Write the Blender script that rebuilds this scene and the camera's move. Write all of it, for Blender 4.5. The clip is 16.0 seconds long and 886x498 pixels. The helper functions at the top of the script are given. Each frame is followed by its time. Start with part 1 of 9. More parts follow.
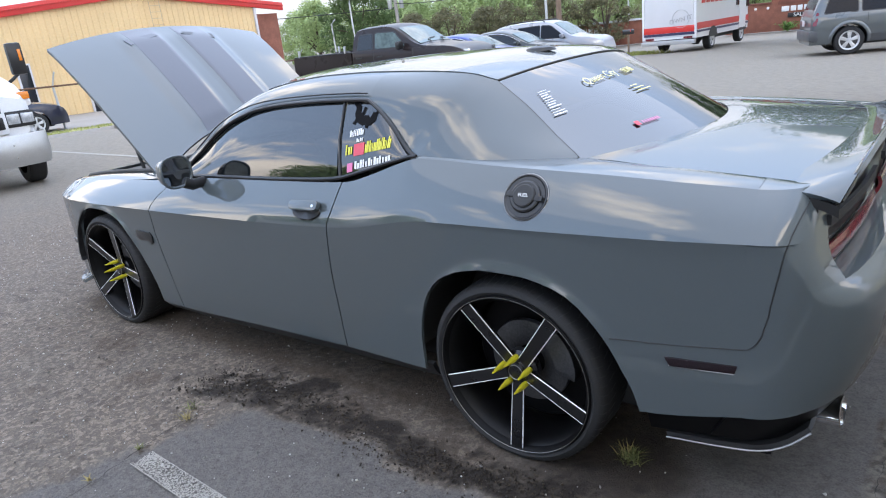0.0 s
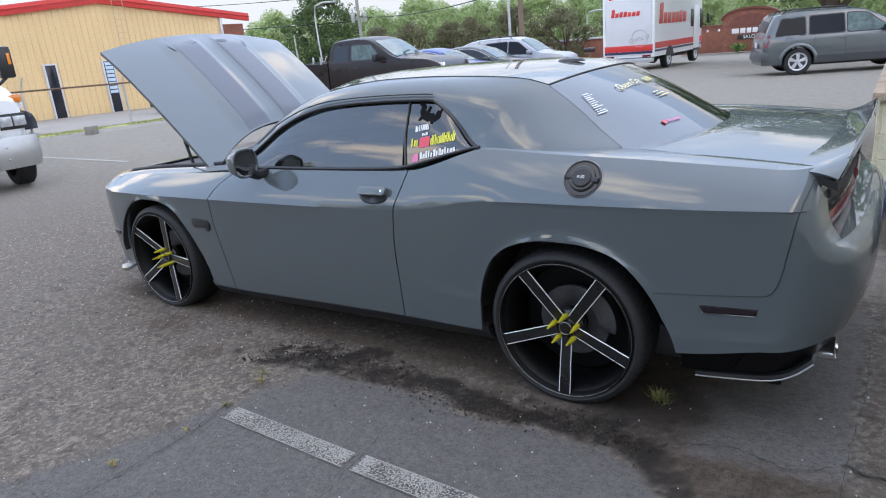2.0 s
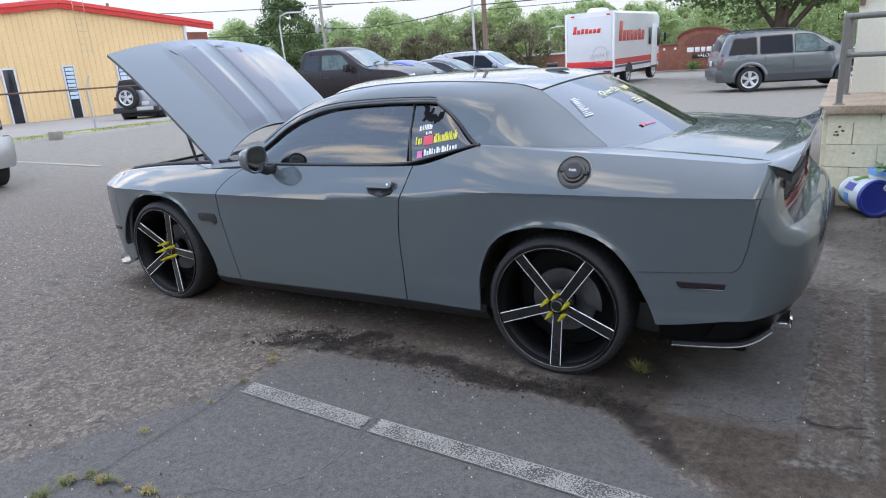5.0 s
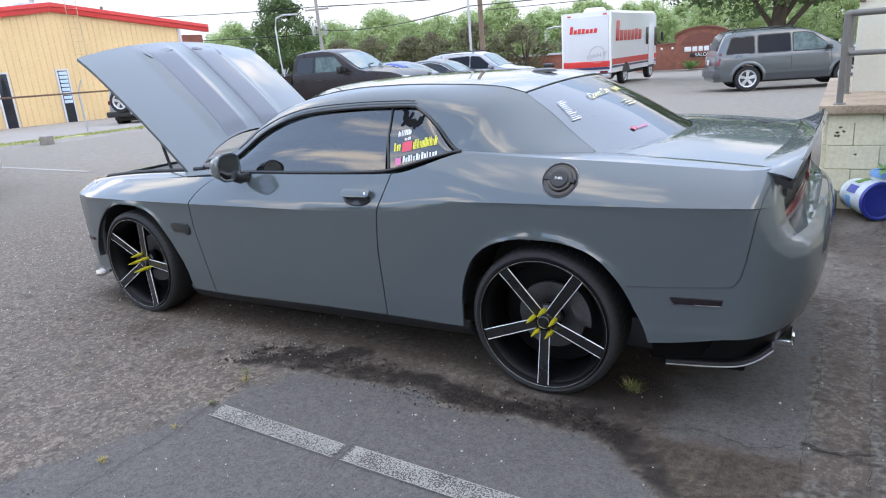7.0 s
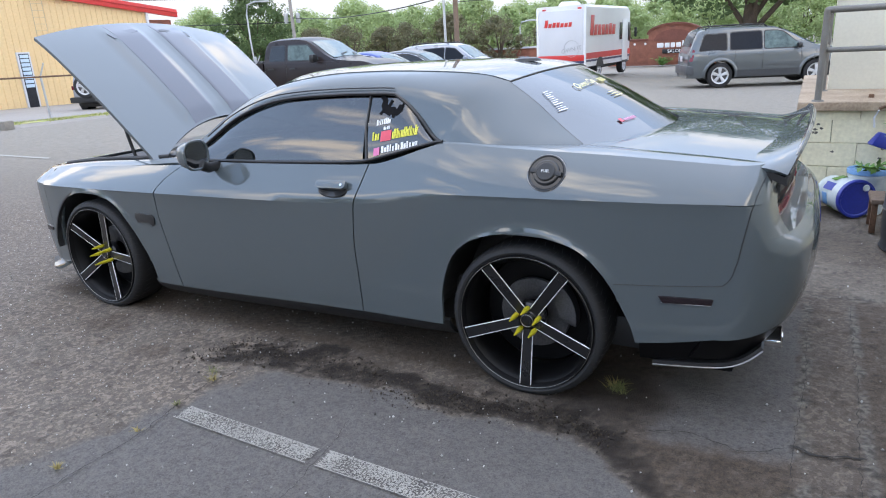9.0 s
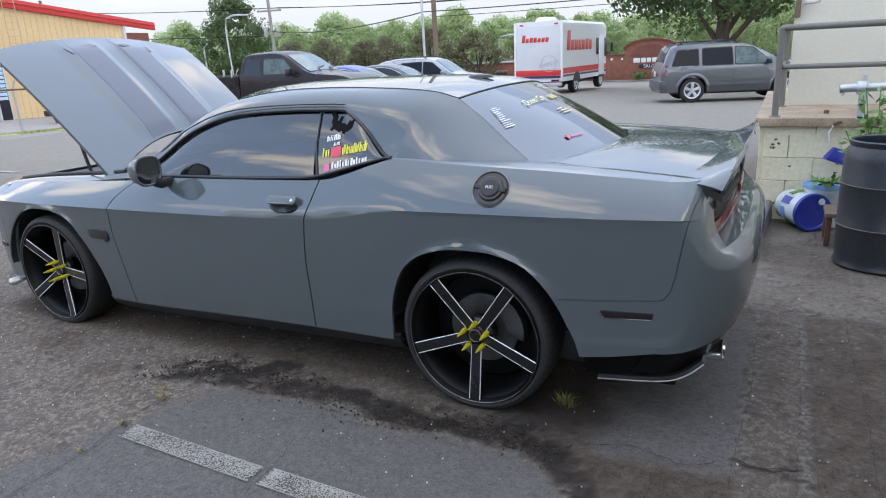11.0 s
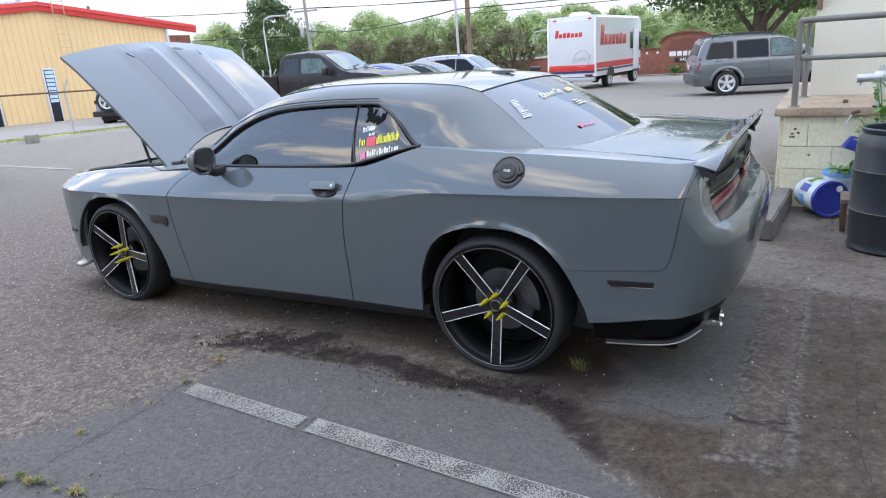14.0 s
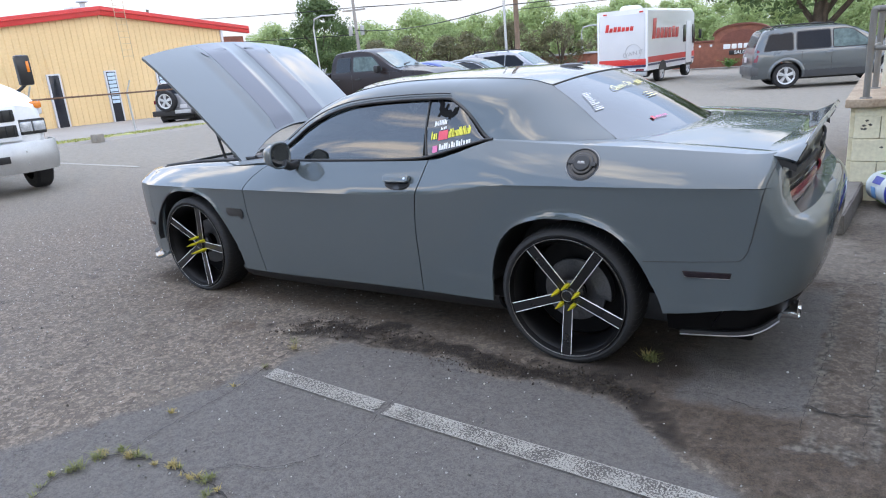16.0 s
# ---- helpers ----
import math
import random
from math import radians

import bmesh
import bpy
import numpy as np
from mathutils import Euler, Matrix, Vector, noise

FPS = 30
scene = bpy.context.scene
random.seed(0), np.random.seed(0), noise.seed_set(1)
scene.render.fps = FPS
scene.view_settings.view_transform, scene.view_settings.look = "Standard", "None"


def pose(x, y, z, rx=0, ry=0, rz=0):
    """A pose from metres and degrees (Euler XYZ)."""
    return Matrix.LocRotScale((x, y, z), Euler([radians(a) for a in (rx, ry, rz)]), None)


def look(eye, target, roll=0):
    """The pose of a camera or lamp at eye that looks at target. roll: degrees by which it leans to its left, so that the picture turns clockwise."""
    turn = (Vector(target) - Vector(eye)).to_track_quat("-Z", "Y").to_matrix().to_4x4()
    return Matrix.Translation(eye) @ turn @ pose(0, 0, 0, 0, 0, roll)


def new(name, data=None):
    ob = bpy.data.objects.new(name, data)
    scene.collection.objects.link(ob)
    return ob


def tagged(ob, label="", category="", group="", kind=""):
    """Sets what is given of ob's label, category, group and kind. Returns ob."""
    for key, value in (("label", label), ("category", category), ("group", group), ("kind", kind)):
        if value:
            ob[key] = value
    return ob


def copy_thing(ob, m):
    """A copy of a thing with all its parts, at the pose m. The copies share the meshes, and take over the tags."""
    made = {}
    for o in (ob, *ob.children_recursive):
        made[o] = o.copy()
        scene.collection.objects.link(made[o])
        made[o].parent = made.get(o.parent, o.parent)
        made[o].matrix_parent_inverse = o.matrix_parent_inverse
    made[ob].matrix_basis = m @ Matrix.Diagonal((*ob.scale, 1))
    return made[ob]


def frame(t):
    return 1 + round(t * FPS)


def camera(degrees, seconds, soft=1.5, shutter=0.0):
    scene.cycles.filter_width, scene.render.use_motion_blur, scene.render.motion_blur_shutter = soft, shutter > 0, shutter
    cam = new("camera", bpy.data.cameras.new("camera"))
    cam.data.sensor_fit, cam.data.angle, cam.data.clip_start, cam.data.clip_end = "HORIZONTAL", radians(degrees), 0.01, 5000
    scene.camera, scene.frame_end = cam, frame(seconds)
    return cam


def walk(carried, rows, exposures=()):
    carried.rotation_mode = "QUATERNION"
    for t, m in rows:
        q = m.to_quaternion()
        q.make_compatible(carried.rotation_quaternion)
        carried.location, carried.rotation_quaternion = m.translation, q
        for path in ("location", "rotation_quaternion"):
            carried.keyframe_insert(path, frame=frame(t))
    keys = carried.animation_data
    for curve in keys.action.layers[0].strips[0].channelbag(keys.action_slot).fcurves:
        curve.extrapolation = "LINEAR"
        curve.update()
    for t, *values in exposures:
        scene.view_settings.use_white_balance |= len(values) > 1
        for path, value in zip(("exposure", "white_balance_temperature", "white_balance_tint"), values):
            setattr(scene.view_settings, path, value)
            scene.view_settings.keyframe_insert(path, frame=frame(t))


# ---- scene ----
cam = camera(67.7, 16.0, 1.1)
PATH = [
    (0, (2.683, -2.762, 1.565), (1.482, -1.29, 0.941), -6.4),
    (0.5, (2.776, -2.879, 1.553), (1.651, -1.347, 0.931), -5.5),
    (1, (2.827, -3.067, 1.577), (1.72, -1.52, 0.958), -5.3),
    (1.5, (2.724, -3.244, 1.601), (1.617, -1.692, 0.995), -5.3),
    (2, (2.601, -3.41, 1.593), (1.499, -1.852, 0.995), -5.1),
    (2.5, (2.611, -3.499, 1.599), (1.512, -1.934, 1.013), -4.8),
    (3, (2.698, -3.527, 1.59), (1.601, -1.959, 1.009), -4.8),
    (3.5, (2.785, -3.626, 1.583), (1.694, -2.052, 1.007), -4.7),
    (3.7, (2.793, -3.675, 1.601), (1.712, -2.099, 1.012), -4.9),
    (5.8, (2.526, -3.822, 1.577), (1.572, -2.158, 1.01), -3.1),
    (6, (2.548, -3.771, 1.578), (1.605, -2.102, 1.008), -3.1),
    (6.5, (2.576, -3.638, 1.566), (1.631, -1.972, 0.989), -3.4),
    (7, (2.59, -3.591, 1.577), (1.584, -1.958, 1.008), -4.3),
    (7.5, (2.65, -3.548, 1.576), (1.631, -1.924, 1.007), -4.5),
    (8, (2.688, -3.524, 1.559), (1.671, -1.901, 0.985), -4.5),
    (8.5, (2.627, -3.502, 1.536), (1.628, -1.872, 0.947), -4.2),
    (9, (2.492, -3.498, 1.552), (1.562, -1.831, 0.956), -3.1),
    (9.5, (2.432, -3.491, 1.574), (1.54, -1.799, 0.989), -2.3),
    (10, (2.458, -3.46, 1.572), (1.564, -1.764, 1.005), -2.3),
    (10.2, (2.501, -3.424, 1.569), (1.608, -1.726, 1.006), -2.4),
    (12.3, (2.683, -3.59, 1.553), (1.785, -1.892, 0.995), -3.7),
    (12.5, (2.683, -3.649, 1.558), (1.774, -1.956, 1.003), -3.8),
    (13, (2.69, -3.721, 1.551), (1.759, -2.041, 0.994), -3.6),
    (13.5, (2.731, -3.741, 1.572), (1.766, -2.08, 1.017), -3.9),
    (14, (2.837, -3.719, 1.561), (1.859, -2.068, 0.997), -3.8),
    (14.5, (2.92, -3.721, 1.545), (1.915, -2.087, 0.977), -4.0),
    (15, (2.935, -3.75, 1.545), (1.884, -2.147, 0.976), -4.5),
    (15.5, (2.868, -3.788, 1.55), (1.795, -2.198, 0.984), -4.6),
    (16, (2.757, -3.859, 1.56), (1.665, -2.281, 0.998), -4.7),
]
EXPOSURES = [(0.0, 0.42), (1.0, 0.40), (1.6, 0.22), (2.2, 0.19), (3.5, 0.24), (6.0, 0.35), (7.0, 0.45), (9.0, 0.42), (9.5, 0.35), (10.0, 0.13), (12.5, 0.36), (16.0, 0.42)]
walk(cam, [(t, look(eye, target, roll)) for t, eye, target, roll in PATH], [(t, stops, 6790.0, 12.0) for t, stops in EXPOSURES])

# ---- world, sun, exposure ----
SUN_AZ, SUN_EL = 8.0, 84.0
world = bpy.data.worlds.new("sky")
scene.world = world
world.use_nodes = True
wn, wl = world.node_tree.nodes, world.node_tree.links
wn.clear()
w_out = wn.new("ShaderNodeOutputWorld")
w_bg = wn.new("ShaderNodeBackground")
w_sky = wn.new("ShaderNodeTexSky")
w_sky.sky_type, w_sky.sun_disc = "NISHITA", False
w_sky.sun_elevation, w_sky.sun_rotation = radians(SUN_EL), radians(SUN_AZ)
w_sky.dust_density, w_sky.air_density = 1.5, 1.2
w_co = wn.new("ShaderNodeTexCoord")
w_sep = wn.new("ShaderNodeSeparateXYZ")
wl.new(w_co.outputs["Generated"], w_sep.inputs["Vector"])
w_up = wn.new("ShaderNodeMath")
w_up.operation = "MAXIMUM"
w_up.inputs[1].default_value = 0.0
wl.new(w_sep.outputs["Z"], w_up.inputs[0])
w_den = wn.new("ShaderNodeMath")
w_den.operation = "ADD"
w_den.inputs[1].default_value = 0.22
wl.new(w_up.outputs[0], w_den.inputs[0])
w_inv = wn.new("ShaderNodeMath")
w_inv.operation = "DIVIDE"
w_inv.inputs[0].default_value = 1.0
wl.new(w_den.outputs[0], w_inv.inputs[1])
w_layer = wn.new("ShaderNodeVectorMath")
w_layer.operation = "SCALE"
wl.new(w_co.outputs["Generated"], w_layer.inputs[0])
wl.new(w_inv.outputs[0], w_layer.inputs["Scale"])
w_map = wn.new("ShaderNodeMapping")
w_map.inputs["Location"].default_value = (0.35, 0.2, 0.0)
w_map.inputs["Scale"].default_value = (1.0, 1.0, 0.0)
w_noise = wn.new("ShaderNodeTexNoise")
w_noise.inputs["Scale"].default_value, w_noise.inputs["Detail"].default_value = 1.35, 9.0
w_noise.inputs["Roughness"].default_value = 0.55
w_ramp = wn.new("ShaderNodeValToRGB")
w_ramp.color_ramp.elements[0].position, w_ramp.color_ramp.elements[1].position = 0.53, 0.61
w_mix = wn.new("ShaderNodeMix")
w_mix.data_type = "RGBA"
w_mix.inputs["B"].default_value = (20.5, 19.6, 18.5, 1)
wl.new(w_layer.outputs["Vector"], w_map.inputs["Vector"])
wl.new(w_map.outputs["Vector"], w_noise.inputs["Vector"])
w_bias = wn.new("ShaderNodeMapRange")
w_bias.inputs["From Min"].default_value, w_bias.inputs["From Max"].default_value = 0.15, 0.75
w_bias.inputs["To Min"].default_value, w_bias.inputs["To Max"].default_value = 0.06, -0.045
wl.new(w_sep.outputs["Z"], w_bias.inputs["Value"])
w_cover = wn.new("ShaderNodeMath")
w_cover.operation = "ADD"
wl.new(w_noise.outputs["Fac"], w_cover.inputs[0])
wl.new(w_bias.outputs["Result"], w_cover.inputs[1])
wl.new(w_cover.outputs[0], w_ramp.inputs["Fac"])
wl.new(w_ramp.outputs["Color"], w_mix.inputs["Factor"])
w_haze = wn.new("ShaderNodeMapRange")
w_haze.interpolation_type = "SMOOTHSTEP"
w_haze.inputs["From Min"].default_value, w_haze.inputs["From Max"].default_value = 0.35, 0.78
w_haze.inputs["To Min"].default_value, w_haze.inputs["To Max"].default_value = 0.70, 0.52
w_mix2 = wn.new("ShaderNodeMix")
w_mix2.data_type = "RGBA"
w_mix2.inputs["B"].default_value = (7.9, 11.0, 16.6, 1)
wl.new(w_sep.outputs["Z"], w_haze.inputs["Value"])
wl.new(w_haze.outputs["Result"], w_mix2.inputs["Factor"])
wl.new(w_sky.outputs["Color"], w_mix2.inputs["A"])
w_low = wn.new("ShaderNodeMapRange")
w_low.interpolation_type = "SMOOTHSTEP"
w_low.inputs["From Min"].default_value, w_low.inputs["From Max"].default_value = 0.05, 0.15
w_low.inputs["To Min"].default_value, w_low.inputs["To Max"].default_value = 1.0, 0.0
w_mix3 = wn.new("ShaderNodeMix")
w_mix3.data_type = "RGBA"
w_mix3.inputs["B"].default_value = (5.0, 5.4, 6.0, 1)
wl.new(w_sep.outputs["Z"], w_low.inputs["Value"])
wl.new(w_low.outputs["Result"], w_mix3.inputs["Factor"])
# paler lobe added to the sky over the lot's far side, brightens bonnet reflections
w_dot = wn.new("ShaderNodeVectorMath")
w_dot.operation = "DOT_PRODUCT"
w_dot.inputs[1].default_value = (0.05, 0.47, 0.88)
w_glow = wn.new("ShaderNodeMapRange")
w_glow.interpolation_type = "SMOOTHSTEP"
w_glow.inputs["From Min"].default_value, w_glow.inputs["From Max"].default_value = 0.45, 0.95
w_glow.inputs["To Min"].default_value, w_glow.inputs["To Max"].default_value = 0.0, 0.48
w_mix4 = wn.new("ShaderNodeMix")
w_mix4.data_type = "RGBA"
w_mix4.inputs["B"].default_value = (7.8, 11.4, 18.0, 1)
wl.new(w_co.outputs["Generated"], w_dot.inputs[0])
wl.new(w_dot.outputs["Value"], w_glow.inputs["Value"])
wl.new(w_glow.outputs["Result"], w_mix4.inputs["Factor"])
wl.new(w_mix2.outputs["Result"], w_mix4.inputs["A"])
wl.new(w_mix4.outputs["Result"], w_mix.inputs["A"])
# the pale haze that fills the low sky beyond the lot
w_far = wn.new("ShaderNodeMapRange")
w_far.interpolation_type = "SMOOTHSTEP"
w_far.inputs["From Min"].default_value, w_far.inputs["From Max"].default_value = 0.0, 0.6
wl.new(w_sep.outputs["Y"], w_far.inputs["Value"])
w_bank = wn.new("ShaderNodeMapRange")
w_bank.interpolation_type = "SMOOTHSTEP"
w_bank.inputs["From Min"].default_value, w_bank.inputs["From Max"].default_value = 0.18, 0.62
w_bank.inputs["To Min"].default_value, w_bank.inputs["To Max"].default_value = 0.9, 0.0
wl.new(w_sep.outputs["Z"], w_bank.inputs["Value"])
w_both = wn.new("ShaderNodeMath")
w_both.operation = "MULTIPLY"
wl.new(w_far.outputs["Result"], w_both.inputs[0])
wl.new(w_bank.outputs["Result"], w_both.inputs[1])
w_mix5 = wn.new("ShaderNodeMix")
w_mix5.data_type = "RGBA"
w_mix5.inputs["B"].default_value = (5.4, 6.1, 7.2, 1)
wl.new(w_both.outputs[0], w_mix5.inputs["Factor"])
wl.new(w_mix.outputs["Result"], w_mix5.inputs["A"])
wl.new(w_mix5.outputs["Result"], w_mix3.inputs["A"])
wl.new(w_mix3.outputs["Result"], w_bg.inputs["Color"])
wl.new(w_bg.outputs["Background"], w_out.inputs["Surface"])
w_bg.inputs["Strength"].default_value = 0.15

sun = new("sun", bpy.data.lights.new("sun", "SUN"))
sun.data.energy, sun.data.angle, sun.data.color = 1.0, radians(110), (1.0, 0.90, 0.76)
_az, _el = radians(SUN_AZ), radians(SUN_EL)
sun.matrix_world = look((math.sin(_az) * math.cos(_el) * 50, math.cos(_az) * math.cos(_el) * 50, math.sin(_el) * 50), (0, 0, 0))


# ---- materials ----
def node_mat(name, base, rough=0.5, metal=0.0, coat=0.0, var=0.12, scale=6.0, fine=60.0, bump=0.0, bump_scale=80.0, rough_var=0.1, tint=None, spec=0.5):
    """A principled material with colour and gloss that vary at two scales, and fine relief."""
    m = bpy.data.materials.new(name)
    m.use_nodes = True
    n, l = m.node_tree.nodes, m.node_tree.links
    p = n["Principled BSDF"]
    p.inputs["Metallic"].default_value, p.inputs["Coat Weight"].default_value = metal, coat
    p.inputs["Coat IOR"].default_value = 1.75 if coat > 0.95 else 1.72 if coat > 0.85 else 1.5
    p.inputs["Coat Roughness"].default_value, p.inputs["Specular IOR Level"].default_value = 0.025, spec
    co = n.new("ShaderNodeTexCoord")
    big, small = n.new("ShaderNodeTexNoise"), n.new("ShaderNodeTexNoise")
    for t, s in ((big, scale), (small, fine)):
        t.inputs["Scale"].default_value, t.inputs["Detail"].default_value = s, 5.0
        l.new(co.outputs["Object"], t.inputs["Vector"])
    add = n.new("ShaderNodeMath")
    add.operation = "MULTIPLY_ADD"
    add.inputs[1].default_value = 0.5
    l.new(small.outputs["Fac"], add.inputs[0])
    half = n.new("ShaderNodeMath")
    half.operation = "MULTIPLY"
    half.inputs[1].default_value = 0.5
    l.new(big.outputs["Fac"], half.inputs[0])
    l.new(half.outputs[0], add.inputs[2])
    mix = n.new("ShaderNodeMix")
    mix.data_type = "RGBA"
    dark = tint or tuple(c * (1 - var * 2) for c in base)
    light = tuple(min(1.0, c * (1 + var * 1.4)) for c in base)
    spread = n.new("ShaderNodeMapRange")
    spread.inputs["From Min"].default_value, spread.inputs["From Max"].default_value = 0.3, 0.7
    l.new(add.outputs[0], spread.inputs["Value"])
    l.new(spread.outputs["Result"], mix.inputs["Factor"])
    mix.inputs["A"].default_value, mix.inputs["B"].default_value = (*dark, 1), (*light, 1)
    l.new(mix.outputs["Result"], p.inputs["Base Color"])
    r = n.new("ShaderNodeMapRange")
    r.inputs["To Min"].default_value, r.inputs["To Max"].default_value = max(0.02, rough - rough_var), min(1.0, rough + rough_var)
    l.new(big.outputs["Fac"], r.inputs["Value"])
    l.new(r.outputs["Result"], p.inputs["Roughness"])
    if bump:
        b, t = n.new("ShaderNodeBump"), n.new("ShaderNodeTexNoise")
        t.inputs["Scale"].default_value, t.inputs["Detail"].default_value = bump_scale, 6.0
        l.new(co.outputs["Object"], t.inputs["Vector"])
        l.new(t.outputs["Fac"], b.inputs["Height"])
        b.inputs["Strength"].default_value, b.inputs["Distance"].default_value = bump, 0.01
        l.new(b.outputs["Normal"], p.inputs["Normal"])
    return m


def glass_mat(name, tint=(0.9, 0.95, 0.95), dark=0.0, rough=0.01, ior=1.7):
    """Window glass: gloss over a tinted see-through sheet; dark: how much of the light the tint film stops."""
    m = bpy.data.materials.new(name)
    m.use_nodes = True
    n, l = m.node_tree.nodes, m.node_tree.links
    p = n["Principled BSDF"]
    p.inputs["Base Color"].default_value = (0.004, 0.005, 0.006, 1)
    p.inputs["Roughness"].default_value, p.inputs["IOR"].default_value = rough, ior
    clear, mix = n.new("ShaderNodeBsdfTransparent"), n.new("ShaderNodeMixShader")
    clear.inputs["Color"].default_value = (*tint, 1)
    mix.inputs["Fac"].default_value = 0.9 * (1 - dark)
    l.new(p.outputs[0], mix.inputs[1])
    l.new(clear.outputs[0], mix.inputs[2])
    l.new(mix.outputs[0], n["Material Output"].inputs["Surface"])
    return m


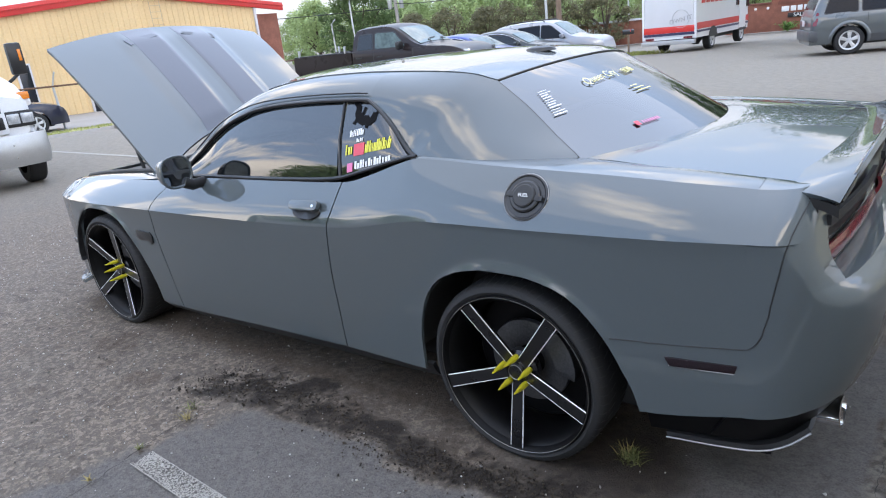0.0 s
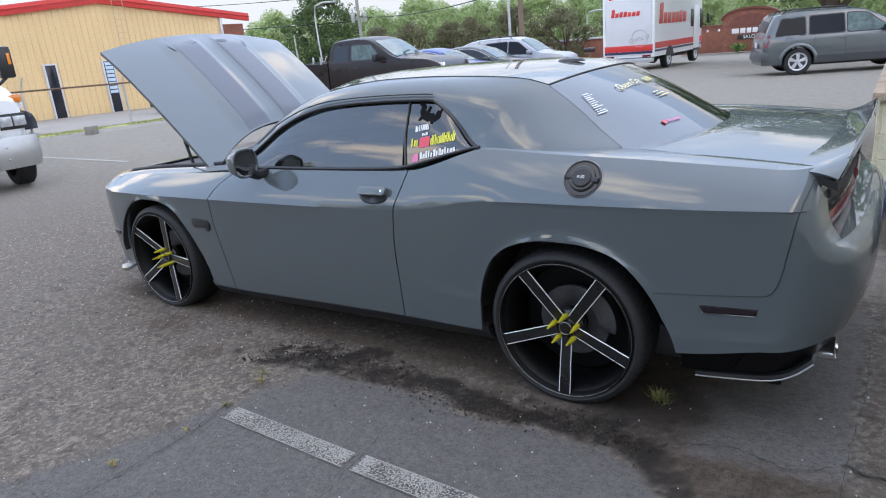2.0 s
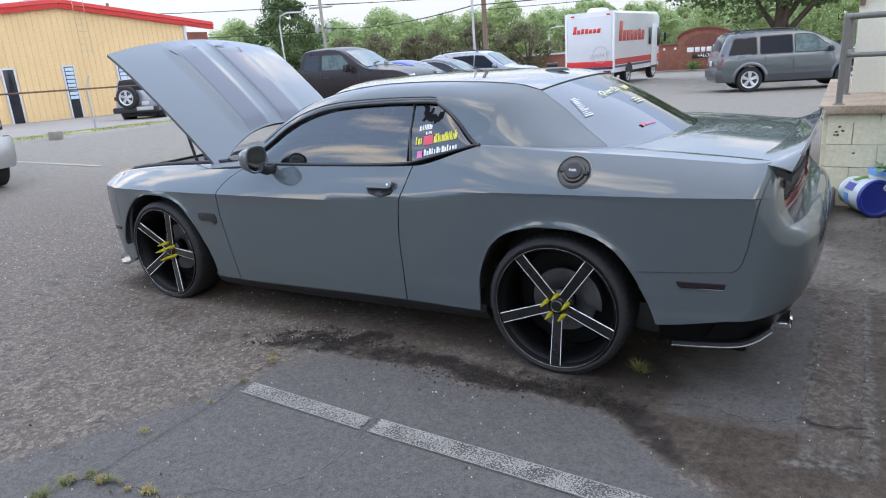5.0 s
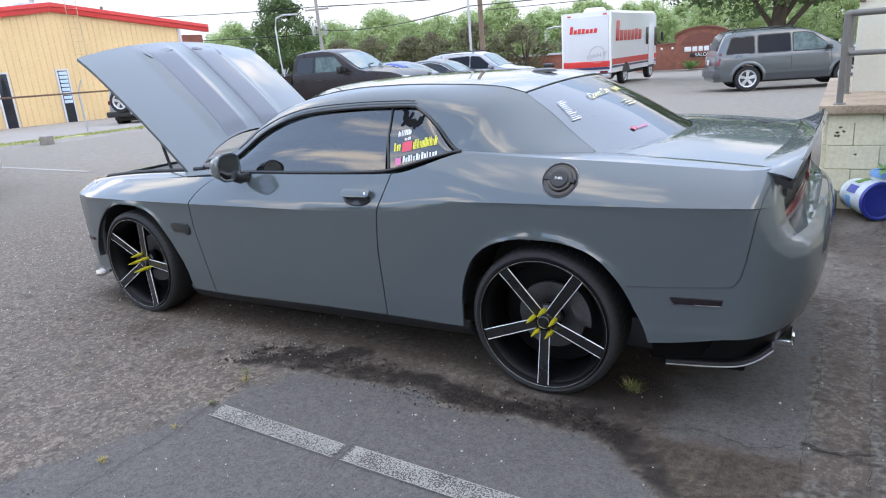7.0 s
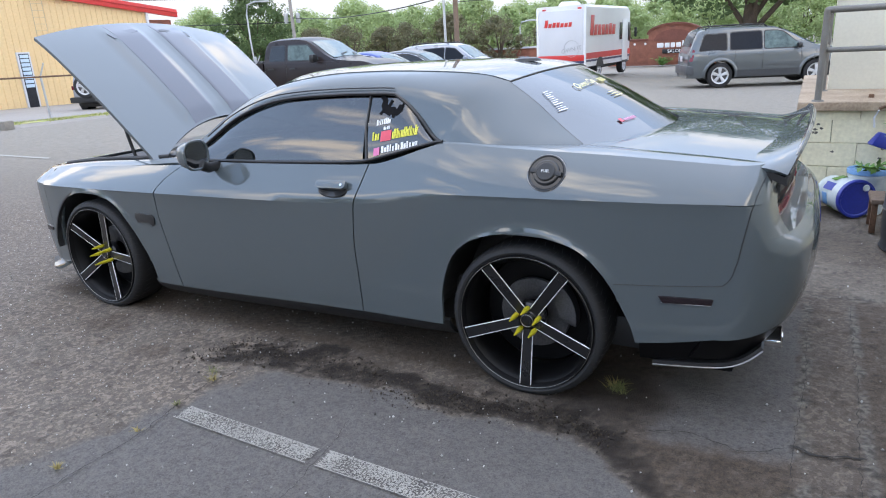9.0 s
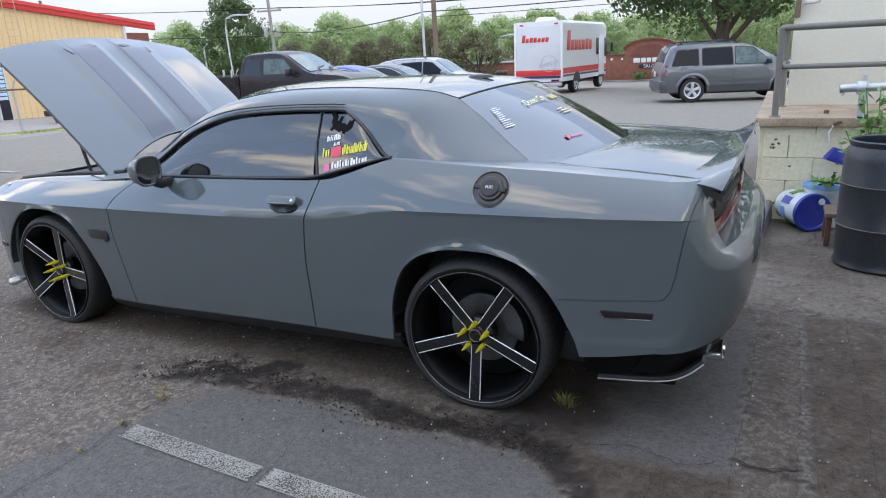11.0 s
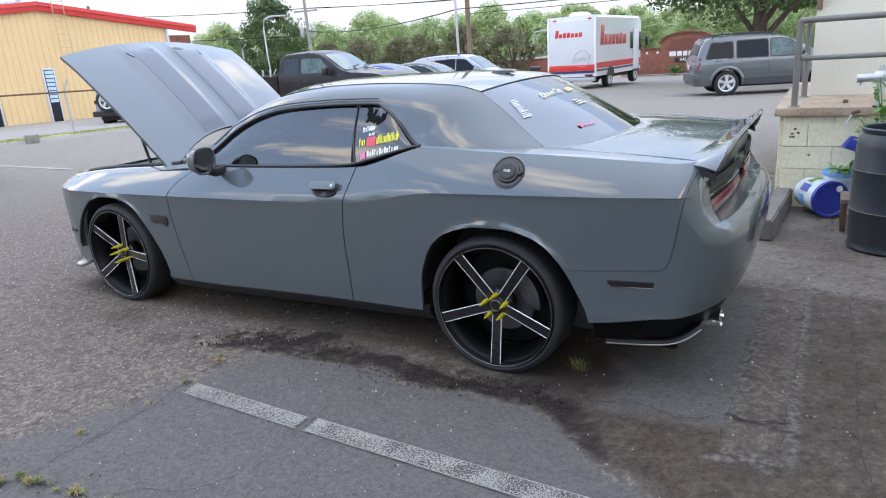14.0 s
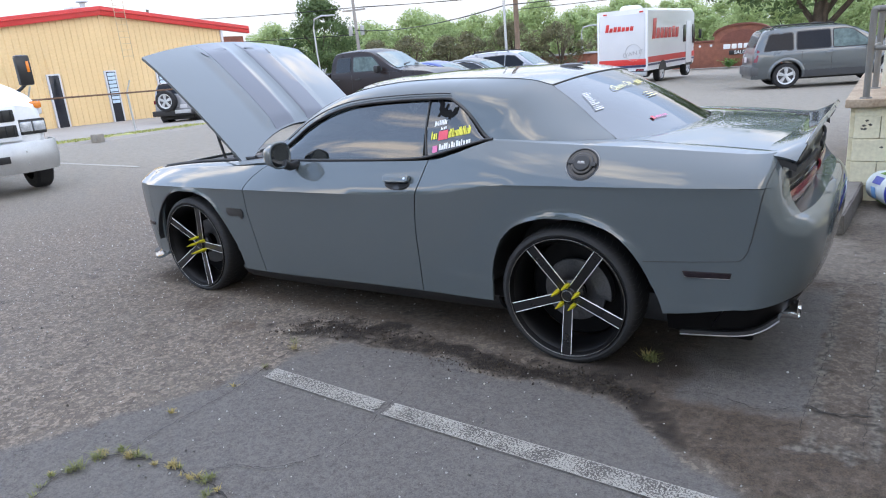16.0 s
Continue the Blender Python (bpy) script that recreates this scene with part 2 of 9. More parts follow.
M = dict(
    paint=node_mat("grey_paint", (0.068, 0.083, 0.089), 0.38, 0.0, 1.0, 0.02, 3, 400, rough_var=0.03, spec=0.12),
    stripe=node_mat("satin_stripe", (0.050, 0.051, 0.066), 0.36, 0.0, 0.92, 0.04, 4, 300, spec=0.12),
    gloss=node_mat("gloss_black_paint", (0.008, 0.008, 0.009), 0.2, 0, 1.0, 0.05, 8, 200),
    trim=node_mat("black_trim", (0.012, 0.012, 0.013), 0.35, 0, 0.2, 0.1, 8, 200),
    plastic=node_mat("black_plastic", (0.02, 0.02, 0.021), 0.55, 0, 0, 0.15, 9, 200, 0.1, 300),
    tyre=node_mat("tyre_rubber", (0.016, 0.016, 0.017), 0.75, 0, 0, 0.2, 14, 160, 0.2, 160),
    rim=node_mat("gloss_black_rim", (0.006, 0.006, 0.007), 0.28, 0, 0.15, 0.1, 10, 200, rough_var=0.04),
    machined=node_mat("machined_edge", (0.85, 0.85, 0.86), 0.42, 0.35, 0, 0.05, 30, 300),
    steel=node_mat("brake_steel", (0.32, 0.31, 0.30), 0.4, 1.0, 0, 0.15, 10, 120),
    chrome=node_mat("chrome", (0.8, 0.8, 0.8), 0.08, 1.0, 0, 0.03, 10, 100, rough_var=0.03),
    yellow=node_mat("yellow_anodised", (0.62, 0.55, 0.03), 0.3, 0.35, 0.2, 0.06, 20, 200),
    redlens=node_mat("red_lens", (0.17, 0.014, 0.022), 0.2, 0, 0.35, 0.15, 20, 60, rough_var=0.05),
    darkred=node_mat("dark_red_lens", (0.010, 0.004, 0.007), 0.25, 0, 0.3, 0.1, 20, 60),
    tint=glass_mat("tinted_glass", (0.6, 0.68, 0.75), 0.93, 0.03, 2.0),
    rearglass=glass_mat("rear_glass", (0.6, 0.68, 0.75), 0.975, 0.03, 2.5),
    screen=glass_mat("windscreen_glass", (0.85, 0.93, 0.9), 0.25),
    carglass=glass_mat("car_window_glass", (0.5, 0.55, 0.55), 0.75),
    interior=node_mat("dark_upholstery", (0.018, 0.017, 0.017), 0.7, 0, 0, 0.2, 8, 90, 0.2, 120),
    white=node_mat("white_vinyl", (0.8, 0.8, 0.8), 0.4, var=0.03),
    vyellow=node_mat("yellow_vinyl", (0.75, 0.7, 0.08), 0.4, var=0.03),
    gold=node_mat("pale_gold_vinyl", (0.75, 0.68, 0.3), 0.4, var=0.03),
    vred=node_mat("red_vinyl", (0.7, 0.08, 0.12), 0.4, var=0.03),
    vpink=node_mat("pink_vinyl", (0.75, 0.2, 0.4), 0.4, var=0.03),
    vanwhite=node_mat("white_van_paint", (0.78, 0.79, 0.8), 0.35, 0, 0.4, 0.03, 1.5, 30),
    vanred=node_mat("red_van_stripe", (0.62, 0.035, 0.03), 0.35, 0, 0.3, 0.05, 2, 30),
    navy=node_mat("navy_strip", (0.03, 0.035, 0.09), 0.4, var=0.05),
    suvgrey=node_mat("suv_grey_paint", (0.072, 0.084, 0.090), 0.3, 0.1, 0.9, 0.03, 2, 60),
    suvdark=node_mat("suv_lower_cladding", (0.06, 0.064, 0.07), 0.45, 0.0, 0.2, 0.06, 3, 60),
    pickup=node_mat("dark_brown_paint", (0.020, 0.014, 0.014), 0.3, 0.0, 0.2, 0.05, 2, 60, spec=0.25),
    silver=node_mat("silver_paint", (0.30, 0.31, 0.34), 0.3, 0.4, 0.8, 0.03, 2, 60),
    blue=node_mat("blue_paint", (0.02, 0.05, 0.24), 0.3, 0.1, 0.4, 0.04, 2, 60),
    greengrey=node_mat("grey_green_paint", (0.045, 0.052, 0.05), 0.3, 0.2, 0.5, 0.04, 2, 60),
    amber=node_mat("amber_lens", (0.75, 0.22, 0.02), 0.25, 0, 0.7, 0.08, 10, 60),
    lampglass=node_mat("headlamp_lens", (0.5, 0.52, 0.54), 0.1, 0.3, 0.8, 0.2, 12, 50),
    rust=node_mat("rusty_iron", (0.16, 0.09, 0.055), 0.75, 0.3, 0, 0.25, 12, 90, 0.3, 90),
    railgrey=node_mat("grey_rail_paint", (0.155, 0.158, 0.148), 0.55, 0.1, 0, 0.14, 7, 120, 0.1, 150, tint=(0.15, 0.13, 0.11)),
    cream=node_mat("cream_stucco", (0.689, 0.664, 0.555), 0.75, 0, 0, 0.04, 1.2, 40, 0.15, 120),
    block=node_mat("painted_block", (0.76, 0.70, 0.50), 0.75, 0, 0, 0.06, 2.5, 30, 0.15, 70, tint=(0.56, 0.51, 0.35)),
    mortar=node_mat("painted_joint", (0.36, 0.33, 0.25), 0.85, 0, 0, 0.15, 6, 60, 0.3, 90),
    concrete=node_mat("weathered_concrete", (0.36, 0.28, 0.20), 0.85, 0, 0, 0.2, 3, 45, 0.5, 60, tint=(0.20, 0.14, 0.09)),
    kerb=node_mat("grey_concrete_kerb", (0.155, 0.138, 0.120), 0.88, 0, 0, 0.2, 5, 60, 0.5, 70),
    barrel=node_mat("black_drum_plastic", (0.022, 0.026, 0.032), 0.45, 0, 0.1, 0.25, 4, 50, 0.1, 60),
    bucketw=node_mat("white_bucket", (0.62, 0.66, 0.66), 0.45, 0, 0, 0.1, 6, 9, tint=(0.3, 0.36, 0.38)),
    bucketb=node_mat("blue_bucket_lid", (0.015, 0.03, 0.26), 0.4, 0, 0.1, 0.1, 8, 60),
    bucketl=node_mat("light_blue_lid", (0.16, 0.33, 0.6), 0.45, 0, 0, 0.1, 8, 60),
    wood=node_mat("grey_brown_wood", (0.20, 0.14, 0.10), 0.8, 0, 0, 0.2, 5, 60, 0.4, 40),
    leaf=node_mat("green_leaf", (0.12, 0.24, 0.05), 0.55, 0, 0, 0.25, 9, 60),
    yellowwall=node_mat("ochre_metal_siding", (0.74, 0.54, 0.29), 0.5, 0, 0.1, 0.06, 0.6, 12, tint=(0.66, 0.47, 0.24)),
    redtrim=node_mat("red_metal_fascia", (0.6, 0.04, 0.035), 0.4, 0, 0.2, 0.06, 1, 20),
    whitetrim=node_mat("white_metal_trim", (0.58, 0.58, 0.61), 0.5, 0, 0, 0.05, 2, 20),
    darkglass=node_mat("dark_window", (0.02, 0.022, 0.028), 0.12, 0, 0, 0.2, 2, 20),
    blind=node_mat("pale_blue_blind", (0.5, 0.62, 0.72), 0.6, 0, 0, 0.06, 3, 30),
    brick=node_mat("red_brick", (0.26, 0.10, 0.065), 0.85, 0, 0, 0.2, 3, 20, 0.3, 20),
    bark=node_mat("bark", (0.10, 0.075, 0.055), 0.9, 0, 0, 0.25, 3, 25, 0.8, 12),
    pole=node_mat("weathered_pole_wood", (0.20, 0.14, 0.10), 0.85, 0, 0, 0.15, 1.5, 25, 0.3, 15),
    galv=node_mat("galvanised_steel", (0.5, 0.51, 0.52), 0.45, 0.6, 0, 0.08, 3, 40),
    wire=node_mat("black_cable", (0.02, 0.02, 0.02), 0.6, var=0.05),
    linepaint=node_mat("worn_white_line", (0.36, 0.34, 0.30), 0.8, 0, 0, 0.1, 12, 120, 0.3, 200),
    straw=node_mat("dry_grass", (0.30, 0.24, 0.09), 0.8, 0, 0, 0.25, 20, 60),
    weed=node_mat("weed_green", (0.15, 0.16, 0.05), 0.7, 0, 0, 0.25, 20, 60),
)


def leaf_mat(name, dark, light):
    """Foliage whose colour varies from clump to clump and lets some light through."""
    m = bpy.data.materials.new(name)
    m.use_nodes = True
    n, l = m.node_tree.nodes, m.node_tree.links
    p = n["Principled BSDF"]
    g = n.new("ShaderNodeNewGeometry")
    mix = n.new("ShaderNodeMix")
    mix.data_type = "RGBA"
    mix.inputs["A"].default_value, mix.inputs["B"].default_value = (*dark, 1), (*light, 1)
    l.new(g.outputs["Random Per Island"], mix.inputs["Factor"])
    l.new(mix.outputs["Result"], p.inputs["Base Color"])
    p.inputs["Roughness"].default_value = 0.6
    tr, ms = n.new("ShaderNodeBsdfTranslucent"), n.new("ShaderNodeMixShader")
    l.new(mix.outputs["Result"], tr.inputs["Color"])
    ms.inputs["Fac"].default_value = 0.45
    l.new(p.outputs[0], ms.inputs[1])
    l.new(tr.outputs[0], ms.inputs[2])
    l.new(ms.outputs[0], n["Material Output"].inputs["Surface"])
    return m


M["leaf_light"] = leaf_mat("light_green_foliage", (0.30, 0.38, 0.16), (0.50, 0.60, 0.30))
M["leaf_dark"] = leaf_mat("dark_green_foliage", (0.08, 0.125, 0.05), (0.16, 0.235, 0.09))
M["leaf_brown"] = leaf_mat("bronze_foliage", (0.11, 0.11, 0.06), (0.24, 0.22, 0.12))


def ground_mat():
    m = bpy.data.materials.new("old_asphalt")
    m.use_nodes = True
    n, l = m.node_tree.nodes, m.node_tree.links
    p = n["Principled BSDF"]
    geo = n.new("ShaderNodeNewGeometry")

    def tex(kind, scale, detail=6.0):
        t = n.new(kind)
        t.inputs["Scale"].default_value = scale
        if "Detail" in t.inputs:
            t.inputs["Detail"].default_value = detail
        l.new(geo.outputs["Position"], t.inputs["Vector"])
        return t

    def blend(fac, a, b):
        x = n.new("ShaderNodeMix")
        x.data_type = "RGBA"
        l.new(fac, x.inputs["Factor"])
        for s, v in (("A", a), ("B", b)):
            if isinstance(v, tuple):
                x.inputs[s].default_value = (*v, 1)
            else:
                l.new(v, x.inputs[s])
        return x.outputs["Result"]

    def span(v, a, b, c=0.0, d=1.0):
        r = n.new("ShaderNodeMapRange")
        for k, q in zip(("From Min", "From Max", "To Min", "To Max"), (a, b, c, d)):
            r.inputs[k].default_value = q
        l.new(v, r.inputs["Value"])
        return r.outputs["Result"]

    def attr(name):
        a = n.new("ShaderNodeAttribute")
        a.attribute_name = name
        return a.outputs["Fac"]

    coarse = tex("ShaderNodeTexNoise", 38.0, 8.0)
    grain, mid, big = tex("ShaderNodeTexNoise", 140.0), tex("ShaderNodeTexNoise", 9.0), tex("ShaderNodeTexNoise", 0.7)
    stones = tex("ShaderNodeTexVoronoi", 75.0)
    gravel = tex("ShaderNodeTexVoronoi", 105.0)
    cell = n.new("ShaderNodeSeparateColor")
    l.new(gravel.outputs["Color"], cell.inputs["Color"])
    speck = n.new("ShaderNodeMath")
    speck.operation = "MULTIPLY_ADD"
    speck.inputs[1].default_value = 0.55
    l.new(grain.outputs["Fac"], speck.inputs[0])
    half_c = n.new("ShaderNodeMath")
    half_c.operation = "MULTIPLY"
    half_c.inputs[1].default_value = 0.45
    l.new(coarse.outputs["Fac"], half_c.inputs[0])
    l.new(half_c.outputs[0], speck.inputs[2])
    aggregate = n.new("ShaderNodeMath")
    aggregate.operation = "MULTIPLY_ADD"
    aggregate.inputs[1].default_value = 0.16
    l.new(cell.outputs[0], aggregate.inputs[0])
    l.new(speck.outputs[0], aggregate.inputs[2])
    rough_side = blend(span(aggregate.outputs[0], 0.36, 0.80), (0.134, 0.109, 0.087), (0.294, 0.240, 0.190))
    smooth_side = blend(span(aggregate.outputs[0], 0.42, 0.76), (0.062, 0.056, 0.052), (0.148, 0.135, 0.124))
    pits = tex("ShaderNodeTexVoronoi", 42.0)
    pit_cell = n.new("ShaderNodeSeparateColor")
    l.new(pits.outputs["Color"], pit_cell.inputs["Color"])
    pit = n.new("ShaderNodeMath")
    pit.operation = "MULTIPLY"
    l.new(span(pits.outputs["Distance"], 0.36, 0.24), pit.inputs[0])
    l.new(span(pit_cell.outputs[0], 0.76, 0.86), pit.inputs[1])
    rough_side = blend(pit.outputs[0], rough_side, (0.032, 0.026, 0.022))
    fleck = n.new("ShaderNodeMath")
    fleck.operation = "MULTIPLY"
    l.new(span(pits.outputs["Distance"], 0.24, 0.16), fleck.inputs[0])
    l.new(span(pit_cell.outputs[1], 0.955, 0.97), fleck.inputs[1])
    clods = tex("ShaderNodeTexVoronoi", 46.0)
    lump = n.new("ShaderNodeSeparateColor")
    l.new(clods.outputs["Color"], lump.inputs["Color"])
    # gaps between clods darkened in colour, since bump shading alone is faint
    crevice_shade = n.new("ShaderNodeMath")
    crevice_shade.operation = "MULTIPLY"
    l.new(span(clods.outputs["Distance"], 0.50, 0.66), crevice_shade.inputs[0])
    l.new(span(lump.outputs[2], 0.60, 1.0, 0.0, 0.6), crevice_shade.inputs[1])
    rough_side = blend(span(lump.outputs[1], 0.0, 1.0, 0.0, 0.30), rough_side, (0.258, 0.210, 0.165))
    rough_side = blend(crevice_shade.outputs[0], rough_side, (0.050, 0.041, 0.035))
    col = blend(attr("patch"), rough_side, smooth_side)
    col = blend(fleck.outputs[0], col, (0.40, 0.385, 0.36))
    col = blend(span(mid.outputs["Fac"], 0.52, 0.75, 0.0, 0.22), col, (0.05, 0.049, 0.049))
    col = blend(span(big.outputs["Fac"], 0.45, 0.8, 0.0, 0.35), col, (0.13, 0.122, 0.112))
    chip = n.new("ShaderNodeMath")
    chip.operation = "LESS_THAN"
    chip.inputs[1].default_value = 0.16
    l.new(stones.outputs["Distance"], chip.inputs[0])
    pick = n.new("ShaderNodeMath")
    pick.operation = "MULTIPLY"
    l.new(chip.outputs[0], pick.inputs[0])
    sep = n.new("ShaderNodeSeparateColor")
    l.new(stones.outputs["Color"], sep.inputs["Color"])
    l.new(span(sep.outputs[0], 0.72, 0.9, 0.0, 0.7), pick.inputs[1])
    col = blend(pick.outputs[0], col, (0.32, 0.3, 0.28))
    col = blend(attr("lot"), col, blend(span(mid.outputs["Fac"], 0.3, 0.7), (0.211, 0.189, 0.158), (0.276, 0.247, 0.205)))
    # browned by dirt, and by the shade laid in under the coupe
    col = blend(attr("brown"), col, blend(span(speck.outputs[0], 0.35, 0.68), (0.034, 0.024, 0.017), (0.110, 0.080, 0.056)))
    col = blend(attr("sand"), col, blend(span(coarse.outputs["Fac"], 0.4, 0.6), (0.07, 0.062, 0.052), (0.20, 0.178, 0.148)))
    # dark for damp stains and for shade painted by the rear wheel
    col = blend(attr("wet_and_shade"), col, (0.022, 0.016, 0.012))
    l.new(col, p.inputs["Base Color"])
    l.new(span(attr("wet_and_shade"), 0.0, 1.0, 0.85, 0.75), p.inputs["Roughness"])
    bump = n.new("ShaderNodeBump")
    bump.inputs["Strength"].default_value, bump.inputs["Distance"].default_value = 1.0, 0.012
    # clods and hollows a thumb wide on the broken side, fine grain on the sealed side
    hollow = n.new("ShaderNodeMath")
    hollow.operation = "MULTIPLY"
    l.new(span(clods.outputs["Distance"], 0.15, 0.75, 1.1, 0.0), hollow.inputs[0])
    l.new(span(attr("patch"), 0.0, 1.0, 1.0, 0.12), hollow.inputs[1])
    relief = n.new("ShaderNodeMath")
    relief.operation = "ADD"
    l.new(hollow.outputs[0], relief.inputs[0])
    l.new(aggregate.outputs[0], relief.inputs[1])
    l.new(relief.outputs[0], bump.inputs["Height"])
    l.new(bump.outputs["Normal"], p.inputs["Normal"])
    p.inputs["Specular IOR Level"].default_value = 0.35
    return m


M["ground"] = ground_mat()


# ---- shape helpers ----
def mesh(name, verts, faces, material, parent=None, label="", smooth=True, sharp=32.0, fix=True):
    """One mesh object from points and faces, with edges kept crisp past the angle sharp."""
    bm = bmesh.new()
    vs = [bm.verts.new(v) for v in verts]
    for f in faces:
        try:
            bm.faces.new([vs[i] for i in f])
        except ValueError:
            pass
    return part(name, bm, material, parent, label, smooth, sharp, fix)


def part(name, bm, material, parent=None, label="", smooth=True, sharp=32.0, fix=True):
    if fix:
        bmesh.ops.remove_doubles(bm, verts=bm.verts, dist=1e-6)
        bmesh.ops.recalc_face_normals(bm, faces=bm.faces)
    bm.normal_update()
    for f in bm.faces:
        f.smooth = smooth
    if smooth:
        for e in bm.edges:
            if len(e.link_faces) == 2 and e.calc_face_angle(0.0) > radians(sharp):
                e.smooth = False
    data = bpy.data.meshes.new(name)
    bm.to_mesh(data)
    bm.free()
    data.materials.append(M[material] if isinstance(material, str) else material)
    ob = new(name, data)
    if parent:
        ob.parent = parent
    if label:
        ob["label"] = label
    return ob


def thing(name, label, category, m=None, group="", kind=""):
    ob = new(name)
    ob.empty_display_size = 0.1
    if m is not None:
        ob.matrix_basis = m
    return tagged(ob, label, category, group, kind)


def curve(*pts):
    """A smooth monotone function through (x, value) pairs."""
    xs, ys = np.array([p[0] for p in pts], float), np.array([p[1] for p in pts], float)
    h, d = np.diff(xs), np.diff(ys) / np.diff(xs)
    m = np.zeros(len(xs))
    m[0], m[-1] = d[0], d[-1]
    for i in range(1, len(xs) - 1):
        m[i] = 0 if d[i - 1] * d[i] <= 0 else 2 * d[i - 1] * d[i] / (d[i - 1] + d[i])

    def at(x):
        x = min(max(x, xs[0]), xs[-1])
        i = min(int(np.searchsorted(xs, x, "right")) - 1, len(xs) - 2)
        t = (x - xs[i]) / h[i]
        return float((2 * t**3 - 3 * t**2 + 1) * ys[i] + (t**3 - 2 * t**2 + t) * h[i] * m[i] + (3 * t**2 - 2 * t**3) * ys[i + 1] + (t**3 - t**2) * h[i] * m[i + 1])

    return at


def path3(*pts):
    """A smooth curve in space through the points, for s from 0 to 1 by length."""
    p = np.array(pts, float)
    d = np.r_[0, np.cumsum(np.linalg.norm(np.diff(p, axis=0), axis=1))]
    d /= d[-1]
    fs = [curve(*zip(d, p[:, k])) for k in range(3)]
    return lambda s: Vector((fs[0](s), fs[1](s), fs[2](s)))


def surf(name, f, us, vs, material, parent=None, thick=0.012, centre=(0, 0, 0.6), label="", sharp=32.0, flip_y=False):
    """A sheet f(u, v) with thickness, laid inwards to the centre."""
    P = [[Vector(f(u, v)) for v in vs] for u in us]
    nu, nv = len(us), len(vs)
    c = Vector(centre)
    verts, back = [], []
    for i in range(nu):
        for j in range(nv):
            a = P[min(i + 1, nu - 1)][j] - P[max(i - 1, 0)][j]
            b = P[i][min(j + 1, nv - 1)] - P[i][max(j - 1, 0)]
            n = a.cross(b)
            n = n.normalized() if n.length > 1e-9 else Vector((0, 0, 1))
            if n.dot(c - P[i][j]) < 0:
                n = -n
            verts.append(P[i][j])
            back.append(P[i][j] + n * thick)
    k = lambda i, j: i * nv + j
    N = nu * nv
    faces = []
    for i in range(nu - 1):
        for j in range(nv - 1):
            q = (k(i, j), k(i + 1, j), k(i + 1, j + 1), k(i, j + 1))
            faces.append(q)
            if thick:
                faces.append(tuple(N + t for t in reversed(q)))
    if thick:
        rim = [k(i, 0) for i in range(nu)] + [k(nu - 1, j) for j in range(1, nv)] + [k(i, nv - 1) for i in range(nu - 2, -1, -1)] + [k(0, j) for j in range(nv - 2, 0, -1)]
        for a, b in zip(rim, rim[1:] + rim[:1]):
            faces.append((a, b, N + b, N + a))
        verts += back
    if flip_y:
        verts = [Vector((v.x, -v.y, v.z)) for v in verts]
    return mesh(name, verts, faces, material, parent, label, True, sharp)


def lin(a, b, n):
    return [a + (b - a) * i / n for i in range(n + 1)]


def box(name, size, at, material, parent=None, bevel=0.01, label="", turn=None, seg=2, taper=1.0):
    bm = bmesh.new()
    bmesh.ops.create_cube(bm, size=1.0)
    for v in bm.verts:
        k = taper if v.co.z > 0 else 1.0
        v.co = Vector((v.co.x * size[0] * k, v.co.y * size[1] * k, v.co.z * size[2]))
    if bevel:
        bmesh.ops.bevel(bm, geom=list(bm.edges), offset=min(bevel, min(size) * 0.45), segments=seg, affect="EDGES", profile=0.6)
    m = Matrix.Translation(at) @ (turn or Matrix())
    bmesh.ops.transform(bm, matrix=m, verts=bm.verts)
    return part(name, bm, material, parent, label, True, 40)


def lathe(name, profile, material, parent=None, seg=32, m=None, label="", sharp=32.0):
    """Profile of (radius, height) turned round z, then laid by m."""
    verts, faces = [], []
    for i in range(seg):
        a = 2 * math.pi * i / seg
        for r, z in profile:
            verts.append(Vector((r * math.cos(a), r * math.sin(a), z)))
    n = len(profile)
    for i in range(seg):
        for j in range(n - 1):
            a, b = i * n, ((i + 1) % seg) * n
            faces.append((a + j, b + j, b + j + 1, a + j + 1))
    if m is not None:
        verts = [m @ v for v in verts]
    bm = bmesh.new()
    vs = [bm.verts.new(v) for v in verts]
    for f in faces:
        bm.faces.new([vs[i] for i in f])
    bmesh.ops.remove_doubles(bm, verts=bm.verts, dist=1e-5)
    return part(name, bm, material, parent, label, True, sharp)


def tube(name, pts, radius, material, parent=None, seg=8, label="", closed=False):
    """A round bar along points."""
    pts = [Vector(p) for p in pts]
    n = len(pts)
    verts, faces = [], []
    up = Vector((0.13, 0.21, 0.97))
    for i, p in enumerate(pts):
        a, b = (pts[i - 1], pts[(i + 1) % n]) if closed else (pts[max(i - 1, 0)], pts[min(i + 1, n - 1)])
        d = (b - a).normalized()
        s = d.cross(up)
        if s.length < 0.05:
            s = d.cross(Vector((1, 0, 0)))
        s.normalize()
        t = s.cross(d)
        r = radius(i / max(1, n - 1)) if callable(radius) else radius
        for k in range(seg):
            q = 2 * math.pi * k / seg
            verts.append(p + (s * math.cos(q) + t * math.sin(q)) * r)
    for i in range(n if closed else n - 1):
        j = (i + 1) % n
        for k in range(seg):
            faces.append((i * seg + k, i * seg + (k + 1) % seg, j * seg + (k + 1) % seg, j * seg + k))
    if not closed:
        faces += [tuple(range(seg)), tuple((n - 1) * seg + k for k in range(seg))]
    return mesh(name, verts, faces, material, parent, label)


